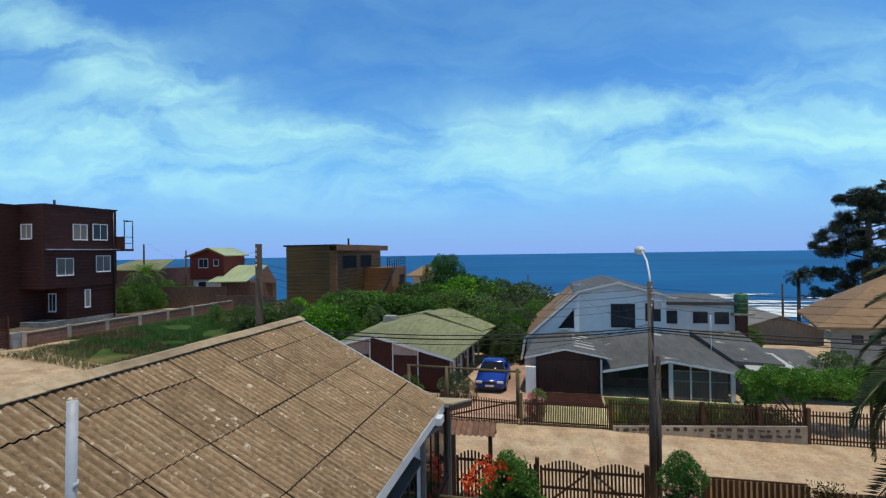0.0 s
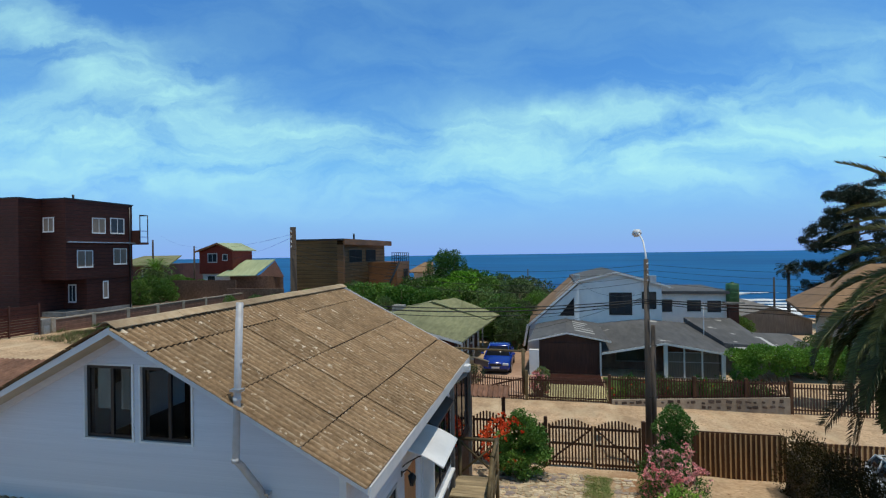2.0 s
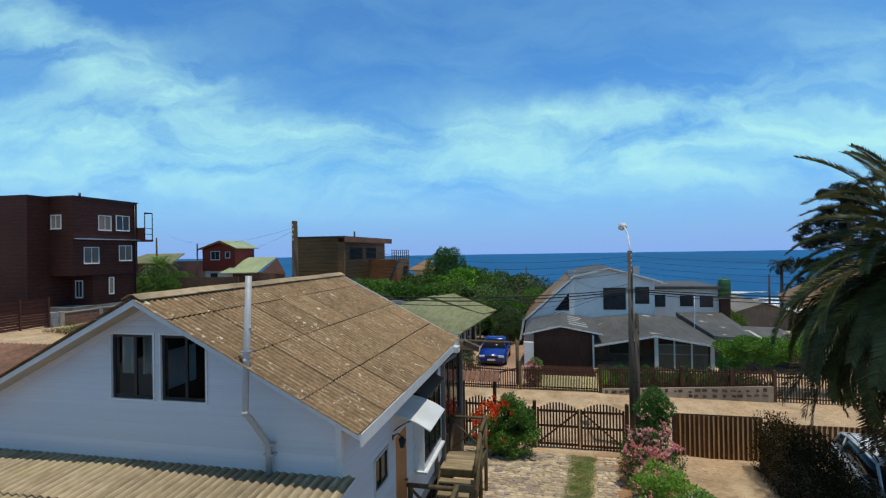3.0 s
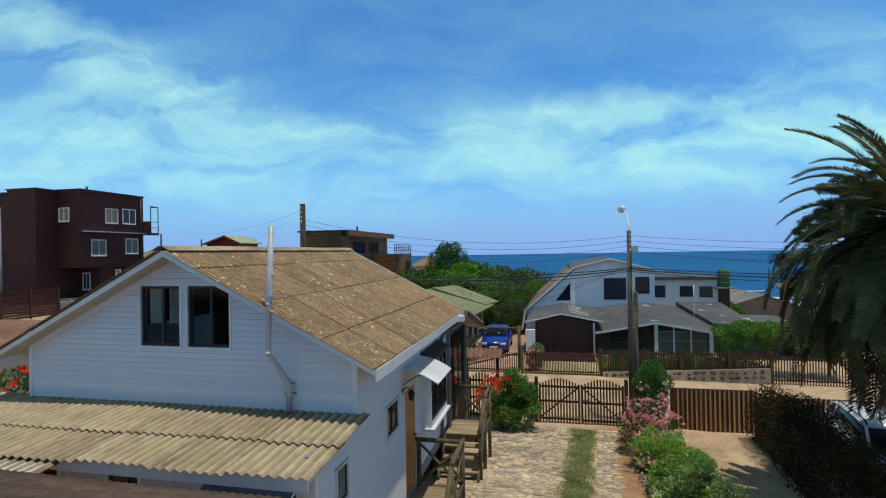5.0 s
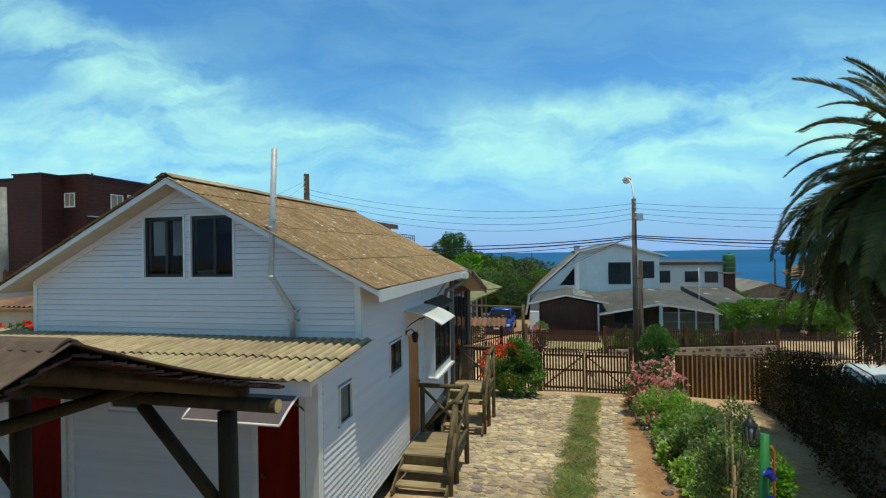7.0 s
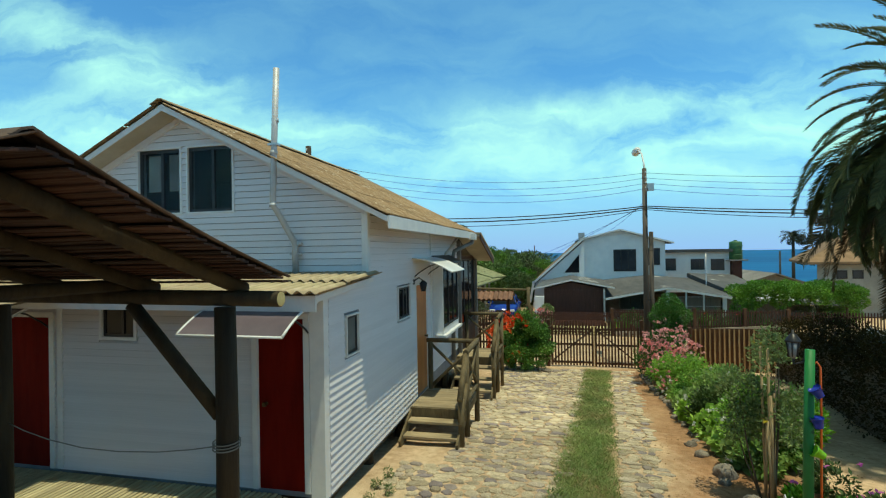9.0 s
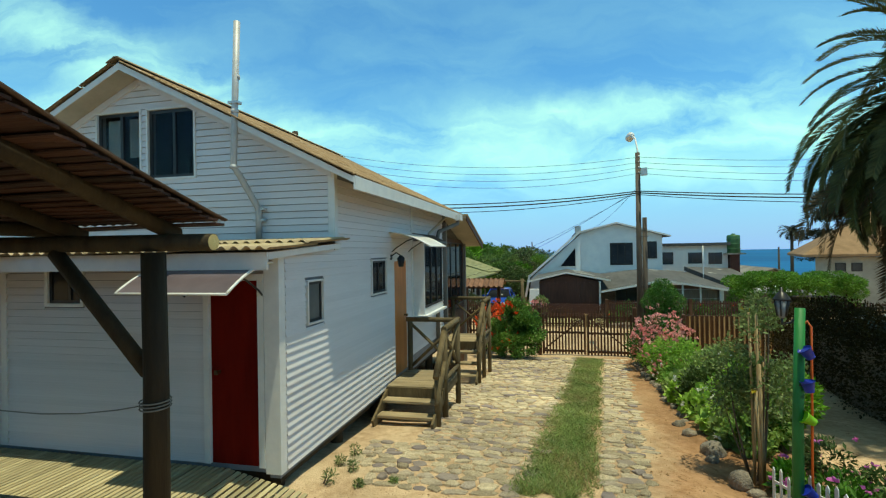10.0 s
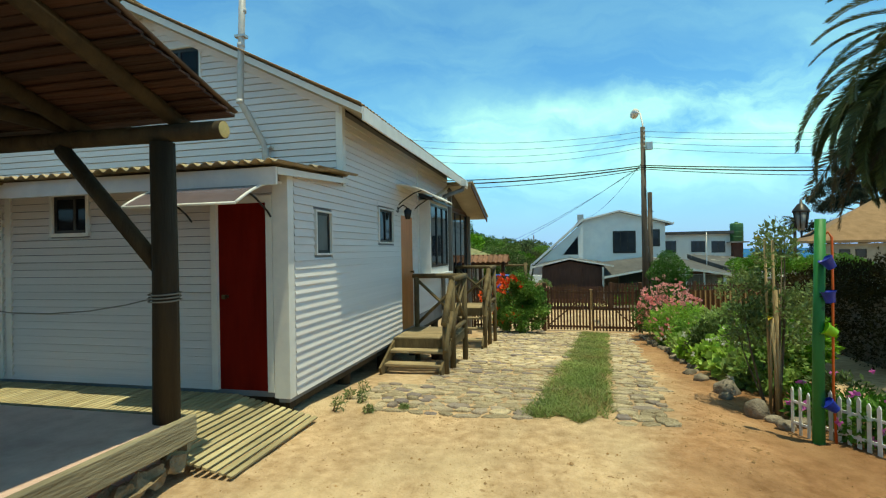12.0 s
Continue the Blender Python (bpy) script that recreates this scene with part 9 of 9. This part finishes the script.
while len(fg) < 52000:
    y = 20.8 + 22 * rng.random()
    x = -30.6 + 17 * rng.random()
    if y < 23.5 and rng.random() < 0.55:
        continue
    if noise.noise((x * 0.35, y * 0.35, 1)) < -0.25:
        continue
    (fd if noise.noise((x * 0.2, y * 0.2, 7)) > 0.12 or y < 25.5 and rng.random() < 0.75 else fg).append((x, y, h(x, y) + 0.05))
blades("field_grass", fg, 0.26, L_field, "tall rough grass on the vacant plot", 0.5, 0.016, 6)
blades("dry_field_grass", fd, 0.26, L_weed, "dry straw-coloured grass on the vacant plot", 0.5, 0.016, 7)

# ---- garden things ----
gpst = thing("green_post", (2.22, 2.92, gz(2.2, 2.9)), "green painted round post hung with coloured pots", "post")
bm = bmesh.new()
tube(bm, [(2.18, 2.90, -0.2), (2.21, 2.93, 0.9), (2.26, 2.97, 1.92)], [0.050, 0.046, 0.043], 14)
part("shaft", bm, M_greenpost, gpst)
for z, mt, tilt, nm in ((1.52, M_bluepot, 35, "pot"), (1.22, M_bluepot, 10, "pot"), (0.92, M_limepot, 60, "pot"), (0.25, M_bluepot, 50, "pot")):
    bm = bmesh.new()
    tube(bm, [(0, 0, -0.05), (0, 0, 0.040), (0, 0, 0.042), (0, 0, 0.052)], [0.036, 0.054, 0.060, 0.060], 16, False)
    tube(bm, [(0, 0, -0.05), (0, 0, -0.048)], [0.036, 0.036], 16)
    tube(bm, [(0, 0, 0.030), (0, 0, 0.034)], [0.050, 0.050], 16)
    bmesh.ops.transform(bm, matrix=Matrix.Translation((2.24 + 0.03, 2.86, z)) @ Matrix.Rotation(radians(-tilt), 4, "Y"), verts=bm.verts[:])
    pt = thing("hanging_pot", (2.31, 2.84, z - 0.1), "small tilted plastic pot hung on the green post", "pot", "hanging pots")
    part("pot_body", bm, mt, pt)
    bm = bmesh.new()
    tube(bm, [(2.21, 2.90, z), (2.29, 2.86, z)], 0.008, 5)
    part("hook", bm, M_wire, pt)
hs = thing("orange_hose", (2.33, 2.9, gz(2.3, 2.9)), "thin orange hose running up the green post", "hose")
bm = bmesh.new()
tube(bm, [(2.33, 2.92, -0.14), (2.30, 2.89, 0.4), (2.31, 2.90, 0.9), (2.325, 2.92, 1.3), (2.335, 2.94, 1.75), (2.31, 2.95, 1.80), (2.27, 2.96, 1.76)], 0.011, 7)
part("hose_tube", bm, M_hose, hs)
LX, LY = 2.13, 3.02
gl = thing("garden_lantern", (2.24, 2.96, 1.86), "black glazed lantern on a bracket of the green post", "lantern")
bm = bmesh.new()
tube(bm, [(2.25, 2.97, 1.84), (2.19, 2.99, 1.78), (LX, LY, 1.76), (LX, LY, 1.84)], 0.012, 8)
part("bracket", bm, M_black, gl)
bm = bmesh.new()
tube(bm, [(LX, LY, 1.82), (LX, LY, 1.845), (LX, LY, 1.99)], [0.022, 0.038, 0.060], 6)
part("glass_body", bm, M_lampglass, gl)
bm = bmesh.new()
tube(bm, [(LX, LY, 1.99), (LX, LY, 2.005), (LX, LY, 2.06), (LX, LY, 2.075), (LX, LY, 2.11)], [0.080, 0.075, 0.036, 0.014, 0.01], 6)
part("cap", bm, M_black, gl)
for i in range(6):
    bm = bmesh.new()
    a = i * math.pi / 3
    tube(bm, [(LX + 0.041 * math.cos(a), LY + 0.041 * math.sin(a), 1.84), (LX + 0.063 * math.cos(a), LY + 0.063 * math.sin(a), 1.995)], 0.007, 4)
    part("glazing_bar", bm, M_black, gl)
wpf = thing("white_picket_edging", (2.45, 3.0, gz(2.45, 3)), "small white plastic picket edging", "fence")
me = picket_mesh(0.032, 0.012, M_whitepicket, 0.06)
for k, (ax0, ay0, ax1, ay1, n) in enumerate(((2.13, 3.28, 2.17, 3.05, 3), (2.30, 3.1, 2.62, 2.55, 9))):
    for i in range(n):
        t = i / (n - 1)
        x, y = ax0 + (ax1 - ax0) * t, ay0 + (ay1 - ay0) * t
        piece("picket", me, Matrix.Translation((x, y, gz(x, y) - 0.03)) @ Matrix.Rotation(math.atan2(ay1 - ay0, ax1 - ax0), 4, "Z") @ Matrix.Diagonal((1, 1, 0.47 + 0.02 * math.sin(i * 2), 1)), wpf)
    for z in (0.10, 0.30):
        bm = bmesh.new()
        beam(bm, (ax0, ay0 + 0.012, gz(ax0, ay0) + z), (ax1, ay1 + 0.012, gz(ax1, ay1) + z), 0.012, 0.025)
        part("rail", bm, M_whitepicket, wpf)
rs = random.Random(33)


def rock(x, y, r, k, mt=M_rock, tall=1.0):
    bm = bmesh.new()
    bmesh.ops.create_icosphere(bm, subdivisions=3 if r > 0.12 else 2, radius=r)
    sx, sy, sz = rs.uniform(0.8, 1.3), rs.uniform(0.8, 1.2), rs.uniform(0.55, 0.85) * tall
    for v in bm.verts:
        v.co = Vector((v.co.x * sx, v.co.y * sy, v.co.z * sz)) * (1 + 0.28 * noise.noise(v.co / r * 1.3 + Vector((k * 7.1, 0, 0))) + 0.08 * noise.noise(v.co / r * 4 + Vector((k, 3, 0)))) + Vector((x, y, gz(x, y) + r * sz * 0.45))
    for f in bm.faces:
        f.smooth = True
    t_ = thing("garden_rock", (x, y, gz(x, y)), "rough grey-tan rock edging the garden bed", "rock", "bed edging rocks")
    part("rock_body", bm, mt, t_)


for k, (x, y, r) in enumerate(((2.03, 3.87, 0.115), (2.02, 4.86, 0.15), (2.10, 3.64, 0.075), (2.11, 3.38, 0.08), (2.28, 3.5, 0.09), (2.38, 3.35, 0.07), (1.93, 4.6, 0.08), (1.9, 5.6, 0.09), (1.88, 6.1, 0.08))):
    rock(x, y, r, k, M_rock, 1.5 if k == 0 else 1.0)
y = 6.4
while y < 13.5:
    rock(2.05 + 0.03 * (y - 6) + rs.uniform(-0.05, 0.05), y, rs.uniform(0.05, 0.10), rs.randrange(100))
    y += rs.uniform(0.18, 0.34)
for k in range(7):
    rock(-0.55 + k * -0.22 + rs.uniform(-0.05, 0.05), 13.75 + rs.uniform(-0.15, 0.1), rs.uniform(0.06, 0.11), k + 50)
# loose pebbles and crumbs on the bare ground
bm = bmesh.new()
for i in range(2600):
    x, y = rs.uniform(-2.6, 2.1), rs.uniform(-0.5, 3.2) if rs.random() < 0.6 else rs.uniform(3, 12)
    if y > 3 and x < 1.05:
        x = rs.uniform(1.1, 1.9) + 0.03 * (y - 3)
    r = rs.uniform(0.003, 0.010) if rs.random() < 0.93 else rs.uniform(0.012, 0.022)
    z = bump_z(x, y)
    vs_ = [bm.verts.new((x + r * rs.uniform(0.6, 1.2) * math.cos(a), y + r * rs.uniform(0.6, 1.2) * math.sin(a), z)) for a in (0, 1.57, 3.14, 4.71)]
    tp = bm.verts.new((x, y, z + r * 0.8))
    for a, b in zip(vs_, vs_[1:] + vs_[:1]):
        bm.faces.new((a, b, tp))
single("pebbles", bm, M_soil, "scattered small pebbles and clods on bare earth", "pebbles", kind="stuff")

# ---- flagstones of the drive, last ----
pav = new("paving")
tagged(pav, "irregular flat stone paving of the driveway", "paving", kind="structure")
rf = random.Random(71)
stone_me = []
for k in range(14):
    bm = bmesh.new()
    n = rf.choice((6, 7, 8))
    ring = []
    for i in range(n):
        a = 2 * math.pi * (i + rf.uniform(-0.33, 0.33)) / n
        r = 0.5 * rf.uniform(0.80, 1.20)
        ring.append((r * math.cos(a), r * math.sin(a)))
    lo = [bm.verts.new((x, y, -0.03)) for x, y in ring]
    mi = [bm.verts.new((x * 0.97, y * 0.97, 0.012)) for x, y in ring]
    hi = [bm.verts.new((x * 0.90, y * 0.90, 0.020 + rf.uniform(-0.005, 0.005))) for x, y in ring]
    for a, b in ((lo, mi), (mi, hi)):
        for i in range(n):
            bm.faces.new((a[i], a[(i + 1) % n], b[(i + 1) % n], b[i]))
    bm.faces.new(hi)
    stone_me.append(mesh_of("paving_stone", bm, M_stone))
spots_ = []
y = 2.75
while y < 14.3:
    row = rf.uniform(0.11, 0.19)
    left = -2.55 + 0.03 * (y - 3) + (0.55 if 4.2 < y < 7.0 else 0.55 if 8.8 < y < 11.2 else 0)
    if y < 3.1:
        left = -2.1
    c = strip(y)
    for a, b in ((left, c - 0.38), (c + 0.40, c + 0.40 + 0.55)):
        x = a + rf.uniform(0, 0.08)
        while x < b:
            w = rf.uniform(0.12, 0.30)
            spots_.append((x + w / 2, y + row / 2 + rf.uniform(-0.02, 0.02), w * 1.04, row * 1.10 * rf.uniform(0.9, 1.15)))
            x += w
    y += row
near = [s_ for s_ in spots_ if s_[1] < 6.6][:300]
rest = [s_ for s_ in spots_ if s_ not in near]
for x, y, w, d in near:
    me = stone_me[rf.randrange(14)]
    tilt = Matrix.Rotation(-0.09, 4, "X") if y > 3 else Matrix.Identity(4)
    piece("paving_stone", me, Matrix.Translation((x, y, bump_z(x, y) + rf.uniform(-0.014, 0.002))) @ tilt @ Matrix.Rotation(rf.uniform(-0.3, 0.3), 4, "Z") @ Matrix.Diagonal((w, d, 1, 1)), pav)
co, fa = [], []
for x, y, w, d in rest:
    me = stone_me[rf.randrange(14)]
    m = Matrix.Translation((x, y, bump_z(x, y) + rf.uniform(-0.014, 0.002))) @ Matrix.Rotation(-0.09, 4, "X") @ Matrix.Rotation(rf.uniform(-0.3, 0.3), 4, "Z") @ Matrix.Diagonal((w, d, 1, 1))
    b = len(co)
    co += [tuple(m @ v.co) for v in me.vertices]
    fa += [[b + i for i in p.vertices] for p in me.polygons]
me = bpy.data.meshes.new("far_paving")
me.from_pydata(co, [], fa)
me.materials.append(M_stone)
fpv = new("far_paving", me)
fpv.parent = pav
tagged(fpv, kind="stuff")
